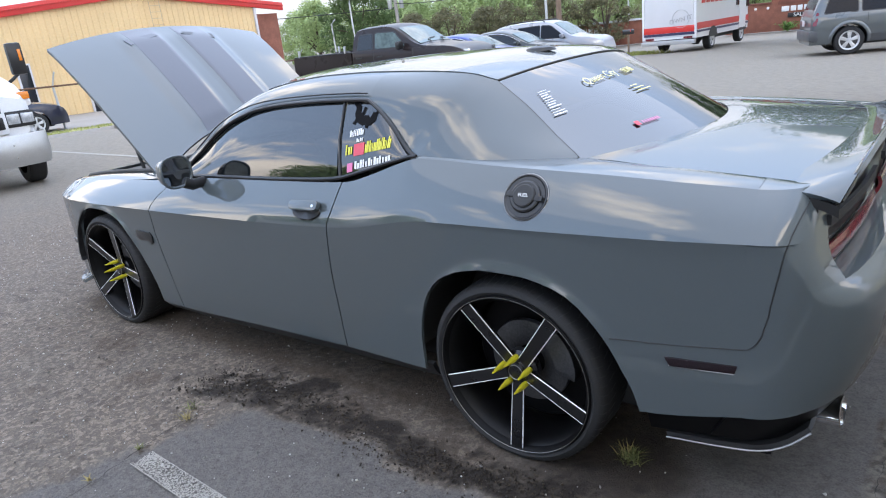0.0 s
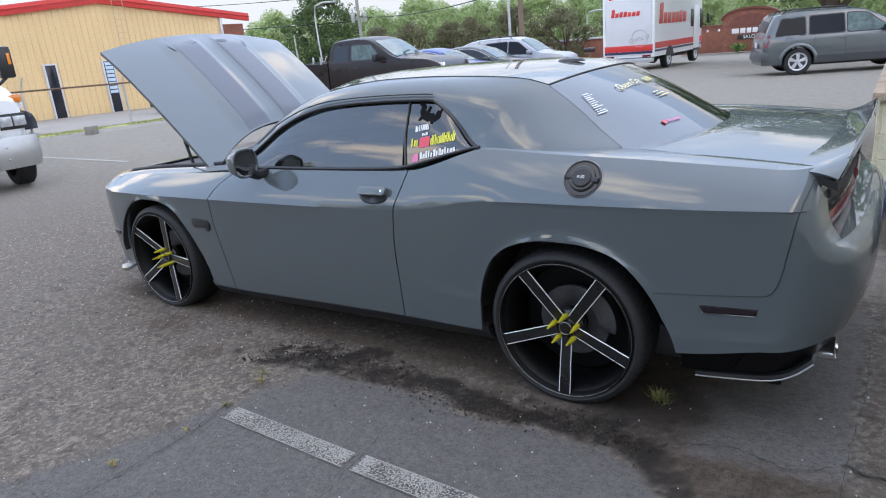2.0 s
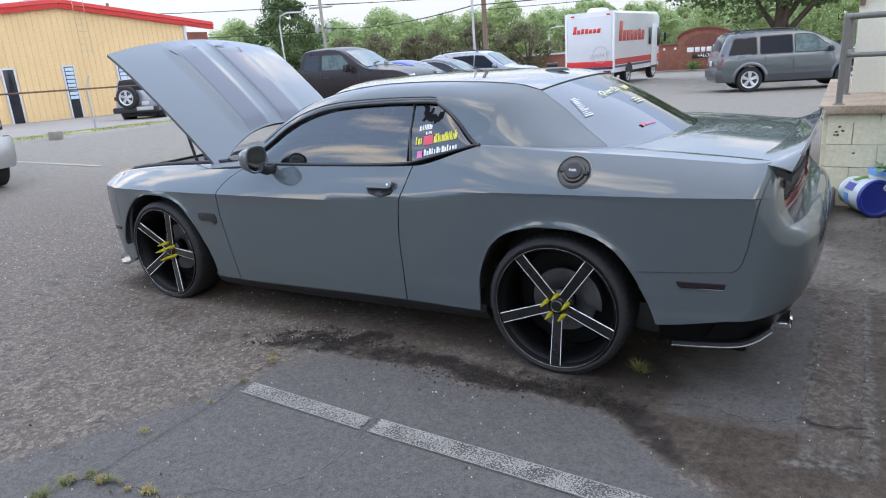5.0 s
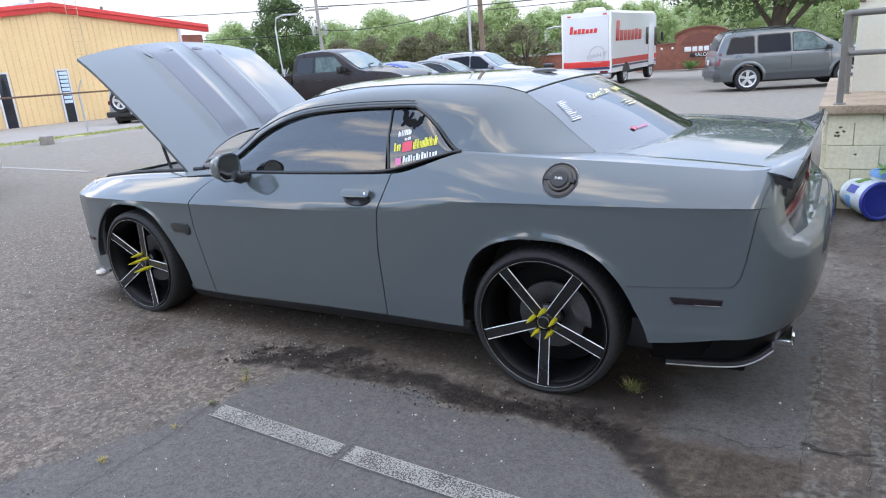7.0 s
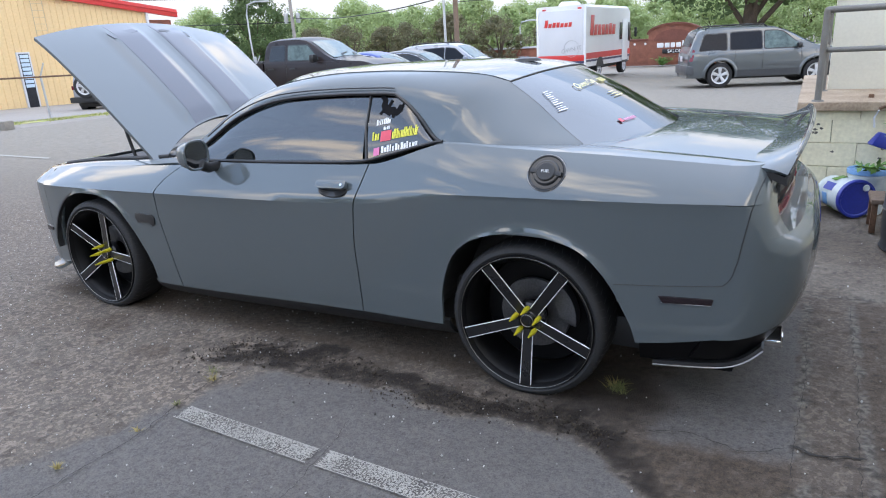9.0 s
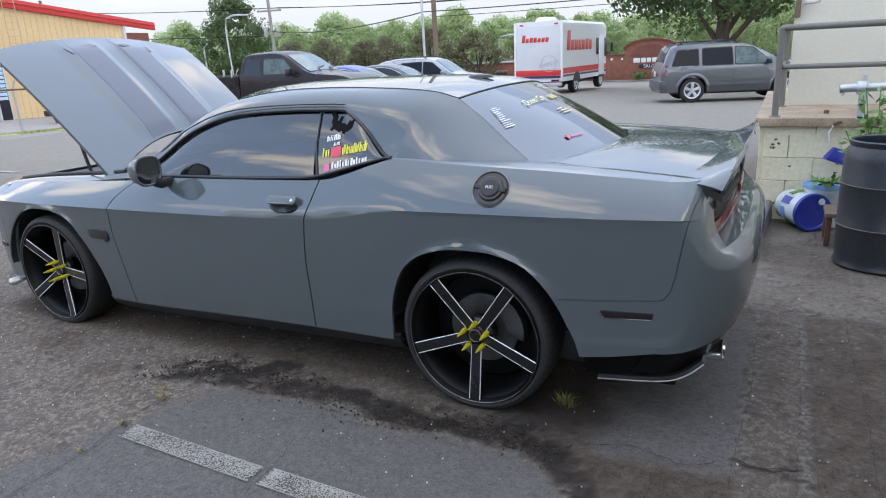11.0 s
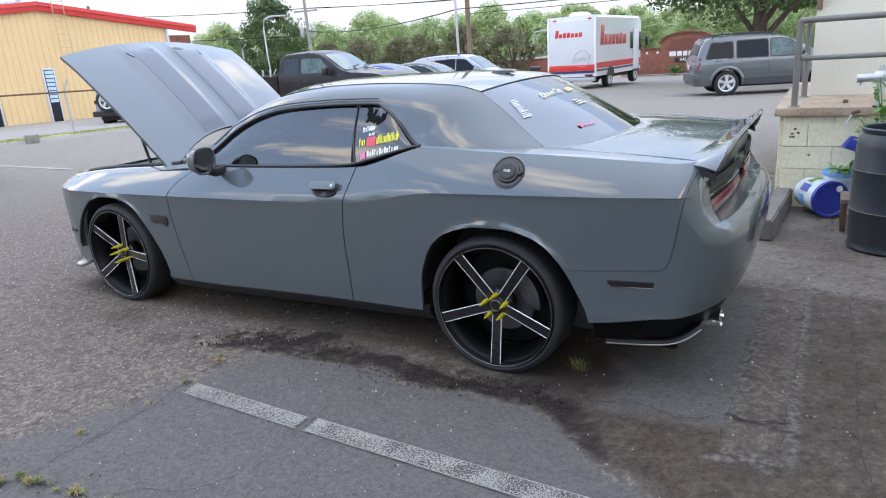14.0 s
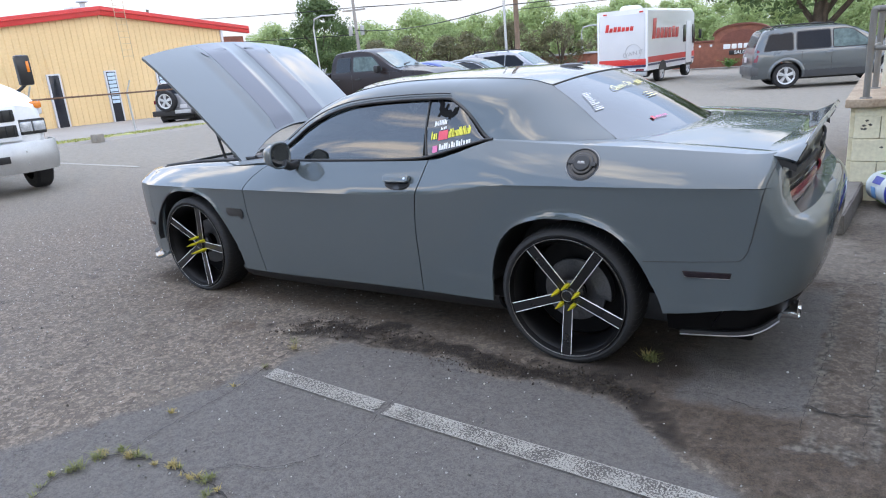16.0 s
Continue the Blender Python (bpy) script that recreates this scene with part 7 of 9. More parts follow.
def build_suv():
    o = pose(0.05, 18.59, ground_z(0.05, 18.6), 0, 0, 19.5) @ Matrix.Translation((0, 0.93, 0))
    v = thing("parked_suv", "dark grey seven-seat family SUV with silver five-spoke wheels", "car", o)
    top = curve((-0.93, 0.62), (-0.92, 0.95), (-0.86, 1.12), (-0.78, 1.36), (-0.68, 1.60), (-0.58, 1.685), (-0.3, 1.72), (0.5, 1.74), (1.2, 1.725), (1.58, 1.68), (1.76, 1.61), (2.70, 1.14), (2.82, 1.115), (3.2, 1.07), (3.55, 0.98), (3.72, 0.80), (3.78, 0.62))
    belt = curve((-0.93, 1.06), (0.5, 1.055), (2.3, 1.04), (3.78, 1.0))
    width = curve((-0.93, 0.80), (-0.86, 0.90), (-0.6, 0.955), (0.0, 0.975), (2.2, 0.975), (3.1, 0.95), (3.5, 0.87), (3.78, 0.66))
    flank = car_shell(v, "suvgrey", top, belt, 0.30, width, ((0.0, 0.37, 0.425), (2.70, 0.37, 0.425)), -0.93, 3.78, 0.26)
    road_wheels(v, (0.0, 2.70), 0.365, 0.955, "rimsilver", 0.24)
    glazing(v, flank, [[(-0.62, 1.10), (0.16, 1.10), (0.14, 1.565), (-0.46, 1.55)], [(0.27, 1.10), (1.15, 1.10), (1.12, 1.585), (0.27, 1.575)], [(1.23, 1.10), (2.30, 1.10), (1.72, 1.54), (1.56, 1.58), (1.22, 1.585)]], "suvglass")
    top_pane("windscreen", top, flank, 1.80, 2.66, "screenfar", v)
    top_pane("rear_window", top, flank, -0.66, -0.84, "suvglass", v, 0.035, 0.8)
    for sg in (-1, 1):
        for x in (-0.10, 1.03):
            flank_pane("door_handle", [(x, 0.945), (x + 0.17, 0.945), (x + 0.17, 0.985), (x, 0.985)], flank, sg, "suvgrey", v, 0.03, 0.015)
        flank_pane("side_cladding", [(0.47, 0.63), (1.16, 0.63), (1.16, 0.70), (0.47, 0.70)], flank, sg, "suvgrey", v, 0.022, 0.02)
        flank_pane("side_cladding", [(1.20, 0.63), (2.24, 0.63), (2.24, 0.70), (1.20, 0.70)], flank, sg, "suvgrey", v, 0.022, 0.02)
        flank_pane("lower_cladding", [(0.46, 0.31), (2.26, 0.31), (2.27, 0.50), (0.45, 0.50)], flank, sg, "suvdark", v, 0.016, 0.02)
        for x, lo in ((0.40, 0.80), (1.18, 0.52), (2.24, 0.72)):
            tube("door_shut_line", [(x, sg * (flank(x, z) + 0.001), z) for z in lin(lo, 1.04, 6)], 0.005, "trim", v, 5)
        for xa in (0.0, 2.70):
            surf("arch_flare", lambda q, t: (xa + (0.425 + 0.085 * t) * math.cos(q), sg * (flank(xa + (0.425 + 0.085 * t) * math.cos(q), 0.37 + (0.425 + 0.085 * t) * math.sin(q)) + 0.022 * math.sin(math.pi * (0.25 + 0.75 * t))), 0.37 + (0.425 + 0.085 * t) * math.sin(q)), lin(-0.1, math.pi + 0.1, 24), lin(0, 1, 5), "suvgrey", v, 0.02, (xa, 0, 0.4))
        flank_pane("tail_light", [(-0.90, 0.80), (-0.80, 0.80), (-0.74, 1.12), (-0.80, 1.16)], flank, sg, "redlens", v, 0.014, 0.03)
        box("door_mirror", (0.13, 0.21, 0.15), (2.14, sg * 1.05, 1.14), "trim", v, 0.045)
        tube("roof_rail_bar", [(1.3, sg * 0.70, 1.70), (1.2, sg * 0.70, 1.775), (0.4, sg * 0.71, 1.80), (-0.3, sg * 0.71, 1.785), (-0.45, sg * 0.70, 1.71)], 0.018, "trim", v, 8)
    for x in (0.9, 0.0):
        tube("roof_cross_bar", [(x, -0.70, 1.79), (x, 0.0, 1.82), (x, 0.70, 1.79)], 0.016, "trim", v, 8)
    box("rear_bumper", (0.28, 1.86, 0.30), (-0.84, 0, 0.53), "suvdark", v, 0.07)
    box("number_plate", (0.01, 0.32, 0.16), (-0.965, 0, 0.86), "whitetrim", v, 0.004)
    return v


def build_pickup():
    o = pose(-10.9, 11.7, ground_z(-11, 11.5), 0, 0, 8)
    v = thing("parked_pickup", "dark brown crew-cab pickup truck with open bed", "truck", o)
    top = curve((0.0, 1.36), (0.04, 1.72), (0.14, 1.88), (0.35, 1.92), (0.95, 1.935), (1.25, 1.90), (1.42, 1.83), (2.18, 1.37), (2.35, 1.33), (3.0, 1.27), (3.35, 1.16), (3.55, 0.95), (3.62, 0.7))
    belt = curve((0.0, 1.33), (2.2, 1.30), (3.62, 1.24))
    width = curve((0.0, 0.985), (2.2, 0.985), (3.1, 0.95), (3.45, 0.88), (3.62, 0.74))
    flank = car_shell(v, "pickup", top, belt, 0.46, width, ((2.75, 0.42, 0.47),), 0.0, 3.62, 0.24, name="cab_body")
    road_wheels(v, (-1.15, 2.75), 0.40, 0.97, "galv", 0.26)
    glazing(v, flank, [[(0.16, 1.37), (0.66, 1.37), (0.66, 1.75), (0.24, 1.74)], [(0.76, 1.37), (1.72, 1.37), (1.36, 1.74), (0.76, 1.76)]], "carglass")
    top_pane("windscreen", top, flank, 1.45, 2.14, "screenfar", v)
    for k in (-0.35, 0.3):
        tube("wiper", [(2.20, k, 1.41), (2.05, k + 0.1, 1.49), (1.98, k + 0.55, 1.52)], 0.012, "trim", v, 6)
    for sg in (-1, 1):
        loft("bed_side", [[(x, sg * 0.985, 0.55), (x, sg * 0.995, 1.0), (x, sg * 0.98, 1.32), (x, sg * 0.90, 1.32), (x, sg * 0.90, 0.55)] for x in (-2.1, -1.0, -0.03)], "pickup", v)
        tube("bed_rail", [(-2.08, sg * 0.94, 1.335), (-0.05, sg * 0.94, 1.335)], 0.022, "trim", v, 8)
        for x in (-1.9, -0.25):
            box("stake_post", (0.05, 0.05, 0.20), (x, sg * 0.94, 1.42), "galv", v, 0.006)
        box("door_mirror", (0.14, 0.24, 0.21), (1.66, sg * 1.12, 1.40), "trim", v, 0.06)
        for x in (0.71, 0.03, 1.95):
            tube("door_shut_line", [(x, sg * (flank(x, z) + 0.001), z) for z in lin(0.5, 1.30, 6)], 0.006, "trim", v, 5)
        for x in (0.14, 0.82):
            flank_pane("door_handle", [(x, 1.14), (x + 0.18, 1.14), (x + 0.18, 1.18), (x, 1.18)], flank, sg, "trim", v, 0.03, 0.015)
        flank_pane("fender_badge", [(2.25, 0.98), (2.55, 0.98), (2.55, 1.02), (2.25, 1.02)], flank, sg, "whitetrim", v, 0.008, 0.01)
        surf("head_lamp", lambda x, t: (x, sg * (flank(x, 1.05 + 0.14 * t) + 0.004), 1.02 + 0.13 * t), lin(3.30, 3.52, 6), lin(0, 1, 3), "lampglass", v, 0.01, (3.0, 0, 1.0))
    box("bed_floor", (2.05, 1.8, 0.08), (-1.06, 0, 0.62), "plastic", v, 0.01)
    box("tailgate", (0.06, 1.8, 0.75), (-2.11, 0, 0.96), "pickup", v, 0.02)
    box("bed_front_wall", (0.06, 1.84, 0.76), (-0.06, 0, 0.95), "pickup", v, 0.02)
    return v


def saloon(label, paint, m):
    """A four-door saloon, nose along x."""
    v = thing("parked_sedan", label, "car", m)
    top = curve((-2.30, 0.55), (-2.26, 0.86), (-2.10, 0.98), (-1.55, 1.02), (-1.40, 1.05), (-0.85, 1.33), (-0.5, 1.41), (0.0, 1.43), (0.35, 1.38), (0.55, 1.31), (1.25, 0.97), (1.45, 0.93), (1.95, 0.83), (2.25, 0.68), (2.32, 0.5))
    belt = curve((-2.3, 0.97), (0.0, 0.93), (1.3, 0.90), (2.32, 0.85))
    width = curve((-2.30, 0.70), (-2.15, 0.83), (-1.4, 0.89), (0.6, 0.90), (1.6, 0.86), (2.1, 0.74), (2.32, 0.52))
    flank = car_shell(v, paint, top, belt, 0.24, width, ((-1.38, 0.33, 0.375), (1.38, 0.33, 0.375)), -2.30, 2.32, 0.42)
    road_wheels(v, (-1.38, 1.38), 0.325, 0.87, "rimsilver")
    glazing(v, flank, [[(-1.12, 0.98), (-0.34, 0.97), (-0.34, 1.31), (-0.66, 1.30)], [(-0.26, 0.97), (0.98, 0.95), (0.42, 1.28), (-0.26, 1.31)]], "carglass", "trim", "carglass")
    top_pane("windscreen", top, flank, 0.56, 1.20, "screenfar", v)
    top_pane("rear_window", top, flank, -0.86, -1.38, "carglass", v)
    for sg in (-1, 1):
        box("door_mirror", (0.12, 0.18, 0.12), (0.84, sg * 0.98, 1.0), paint, v, 0.04)
        tube("window_moulding", [(x, sg * (flank(x, top(x) - 0.075) + 0.012), top(x) - 0.075) for x in lin(-0.95, 0.9, 14)], 0.008, "chrome", v, 6)
    return v


def build_row():
    for label, paint, x, y in (("dark blue four-door sedan parked in the row", "blue", -10.0, 14.9), ("grey-green four-door sedan parked in the row", "greengrey", -10.1, 17.5)):
        saloon(label, paint, pose(x, y, ground_z(x, y), 0, 0, 8))
    saloon("dark navy four-door sedan behind the fence", "navypaint", pose(-20.35, 4.5, ground_z(-20, 5) + 0.02, 0, 0, 76))
    x, y = -9.9, 20.4
    v = thing("parked_suv", "silver-white crossover SUV with black roof rails", "car", pose(x, y, ground_z(x, y), 0, 0, 6))
    top = curve((-2.30, 0.60), (-2.27, 0.98), (-2.18, 1.18), (-2.0, 1.45), (-1.85, 1.58), (-1.5, 1.65), (-0.6, 1.69), (0.1, 1.67), (0.42, 1.59), (1.18, 1.12), (1.35, 1.07), (1.85, 1.00), (2.15, 0.88), (2.32, 0.60))
    belt = curve((-2.3, 1.12), (-0.5, 1.06), (1.2, 1.02), (2.32, 0.96))
    width = curve((-2.30, 0.78), (-2.1, 0.89), (-1.4, 0.94), (0.8, 0.945), (1.6, 0.91), (2.1, 0.80), (2.32, 0.58))
    flank = car_shell(v, "silver", top, belt, 0.28, width, ((-1.38, 0.37, 0.42), (1.38, 0.37, 0.42)), -2.30, 2.32, 0.32)
    road_wheels(v, (-1.38, 1.38), 0.36, 0.92, "rimsilver")
    glazing(v, flank, [[(-1.80, 1.22), (-1.02, 1.13), (-1.02, 1.50), (-1.48, 1.46)], [(-0.94, 1.12), (-0.08, 1.10), (-0.08, 1.54), (-0.94, 1.51)], [(0.0, 1.10), (0.95, 1.08), (0.34, 1.50), (0.0, 1.54)]], "suvglass", "trim", "suvglass")
    top_pane("windscreen", top, flank, 0.44, 1.14, "screenfar", v)
    top_pane("rear_window", top, flank, -1.90, -2.16, "suvglass", v, 0.035, 0.8)
    for sg in (-1, 1):
        box("door_mirror", (0.14, 0.21, 0.14), (0.86, sg * 1.02, 1.14), "silver", v, 0.05)
        tube("roof_rail_bar", [(0.1, sg * 0.68, 1.66), (0.0, sg * 0.68, 1.735), (-1.3, sg * 0.68, 1.735), (-1.45, sg * 0.67, 1.66)], 0.02, "trim", v, 8)
        surf("head_lamp", lambda xx, t: (xx, sg * (flank(xx, 0.78 + 0.08 * t) + 0.004), 0.78 + 0.09 * t), lin(1.95, 2.22, 6), lin(0, 1, 3), "lampglass", v, 0.01, (1.8, 0, 0.8))
        for xx in (-0.75, 0.2):
            flank_pane("door_handle", [(xx, 0.98), (xx + 0.17, 0.98), (xx + 0.17, 1.01), (xx, 1.01)], flank, sg, "silver", v, 0.025, 0.012)


M["navypaint"] = node_mat("dark_navy_paint", (0.012, 0.015, 0.035), 0.3, 0.2, 0.8, 0.04, 2, 60)


def build_van():
    """A step van seen from behind: box body, roll door, stripes."""
    o = pose(-6.74, 27.54, ground_z(-7, 29), 0, 0, 86.7) @ Matrix.Scale(1.11, 4)
    v = thing("step_van", "white box step van with red and navy stripes and red lettering", "van", o)
    L, W, H0, H1 = 6.3, 2.2, 0.55, 3.02

    def sec(x, top, inset=0.0):
        y0, y1 = 0.0 + inset, W - inset
        return [(x, y0, H0), (x, y0, top - 0.10), (x, y0 + 0.09, top), (x, y1 - 0.09, top), (x, y1, top - 0.10), (x, y1, H0)]

    loft("body", [sec(0, H1), (sec(L - 0.5, H1)), sec(L - 0.1, H1 - 0.12, 0.04)], "vanwhite", v)
    loft("snout", [[(L - 0.12, 0.12, 0.6), (L - 0.12, 0.12, 1.45), (L - 0.12, W - 0.12, 1.45), (L - 0.12, W - 0.12, 0.6)], [(L + 0.45, 0.2, 0.6), (L + 0.45, 0.2, 1.15), (L + 0.45, W - 0.2, 1.15), (L + 0.45, W - 0.2, 0.6)]], "vanwhite", v)
    # rear: frame, door panel, stripes, lamps, bumper
    for y in (0.05, W - 0.05):
        box("corner_post", (0.05, 0.09, H1 - H0 - 0.05), (-0.015, y, (H0 + H1) / 2), "vanwhite", v, 0.015)
    box("roll_door", (0.03, W - 0.26, 2.2), (-0.012, W / 2, 1.73), "vandoor", v, 0.006)
    box("red_stripe", (0.012, W - 0.12, 0.24), (-0.034, W / 2, 0.92), "vanred", v, 0.003)
    box("navy_stripe", (0.012, W - 0.12, 0.10), (-0.034, W / 2, 0.745), "navy", v, 0.003)
    box("rear_step", (0.22, W - 0.05, 0.16), (-0.08, W / 2, 0.44), "galv", v, 0.02)
    for y in (0.32, W - 0.32):
        box("tail_light", (0.04, 0.34, 0.075), (-0.05, y, 0.60), "redlens", v, 0.012)
        box("marker_lamp", (0.03, 0.16, 0.06), (-0.04, y - 0.04, H1 - 0.13), "vanred", v, 0.01)
    # lettering as plain shapes: slanted bars with a tall initial
    r = random.Random(8)

    def bars(y0, z0, w, h, n, at, side):
        step = w / n
        for k in range(n):
            hh = h * (1.55 if k == 0 else r.choice((0.82, 1.0, 0.9)))
            a, b = y0 + k * step, y0 + k * step + step * 0.78
            s = 0.16 * hh
            m = pose(0, -0.006, 0, 90, 0, 0) if side else pose(-0.028, 0, 0, 90, 0, -90)
            if not side:
                a, b = a - 2 * y0, b - 2 * y0
            lo, top = z0, z0 + hh
            prism("red_lettering_shape", [(a, lo), (b, lo), (b + s, top), (a + s, top)], 0.012, m, "vanred", v, 0.004)

    bars(1.84, 2.18, 1.25, 0.20, 7, 0, False)
    bars(0.45, 1.80, 3.4, 0.52, 7, 0, True)
    ring = [(0.33 * math.cos(q), 0.33 * math.sin(q)) for q in lin(0, 2 * math.pi * 31 / 32, 31)]
    tube("grey_roundel", [(-0.032, 0.62 + y, 1.30 + z) for y, z in ring], 0.012, "galv", v, 6, "", True)
    text_part("grey_lettering", "OWN IT", 0.24, pose(-0.034, 0.62, 1.26, 90, 0, -90) @ Matrix.Rotation(radians(10), 4, "Z"), "galvtext", v, "grey slanted lettering", 0.003)
    prism("side_red_stripe", [(0.03, 0.86), (L - 0.15, 0.86), (L - 0.15, 1.10), (0.03, 1.10)], 0.01, pose(0, -0.004, 0, 90, 0, 0), "vanred", v)
    prism("side_navy_stripe", [(0.03, 0.74), (L - 0.15, 0.74), (L - 0.15, 0.82), (0.03, 0.82)], 0.01, pose(0, -0.004, 0, 90, 0, 0), "navy", v)
    prism("cab_door", [(L - 1.45, 0.6), (L - 0.62, 0.6), (L - 0.62, 2.45), (L - 1.45, 2.45)], 0.02, pose(0, -0.012, 0, 90, 0, 0), "vanwhite", v, 0.006)
    prism("door_window", [(L - 1.85, 1.55), (L - 1.52, 1.55), (L - 1.52, 2.3), (L - 1.85, 2.3)], 0.02, pose(0, -0.014, 0, 90, 0, 0), "darkglass", v, 0.006)
    prism("cab_window", [(L - 0.55, 1.45), (L - 0.15, 1.45), (L - 0.18, 2.3), (L - 0.55, 2.3)], 0.02, pose(0, -0.014, 0, 90, 0, 0), "darkglass", v, 0.006)
    box("cab_mirror", (0.08, 0.12, 0.42), (L - 0.1, -0.25, 1.85), "trim", v, 0.03)
    lathe("roof_vent", [(0.0, 0.20), (0.33, 0.19), (0.42, 0.10), (0.45, 0.0)], "vanwhite", v, 20, pose(1.0, W / 2, H1 - 0.01) @ Matrix.Diagonal((1.6, 1, 1, 1)))
    for x in (1.75, 5.35):
        for y, sg in ((0.03, -1), (W - 0.03, 1)):
            far_wheel(v, x, y, 0.39, sg, "whitetrim", 0.26)
            # flat dark plate on the side stands in for the shaded wheel well
            prism("wheel_opening", [(x + 0.5 * math.cos(q), 0.39 + 0.5 * math.sin(q)) for q in lin(0.2, math.pi - 0.2, 14)], 0.012, pose(0, y + (-0.036 if sg < 0 else 0.046), 0, 90, 0, 0), "plastic", v)
    box("chassis", (5.8, 1.3, 0.25), (3.0, W / 2, 0.48), "plastic", v, 0.03)
    return v


M["vandoor"] = node_mat("pale_roll_door", (0.62, 0.63, 0.65), 0.4, 0, 0.2, 0.03, 1.5, 30)
M["galvtext"] = node_mat("grey_decal", (0.35, 0.36, 0.37), 0.5, var=0.04)


def build_white_truck():
    """The front of a medium-duty work truck."""
    o = pose(-8.92, 0.60, 0, 0, 0, -6) @ Matrix.Scale(0.88, 4)
    v = thing("work_truck", "white medium-duty work truck with steel bumper and black grille", "truck", o)
    rows = [(0.62, 0.86, 1.48, 0.92), (0.55, 0.82, 1.58, 1.0), (0.2, 0.80, 1.70, 1.03), (-0.6, 0.80, 1.86, 1.05), (-1.1, 0.70, 1.94, 1.06)]
    loft("hood", [body_section(*s, 0.10) for s in rows], "vanwhite", v)
    cabin(v, "vanwhite", (-0.95, -1.5, -2.6, -2.75), 1.80, 2.55, 1.03, 0.86, [-1.9])
    loft("cab_body", [body_section(x, 0.6, 1.84, 1.06) for x in (-1.1, -2.8)], "vanwhite", v)
    box("cargo_box", (3.6, 2.3, 2.2), (-4.8, 0, 1.9), "vanwhite", v, 0.03)
    box("grille_surround", (0.08, 1.20, 0.60), (0.63, 0, 1.22), "vanwhite", v, 0.03)
    for z in (1.36, 1.10):
        box("grille", (0.05, 1.10, 0.20), (0.665, 0, z), "trim", v, 0.02)
        for k in range(9):
            box("grille_bar", (0.02, 0.012, 0.18), (0.695, -0.5 + 0.125 * k, z), "plastic", v, 0.003)
    for sg in (-1, 1):
        box("headlamp_bezel", (0.10, 0.46, 0.26), (0.60, sg * 0.80, 1.14), "plastic", v, 0.03)
        for y in (0.70, 0.91):
            box("headlamp", (0.05, 0.19, 0.17), (0.655, sg * y, 1.145), "lampglass", v, 0.02)
        box("indicator", (0.24, 0.20, 0.13), (0.46, sg * 0.96, 1.50), "amber", v, 0.035)
        box("fender_top", (0.9, 0.24, 0.16), (0.05, sg * 0.97, 1.40), "vanwhite", v, 0.07)
        box("mirror_head", (0.14, 0.26, 0.56), (-0.72, sg * 1.36, 2.12), "trim", v, 0.05)
        box("mirror_indicator", (0.02, 0.05, 0.20), (-0.645, sg * 1.42, 2.18), "amber", v, 0.008)
        tube("mirror_arm", [(-0.95, sg * 1.05, 1.62), (-0.78, sg * 1.25, 1.78), (-0.74, sg * 1.34, 1.86)], 0.03, "trim", v, 10)
        far_wheel(v, 0.0, sg * 1.07, 0.42, sg, "galv", 0.28)
        far_wheel(v, -4.4, sg * 1.07, 0.42, sg, "galv", 0.5)
    surf("steel_bumper", lambda q, z: (0.30 + 0.56 * abs(math.cos(q)) ** 0.34 - 0.05 * abs(z - 0.64) ** 1.5 / 0.12, (1.16 - 0.25 * max(0, 0.5 - z)) * abs(math.sin(q)) ** 0.62 * (1 if q > 0 else -1), z), [math.pi / 2 - 0.004 * k * k for k in range(6)] + lin(math.pi / 2 - 0.15, 0.15 - math.pi / 2, 40) + [0.004 * k * k - math.pi / 2 for k in range(5, -1, -1)], [0.38, 0.40, 0.46, 0.54, 0.62, 0.70, 0.78, 0.85, 0.89, 0.90], "bumpersteel", v, 0.02, (0, 0, 0.7))
    box("bumper_slot", (0.03, 0.55, 0.12), (0.86, 0, 0.64), "trim", v, 0.02)
    for y in (-0.55, 0.55):
        for z in (0.54, 0.74):
            lathe("bumper_bolt", [(0.0, 0.012), (0.012, 0.010), (0.016, 0.0)], "chrome", v, 12, pose(0.855, y, z, 0, 90, 0))
    box("chassis", (6.5, 0.9, 0.25), (-2.8, 0, 0.6), "plastic", v, 0.03)
    return v


M["bumpersteel"] = node_mat("brushed_steel_bumper", (0.50, 0.50, 0.49), 0.4, 0.7, 0, 0.08, 4, 60)


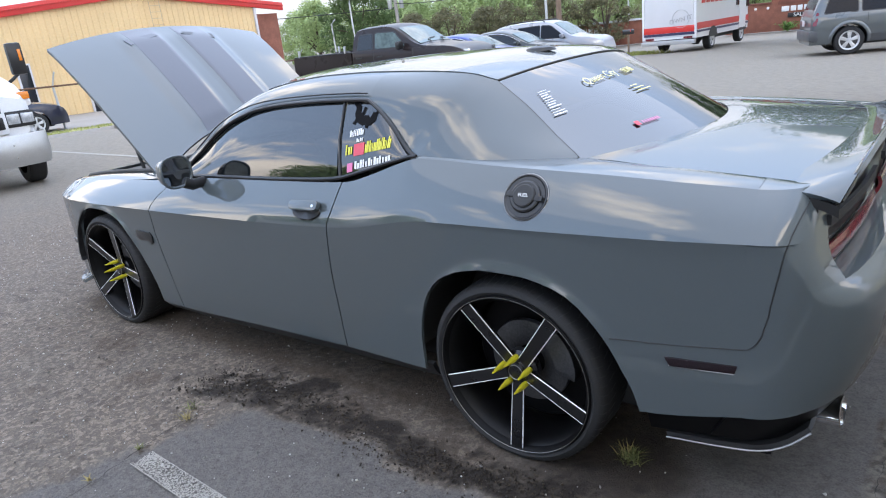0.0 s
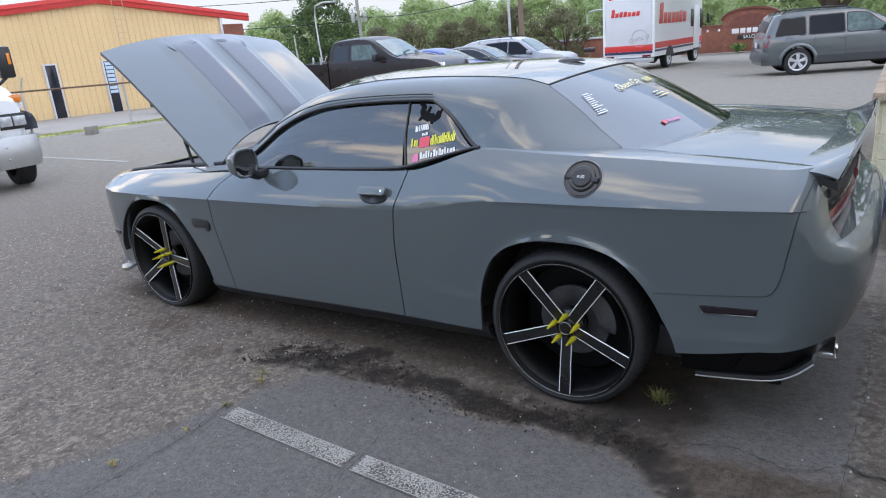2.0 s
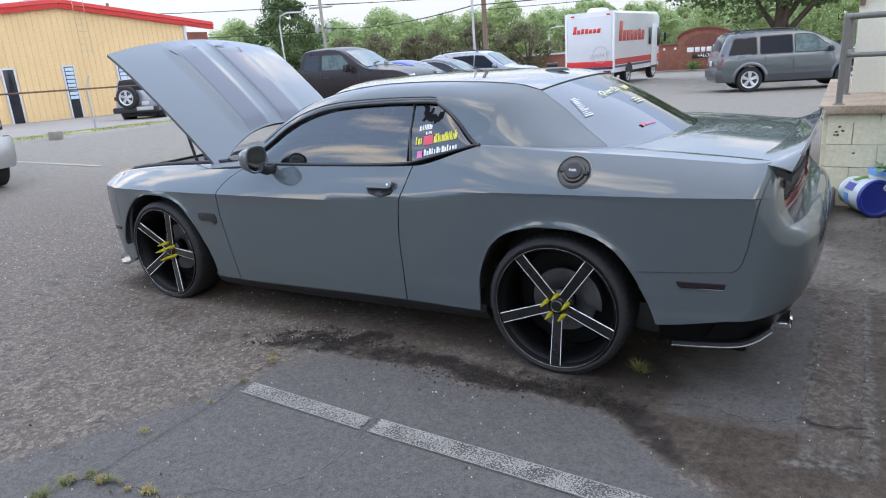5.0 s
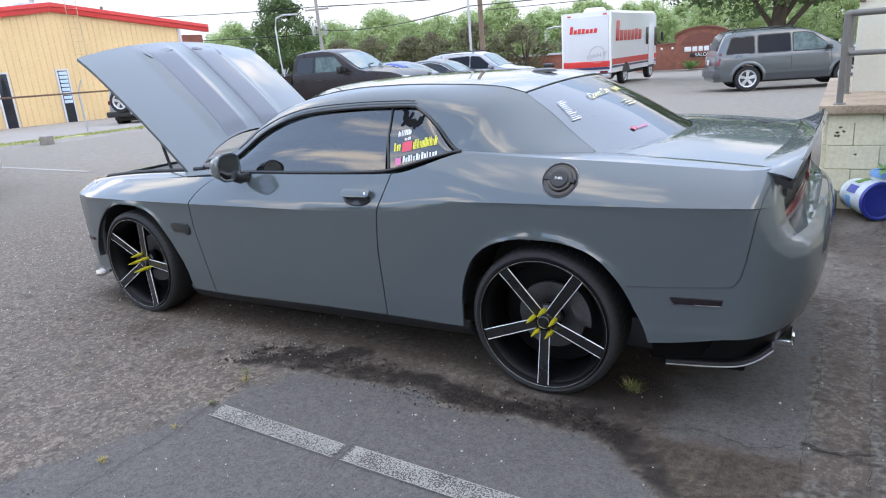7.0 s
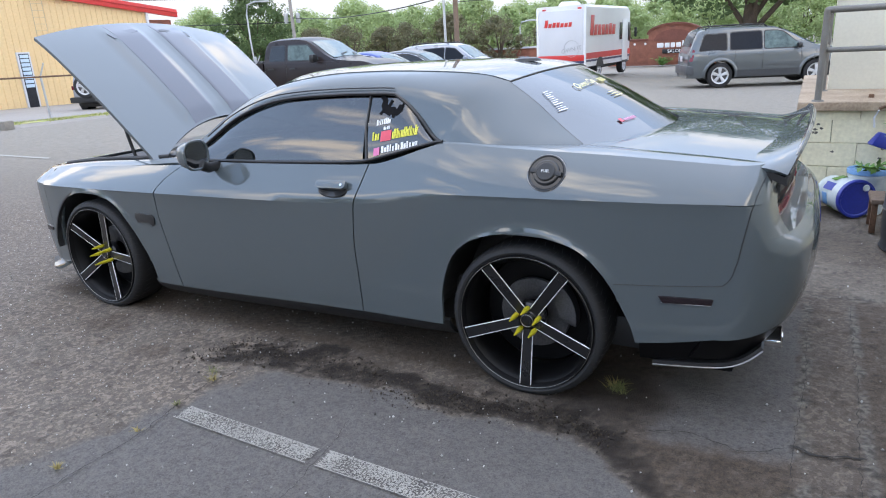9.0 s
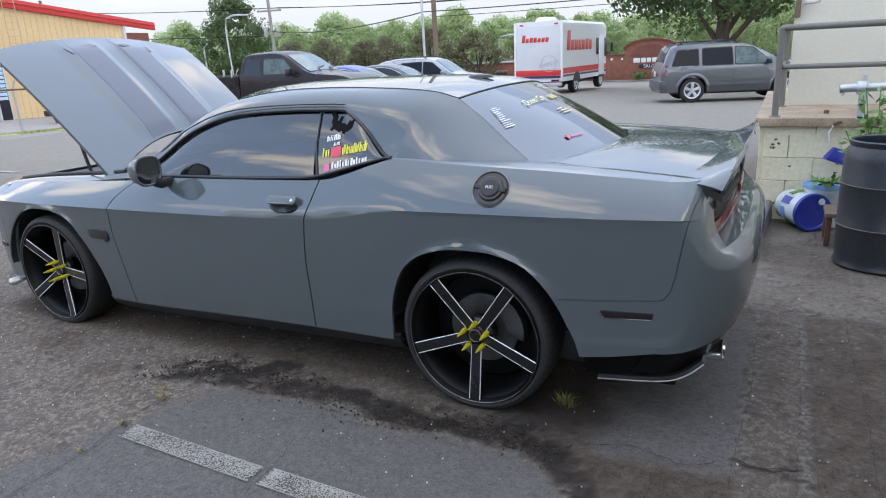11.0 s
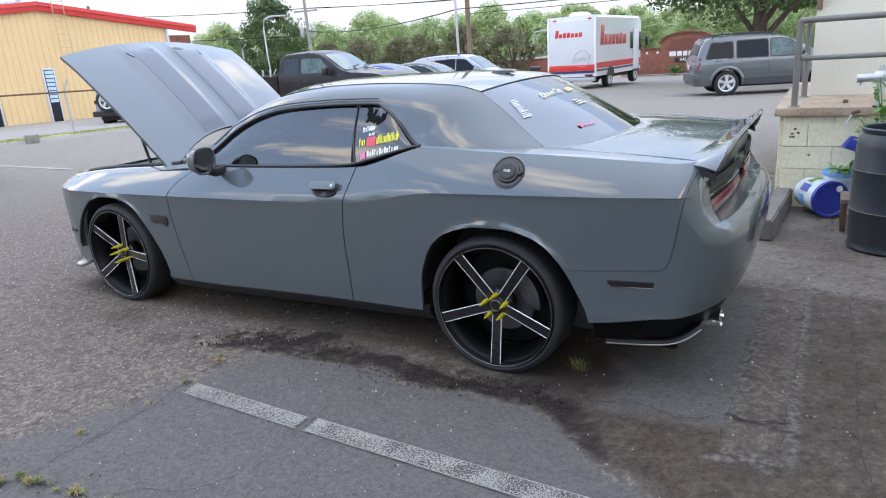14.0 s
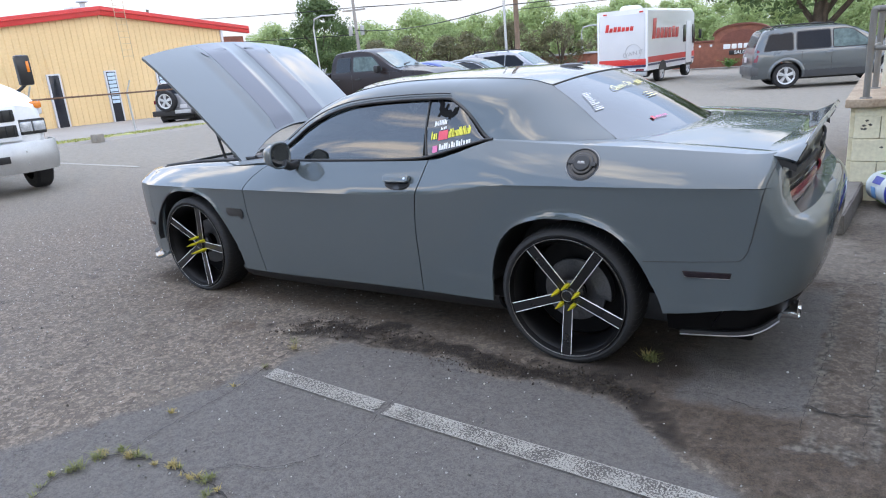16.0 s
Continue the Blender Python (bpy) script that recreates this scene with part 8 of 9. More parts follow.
def build_offroader():
    x, y = -21.9, 13.2
    v = thing("offroad_wagon", "silver off-road wagon with spare wheel and dark rear window", "car", pose(x, y, ground_z(x, y) - 0.10, 0, 0, 116))
    top = curve((0.0, 0.7), (0.02, 1.05), (0.10, 1.40), (0.28, 1.72), (0.45, 1.77), (1.5, 1.80), (1.9, 1.74), (2.45, 1.14), (2.7, 1.10), (3.5, 1.02), (3.75, 0.7))
    belt = curve((0.0, 1.10), (3.75, 1.02))
    width = curve((0.0, 0.84), (0.2, 0.92), (2.4, 0.92), (3.4, 0.88), (3.75, 0.7))
    flank = car_shell(v, "silver", top, belt, 0.48, width, ((0.75, 0.38, 0.45), (3.0, 0.38, 0.45)), 0.0, 3.75, 0.22)
    road_wheels(v, (0.75, 3.0), 0.385, 0.90, "galv", 0.26)
    glazing(v, flank, [[(0.30, 1.15), (1.15, 1.15), (1.15, 1.60), (0.42, 1.58)], [(1.25, 1.15), (2.25, 1.15), (1.85, 1.58), (1.25, 1.60)]], "suvglass")
    top_pane("rear_window", top, flank, 0.26, 0.06, "suvglass", v, 0.035, 0.9)
    w = far_wheel(v, 0.0, 0.0, 0.43, -1, "rimsilver", 0.25)
    for o in (w, *w.children_recursive):
        o.data.transform(pose(-0.26, 0.22, 0.62, 0, 0, -90))
    tube("spare_wheel_bracket", [(-0.14, 0.22, 1.02), (0.08, 0.22, 1.02)], 0.06, "trim", v, 10)
    for sg in (-1, 1):
        flank_pane("tail_light", [(0.02, 0.95), (0.22, 0.95), (0.24, 1.10), (0.06, 1.10)], flank, sg, "redlens", v, 0.014, 0.03)
        box("rear_lamp", (0.05, 0.20, 0.15), (0.0, sg * 0.76, 1.02), "redlens", v, 0.02)
    box("rear_bumper", (0.26, 1.84, 0.22), (-0.06, 0, 0.56), "plastic", v, 0.05)
    box("bumper_trim", (0.04, 0.70, 0.14), (-0.19, -0.45, 0.60), "galv", v, 0.02)
    box("number_plate", (0.012, 0.3, 0.15), (-0.02, -0.42, 0.80), "whitetrim", v, 0.003)
    return v


def build_mailbox():
    x, y = -10.1, 28.3
    z = ground_z(x, y)
    b = thing("mailbox", "dark metal mailbox on a wooden post in rough grass", "mailbox", pose(x, y, z, 0, 0, 20))
    box("post", (0.09, 0.09, 1.0), (0, 0, 0.5), "wood", b, 0.008)
    prof = [(-0.09, 0), (0.09, 0), (0.09, 0.12)] + [(0.09 * math.cos(q), 0.12 + 0.09 * math.sin(q)) for q in lin(0.2, math.pi - 0.2, 8)] + [(-0.09, 0.12)]
    prism("box_shell", prof, 0.52, pose(0.26, 0, 0.98, 90, 0, -90), "trim", b, 0.004)
    box("flag", (0.012, 0.012, 0.16), (0.1, -0.1, 1.16), "vanred", b, 0.002)
    r = random.Random(12)
    verts, faces = [], []
    for _ in range(2600):
        px, py = x + r.gauss(-0.3, 0.85), y + r.gauss(0.2, 0.32)
        a, h = r.uniform(0, 6.3), r.uniform(0.06, 0.22)
        o = Vector((px, py, ground_z(px, py)))
        d, w = Vector((math.cos(a) * 0.06, math.sin(a) * 0.06, h)), Vector((-math.sin(a), math.cos(a), 0)) * 0.02
        n = len(verts)
        verts += [o - w, o + w, o + d]
        faces.append((n, n + 1, n + 2))
    tagged(plain("rough_grass", verts, faces, "verge"), "patch of rough yellow-green grass round the mailbox", "grass", kind="stuff")


build_suv()
build_pickup()
build_row()
build_van()
build_white_truck()
build_offroader()


# ---- the ochre building across the lot ----
M["ladder"] = node_mat("tan_painted_steel", (0.52, 0.42, 0.28), 0.5, 0.2, var=0.1)


def build_ochre():
    gx, base = -30.0, -0.45
    peak_y, peak_z, slope = 15.6, 4.86, 0.112
    y0, y1 = -6.0, 22.7
    top = lambda y: peak_z - slope * abs(y - peak_y)
    b = thing("metal_building", "ochre ribbed metal building with red fascia and narrow windows", "building", kind="structure")
    # ribbed siding: shallow trapezoid ribs every 0.3 m
    prof, y = [], y0
    while y < y1:
        for dy, dx in ((0, 0), (0.20, 0), (0.22, 0.035), (0.27, 0.035), (0.29, 0)):
            prof.append((min(y + dy, y1), dx))
        y += 0.30
    ys = sorted({p[0] for p in prof} | {peak_y})
    rib = lambda q: 0.035 if 0.215 <= ((q - y0) % 0.30) <= 0.275 else 0.0
    verts, faces = [], []
    for q in ys:
        d = gx + rib(q)
        verts += [(d, q, base), (d, q, top(q)), (gx - 0.3, q, top(q)), (gx - 0.3, q, base)]
    for i in range(len(ys) - 1):
        a = 4 * i
        faces += [(a, a + 4, a + 5, a + 1), (a + 1, a + 5, a + 6, a + 2), (a + 3, a + 2, a + 6, a + 7)]
    mesh("siding", verts, faces, "yellowwall", b, "", False)
    box("end_wall", (14, 0.3, 3.8), (gx - 7.2, y1 - 0.15, 1.5), "yellowwall", b, 0.02)
    for a, c in ((y0, peak_y), (peak_y, y1 + 2.0)):
        pts = [(a, top(a) - 0.12), (c, top(c) - 0.12), (c, top(c) + 0.30), (a, top(a) + 0.30)]
        prism("red_fascia", pts, 0.25, pose(gx - 0.05, 0, 0, 90, 0, 90), "redtrim", b, 0.02)
        prism("fascia_rib", [(a, top(a) + 0.10), (c, top(c) + 0.10), (c, top(c) + 0.16), (a, top(a) + 0.16)], 0.06, pose(gx + 0.19, 0, 0, 90, 0, 90), "redtrim", b, 0.015)
    box("corner_trim", (0.12, 0.14, 4.5), (gx + 0.06, y1, 1.75), "whitetrim", b, 0.01)
    box("brick_wing", (8, 1.7, 4.2), (gx - 4.2, y1 + 0.95, 1.5), "brick", b, 0.02)
    for k, yy in enumerate((7.0, 9.85, 12.7, 15.5, 18.35)):
        w = thing("narrow_window", "", "", None)
        w.parent = b
        z0, h, wd = base + 0.06, 2.45, 0.46
        box("window_frame", (0.10, wd + 0.16, h + 0.14), (gx + 0.05, yy, z0 + h / 2), "whitetrim", w, 0.01)
        box("pane", (0.06, wd, h), (gx + 0.085, yy, z0 + h / 2), "darkglass", w, 0.004)
        if k >= 3:
            for j in range(8):
                box("blind_slat", (0.012, wd - 0.06, 0.15), (gx + 0.122, yy, z0 + h - 0.12 - 0.19 * j), "blind", w, 0.003)
    for yy in (16.15, 16.70):
        tube("roof_ladder_rail", [(gx + 0.45, yy, 2.6), (gx + 0.45, yy, 5.6), (gx + 0.30, yy, 6.0), (gx - 0.3, yy, 6.0)], 0.016, "ladder", b, 6)
    for k in range(11):
        tube("roof_ladder_rung", [(gx + 0.45, 16.15, 2.75 + 0.3 * k), (gx + 0.45, 16.70, 2.75 + 0.3 * k)], 0.010, "ladder", b, 6)
    box("roof_unit", (0.8, 1.1, 0.24), (gx - 0.9, 15.2, 5.06), "galv", b, 0.04)
    lathe("roof_fan", [(0.0, 0.34), (0.26, 0.34), (0.29, 0.28), (0.12, 0.22), (0.12, 0.0)], "galv", b, 18, pose(gx - 0.9, 15.4, 5.16))
    tube("roof_vent", [(gx - 1.2, 19.1, 4.6), (gx - 1.2, 19.1, 5.15)], 0.07, "kerb", b, 8)
    tube("wall_conduit", [(gx + 0.06, 12.6, base), (gx + 0.06, 12.6, 2.3), (gx + 0.06, 12.55, 2.9)], 0.025, "yellowwall", b, 6)
    return b


build_ochre()


def build_apron():
    """Concrete apron, grass verge, and the fence in front of the building."""
    verts, faces = [], []
    ys = lin(-30, 40, 70)
    for y in ys:
        for x in (-30.2, -24.0, -19.0, -17.35):
            verts.append((x, y, ground_z(x, y) + 0.07))
        verts.append((-17.25, y, ground_z(-17.2, y) - 0.02))
    for i in range(len(ys) - 1):
        for j in range(4):
            a = i * 5 + j
            faces.append((a, a + 5, a + 6, a + 1))
    ob = plain("pavement", verts, faces, "apron")
    tagged(ob, "pale concrete apron with a kerb edge before the building", "pavement", kind="structure")
    edge = lambda y, k: -17.95 + 0.03 * (y - 8) + k * (0.26 + 0.14 * noise.noise(Vector((y * 0.7, k, 3)))) 
    vy = lin(-8, 26, 110)
    sod = plain("verge", [(edge(y, k), y, ground_z(edge(y, k), y) + 0.078 + (0.02 if abs(k) < 0.9 else 0)) for y in vy for k in (-1.2, -0.5, 0.4, 1.2)], [(4 * i + j, 4 * i + 4 + j, 4 * i + 5 + j, 4 * i + 1 + j) for i in range(110) for j in range(3)], "sod")
    tagged(sod, "narrow strip of green and straw turf along the kerb", "verge", kind="structure")
    r = random.Random(2)
    v2, f2 = [], []
    for _ in range(14000):
        y = r.uniform(-8, 26)
        x = -17.95 + r.gauss(0, 0.20) + 0.03 * (y - 8)
        g = noise.noise(Vector((x * 0.8, y * 0.8, 1)))
        if g < -0.25:
            continue
        z = ground_z(x, y) + 0.06
        a, h = r.uniform(0, 6.3), r.uniform(0.03, 0.10)
        d = Vector((math.cos(a) * 0.05, math.sin(a) * 0.05, h))
        w = Vector((-math.sin(a), math.cos(a), 0)) * 0.02
        o = Vector((x, y, z))
        k = len(v2)
        v2 += [o - w, o + w, o + d]
        f2.append((k, k + 1, k + 2))
    tagged(plain("verge_grass", v2, f2, "verge"), "thin strip of yellow-green grass along the kerb", "grass", kind="stuff")
    stone = box("concrete_block", (0.24, 0.30, 0.26), (-17.05, 7.05, ground_z(-17, 7) + 0.12), "palestone", None, 0.03, "", pose(0, 0, 0, 0, 3, 12))
    tagged(stone, "weathered grey concrete block by the kerb", "block")
    f = thing("wire_fence", "thin rusty top rail on leaning grey fence posts", "fence")
    pts = []
    for k in range(-3, 6):
        y = 9.85 + 3.3 * k
        x = -19.55
        z = ground_z(x, y)
        tube("post", [(x, y, z), (x, y - 0.03, z + 1.40)], 0.035, "galv", f, 8)
        tube("post_arm", [(x, y - 0.03, z + 1.40), (x + 0.22, y + 0.02, z + 1.80)], 0.025, "galv", f, 6)
        pts.append((x + 0.02, y, z + 1.38))
    tube("top_rail", pts, 0.03, "rust", f, 6)
    ln = [(-9.0, 3.28), (-14.5, 3.55)]
    verts = []
    for x, y in ln:
        verts += [(x, y - 0.05, ground_z(x, y) + 0.004), (x, y + 0.05, ground_z(x, y) + 0.004)]
    tagged(plain("painted_line", verts, [(0, 1, 3, 2)], "linepaint"), "faded white parking line across the lot", "road marking", kind="structure")


M["apron"] = node_mat("pale_concrete_apron", (0.29, 0.265, 0.235), 0.85, 0, 0, 0.1, 0.5, 12)
M["verge"] = leaf_mat("verge_grass", (0.20, 0.24, 0.06), (0.42, 0.42, 0.14))
M["sod"] = node_mat("turf", (0.27, 0.29, 0.08), 0.9, var=0.25, scale=1.2, fine=14, tint=(0.30, 0.25, 0.13))
M["palestone"] = node_mat("pale_weathered_concrete", (0.30, 0.27, 0.23), 0.9, var=0.2)
build_apron()
build_mailbox()


# ---- brick signs, poles, wires ----
def build_bricks():
    z = -0.65
    low = thing("brick_sign_wall", "low red brick entrance wall with pale cap", "wall", pose(-16.4, 42.4, z, 0, 0, 22))
    box("brickwork", (6.0, 0.5, 1.50), (0, 0, 0.75), "brick", low, 0.01)
    box("cap", (6.2, 0.7, 0.12), (0, 0, 1.55), "whitetrim", low, 0.02)
    for k in range(4):
        box("white_bar", (0.26, 0.03, 0.42), (-2.4 + 0.36 * k, -0.265, 1.05), "white", low, 0.005)
    big = thing("brick_sign_wall", "arched red brick sign wall with white lettering", "sign wall", pose(-10.0, 43.85, z, 0, 0, 2))
    cx, hw, spring, rise = 4.30, 1.66, 1.98, 0.60
    out = [(0, 0), (9.6, 0), (9.6, 1.64), (cx + hw + 0.1, 1.66)] + [(cx + hw * math.cos(q), spring + rise * math.sin(q)) for q in lin(0.0, math.pi, 22)] + [(cx - hw, 1.66), (0, 1.64)]
    prism("brickwork", out, 0.6, pose(0, 0.6, 0, 90, 0, 0), "brick", big, 0.01)
    arch = [(cx + (hw + 0.02 + d) * math.cos(q), spring + (rise + 0.02 + d) * math.sin(q)) for d, qs in ((0.09, lin(0, math.pi, 22)), (-0.02, lin(math.pi, 0, 22))) for q in qs]
    prism("arch_cap", arch, 0.75, pose(0, 0.65, 0, 90, 0, 0), "brickdark", big)
    prism("arch_panel", [(cx + 1.3 * math.cos(q), 1.55 + 0.72 * math.sin(q)) for q in lin(0, math.pi, 18)], 0.03, pose(0, 0.0, 0, 90, 0, 0), "brickdark", big)
    for x0, x1 in ((0, cx - hw - 0.02), (cx + hw + 0.12, 9.6)):
        box("wall_cap", (x1 - x0, 0.72, 0.09), ((x0 + x1) / 2, 0.3, 1.69), "brickdark", big, 0.01)
    x = cx - 1.08
    for w, h in ((0.42, 0.30), (0.30, 0.30), (0.26, 0.30), (0.30, 0.30), (0.09, 0.42), (0.28, 0.30)):
        prism("white_lettering_shape", [(0, 0), (w, 0), (w, h), (0, h)], 0.04, pose(x, 0.0, 1.12, 90, 0, 0), "white", big, 0.03)
        x += w + 0.08
    box("black_strip", (1.75, 0.05, 0.27), (cx + 0.15, -0.03, 0.88), "trim", big, 0.01)
    text_part("salon_lettering", "SALONS", 0.30, pose(cx + 0.15, -0.065, 0.88, 90, 0, 0), "white", big, "white capitals on a black strip", 0.01)
    for xx in (1.75, 2.45):
        lathe("wall_lamp", [(0.0, 0.06), (0.06, 0.05), (0.08, 0.0)], "white", big, 14, pose(xx, -0.0, 1.40, 90, 0, 0))
    shrub("low_shrub", "small bright green shrub before the brick sign", (-6.3, 43.3, z), 0.55, 0.75, 15, "leaf", stems=40, leaf=0.16)


M["brickdark"] = node_mat("dark_brick", (0.19, 0.07, 0.05), 0.85, 0, 0, 0.15, 3, 20)
build_bricks()


def build_poles():
    m = thing("steel_pole", "tall slim grey steel pole", "pole", pose(-17.0, 33.2, -0.6))
    tube("shaft", [(0, 0, 0), (-0.1, 0, 9.5)], lambda s: 0.085 - 0.02 * s, "galv", m, 10)
    w = thing("utility_pole", "weathered brown wooden utility pole", "pole", pose(-17.3, 35.3, -0.6))
    tube("shaft", [(0, 0, 0), (-0.1, 0, 10.5)], lambda s: 0.17 - 0.04 * s, "pole", w, 12)
    u = thing("utility_pole", "wooden utility pole with crossarm and two grey transformers", "pole", pose(-42.4, 49.6, -0.8))
    tube("shaft", [(0, 0, 0), (-0.25, 0, 8.7)], lambda s: 0.2 - 0.06 * s, "galvpole", u, 12)
    box("crossarm", (2.3, 0.14, 0.16), (-0.2, 0, 7.3), "galvpole", u, 0.02, "", pose(0, 0, 0, 0, -2, 35))
    for sx in (-0.55, 0.5):
        lathe("transformer", [(0.0, 0.95), (0.15, 0.93), (0.21, 0.88), (0.21, 0.05), (0.18, 0.0), (0.0, 0.0)], "galv", u, 20, pose(-0.2 + sx, 0.1 + sx * 0.5, 4.9))
        tube("bushing", [(-0.2 + sx, 0.1 + sx * 0.5, 5.9), (-0.2 + sx, 0.1 + sx * 0.5, 6.3)], 0.05, "galv", u, 8)
    for k in (-1.0, 0, 1.0):
        lathe("insulator", [(0.0, 0.2), (0.06, 0.16), (0.05, 0.0)], "galv", u, 10, pose(-0.2 + k * 0.82, k * 0.57, 7.38))
    for x, y, h in ((-31.6, 32.4, 5.6), (-17.6, 47.3, 3.6)):
        l = thing("street_lamp", "pale grey street lamp with a curved arm", "street lamp", pose(x, y, -0.75))
        tube("post", [(0, 0, 0), (-0.25, 0, h * 0.55), (-0.3, 0, h * 0.86), (-0.18, 0.05, h * 0.97), (0.35, 0.2, h), (0.95, 0.35, h - 0.02)], 0.055, "galv", l, 10)
        box("lamp_head", (0.6, 0.22, 0.10), (1.1, 0.4, h - 0.03), "galv", l, 0.04, "", pose(0, 0, 0, 0, 0, 20))
    far = thing("street_lamp", "pale grey street lamp, far off in front of the dark tree", "street lamp", pose(-49.0, 47.0, -0.8))
    tube("post", [(0, 0, 0), (-0.2, 0, 4.2), (0.2, 0.2, 4.6)], 0.09, "galv", far, 8)

    def wire(a, b, sag, r=0.03):
        a, b = Vector(a), Vector(b)
        pts = [a.lerp(b, s) - Vector((0, 0, sag * 4 * s * (1 - s))) for s in lin(0, 1, 16)]
        ob = tube("overhead_cable", pts, r, "wire", None, 5)
        tagged(ob, "black overhead cable strung between poles", "cable", "overhead cables")

    wire((-42.6, 49.6, 4.6), (-17.05, 33.3, 4.1), 0.5, 0.035)
    wire((-17.05, 33.3, 4.1), (30, 26, 4.9), 0.5, 0.03)
    wire((-17.3, 35.3, 3.9), (30, 29, 4.2), 0.3, 0.02)
    wire((-42.6, 49.6, 4.2), (-75, 30, 6.0), 0.4, 0.04)
    for k in (-1, 0, 1):
        wire((-42.6 + k * 0.8, 49.6 + k * 0.5, 6.75), (-75, 34 + k, 8.5), 0.5, 0.03)
        wire((-42.6 + k * 0.8, 49.6 + k * 0.5, 6.75), (-10, 75 + k, 8.6), 0.7, 0.03)


M["galvpole"] = node_mat("grey_weathered_wood", (0.30, 0.28, 0.26), 0.85, 0, 0, 0.12, 1.5, 25)
build_poles()


# ---- trees ----
def make_tree(name, label, height, spread, seed, leaf, trunk_h, clumps, per, size, group="", low=0.35):
    r = random.Random(seed)
    t = thing(name, label, "tree", None, group)
    verts_c, rad_c = [], []
    tr = spread * 0.045 + 0.08
    lean = Vector((r.gauss(0, 0.03), r.gauss(0, 0.03), 1))
    tube("trunk", [lean * (trunk_h * k / 5) + Vector((0.05 * math.sin(k), 0.04 * math.cos(k * 1.7), 0)) for k in range(6)], lambda s: tr * (1.25 - 0.55 * s), "bark", t, 12)
    for k in range(clumps):
        a = r.uniform(0, 6.283)
        u = r.random()
        z = height * (low + (0.97 - low) * u)
        shape = math.sin(math.pi * min(1, max(0.08, (u * 0.86 + 0.12)))) ** 0.7
        d = spread * shape * math.sqrt(r.uniform(0.05, 1))
        verts_c.append((math.cos(a) * d, math.sin(a) * d, z))
        rad_c.append(spread * r.choice((0.13, 0.17, 0.22, 0.28, 0.34)) * r.uniform(0.85, 1.15))
    for k in range(0, clumps, max(1, clumps // 9)):
        c = Vector(verts_c[k])
        b = lean * (trunk_h * r.uniform(0.55, 1.0))
        tube("limb", [b, b.lerp(c, 0.5) + Vector((0, 0, 0.08 * height)), c], lambda s: tr * (0.42 - 0.34 * s), "bark", t, 7)
    v, f = leaf_cards(verts_c, rad_c, per, size, r, 0.75, 0.1)
    plain("crown", v, f, leaf, t)
    return t


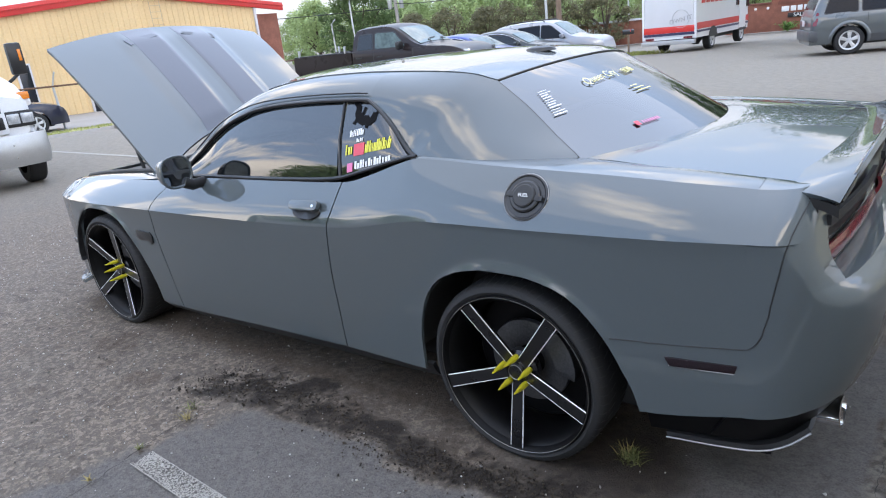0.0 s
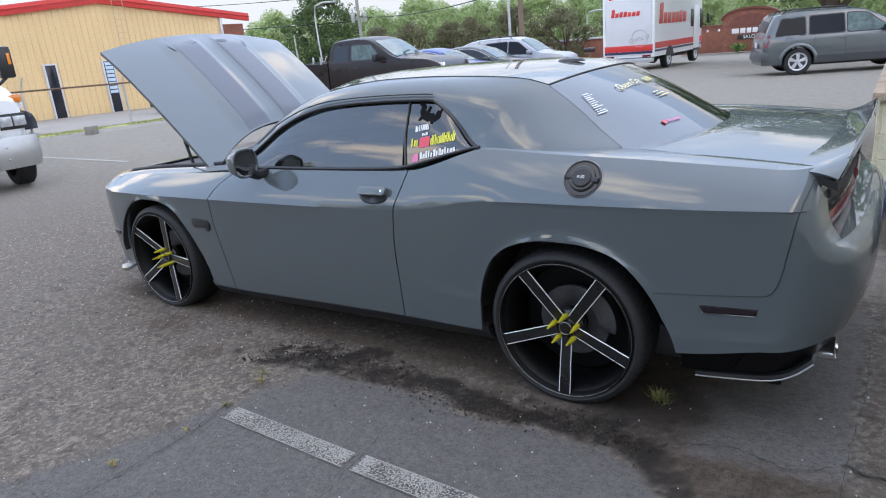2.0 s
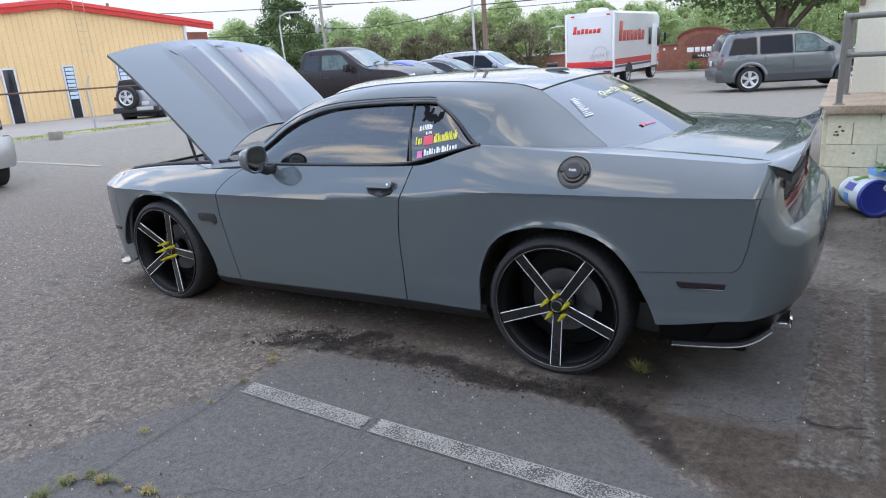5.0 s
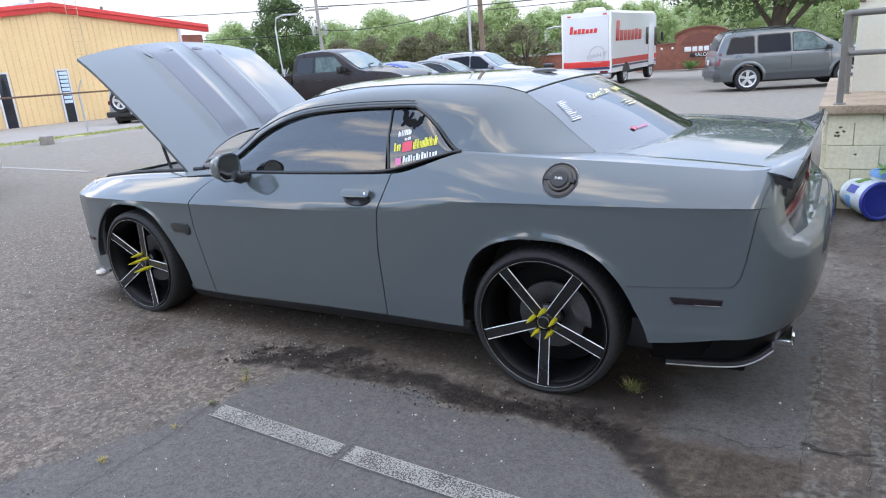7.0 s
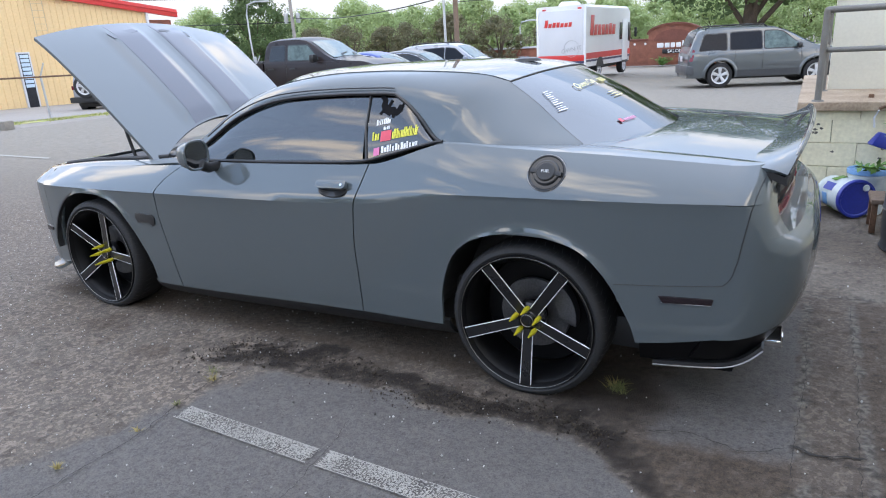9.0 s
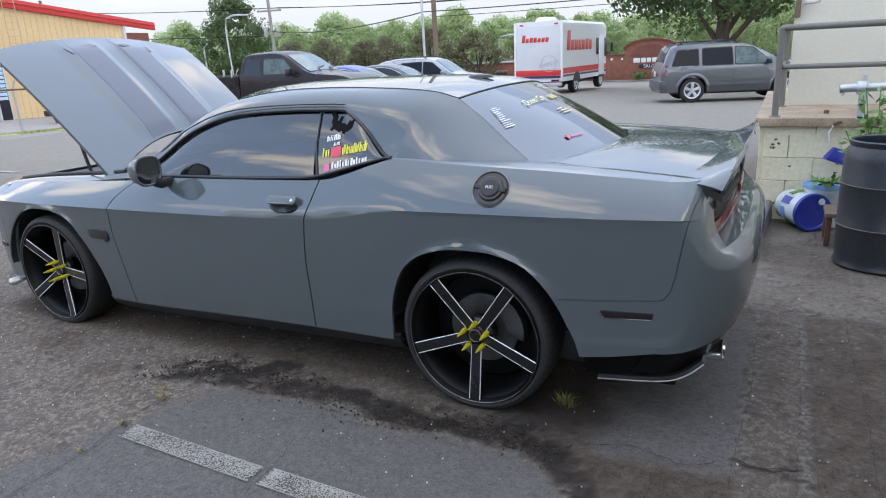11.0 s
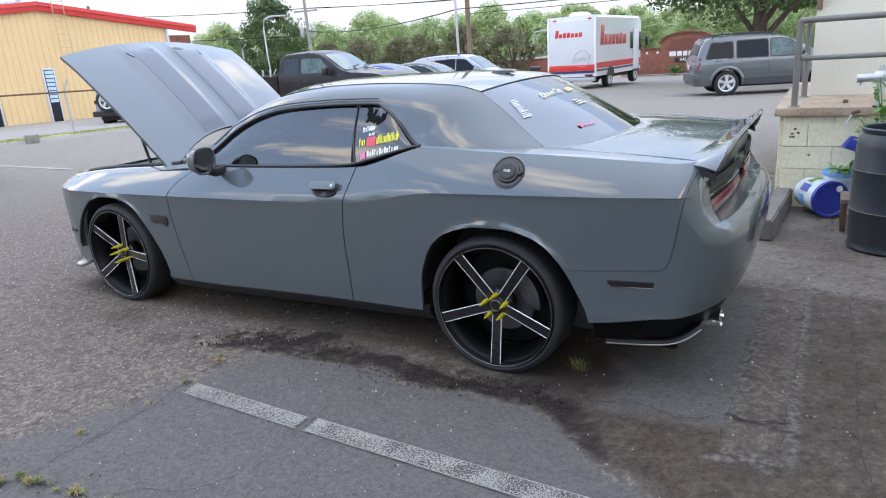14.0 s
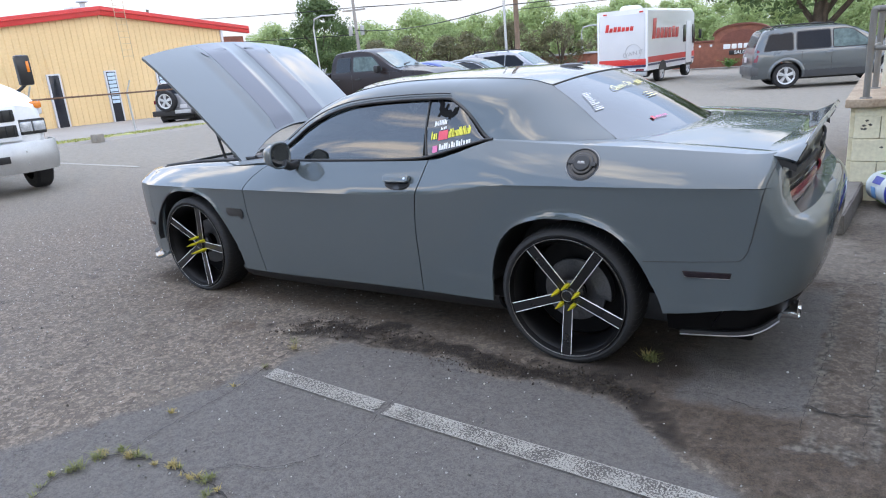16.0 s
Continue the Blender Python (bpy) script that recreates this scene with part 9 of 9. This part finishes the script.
def grove():
    light = [make_tree("tree", "tall light green broadleaf tree in the far treeline", 7.8, 3.5, 31 + k, "leaf_light", 2.2, 115, 95, 0.30, "far treeline", 0.08) for k in range(3)]
    dark = make_tree("tree", "dense dark green broadleaf tree beyond the lot", 9.0, 4.0, 41, "leaf_dark", 2.2, 120, 150, 0.26, "", 0.06)
    crape = [make_tree("ornamental_tree", "bronze-tinged bushy ornamental tree", 4.0, 2.0, 51 + k, "leaf_brown", 1.0, 60, 110, 0.15, "bronze ornamental trees", 0.12) for k in range(2)]
    oak = make_tree("shade_tree", "large dark green shade tree with spreading limbs", 9.5, 5.2, 61, "leaf_dark", 2.8, 90, 190, 0.24, "", 0.33)
    oak.matrix_basis = pose(0.1, 28.5, -0.3, 0, 0, 40) @ Matrix.Diagonal((1.05, 1.05, 0.97, 1))
    dark.matrix_basis = pose(-48.7, 50.6, -0.8)
    r = random.Random(77)
    n = 0
    # far treeline, as bearings and distances from the lot's middle
    for az, d, s in ((-52.5, 90, 0.9), (-47, 84, 0.95), (-44.5, 92, 0.9), (-41, 86, 0.8), (-38.5, 88, 0.85), (-35.5, 84, 1.05), (-33, 88, 0.9), (-30.5, 84, 0.92), (-28, 86, 0.95), (-25.5, 82, 1.06), (-23, 86, 0.86), (-20.5, 83, 0.93), (-18, 86, 0.95), (-15.5, 82, 0.86), (-13, 84, 0.8), (-10, 80, 0.76), (-7, 82, 0.82), (-4, 80, 0.8), (-1, 78, 0.85), (3, 76, 0.85), (7, 70, 0.9), (-57, 95, 0.9), (-62, 98, 0.95), (-48.5, 100, 0.95), (-43, 104, 0.9), (-39.5, 102, 1.0), (-34, 104, 1.1), (-31.5, 100, 1.0), (-26.5, 102, 1.15), (-22, 100, 1.05), (-19, 104, 1.1), (-14, 100, 1.0), (-11, 102, 0.98), (-8.5, 98, 0.95), (-5.5, 100, 0.98), (-2.5, 96, 1.0), (1, 94, 1.0)):
        s *= 0.88 if az > -34 else 0.96
        x, y = 2.8 + d * math.sin(radians(az)), -3.7 + d * math.cos(radians(az))
        m = pose(x, y, -0.8, 0, 0, r.uniform(0, 360)) 
        src = light[n % 3]
        src_scale = Matrix.Diagonal((s * r.uniform(0.95, 1.15), s * r.uniform(0.95, 1.15), s * r.uniform(0.94, 1.06), 1))
        if n < 3:
            src.matrix_basis = m @ src_scale
        else:
            c = copy_thing(src, m)
            c.matrix_basis = m @ src_scale
        n += 1
    n = 0
    for x, y, s in ((-28.6, 35.2, 0.88), (-26.2, 36.2, 0.92), (-24.0, 37.4, 0.85), (-21.8, 37.0, 0.9), (-19.8, 39.4, 1.0), (-17.0, 41.2, 0.95), (-14.6, 44.8, 0.9)):
        m = pose(x, y, -0.7, 0, 0, r.uniform(0, 360)) @ Matrix.Scale(s, 4)
        if n < 2:
            crape[n].matrix_basis = m
        else:
            copy_thing(crape[n % 2], m).matrix_basis = m
        n += 1
    for x, y, s in ((6.5, 31.0, 0.68), (11.0, 29.0, 0.72)):
        m = pose(x, y, -0.3, 0, 0, r.uniform(0, 360)) @ Matrix.Scale(s, 4)
        copy_thing(dark, m).matrix_basis = m
    # the tree row along the street side
    for k in range(11):
        a = radians(118 + 13 * k + r.uniform(-4, 4))
        d = r.uniform(34, 44)
        s = r.uniform(0.85, 1.15)
        m = pose(2 + d * math.sin(a), -2 + d * math.cos(a), -0.1, 0, 0, r.uniform(0, 360)) @ Matrix.Scale(s, 4)
        copy_thing(dark if k % 3 else light[k % 3], m).matrix_basis = m


grove()
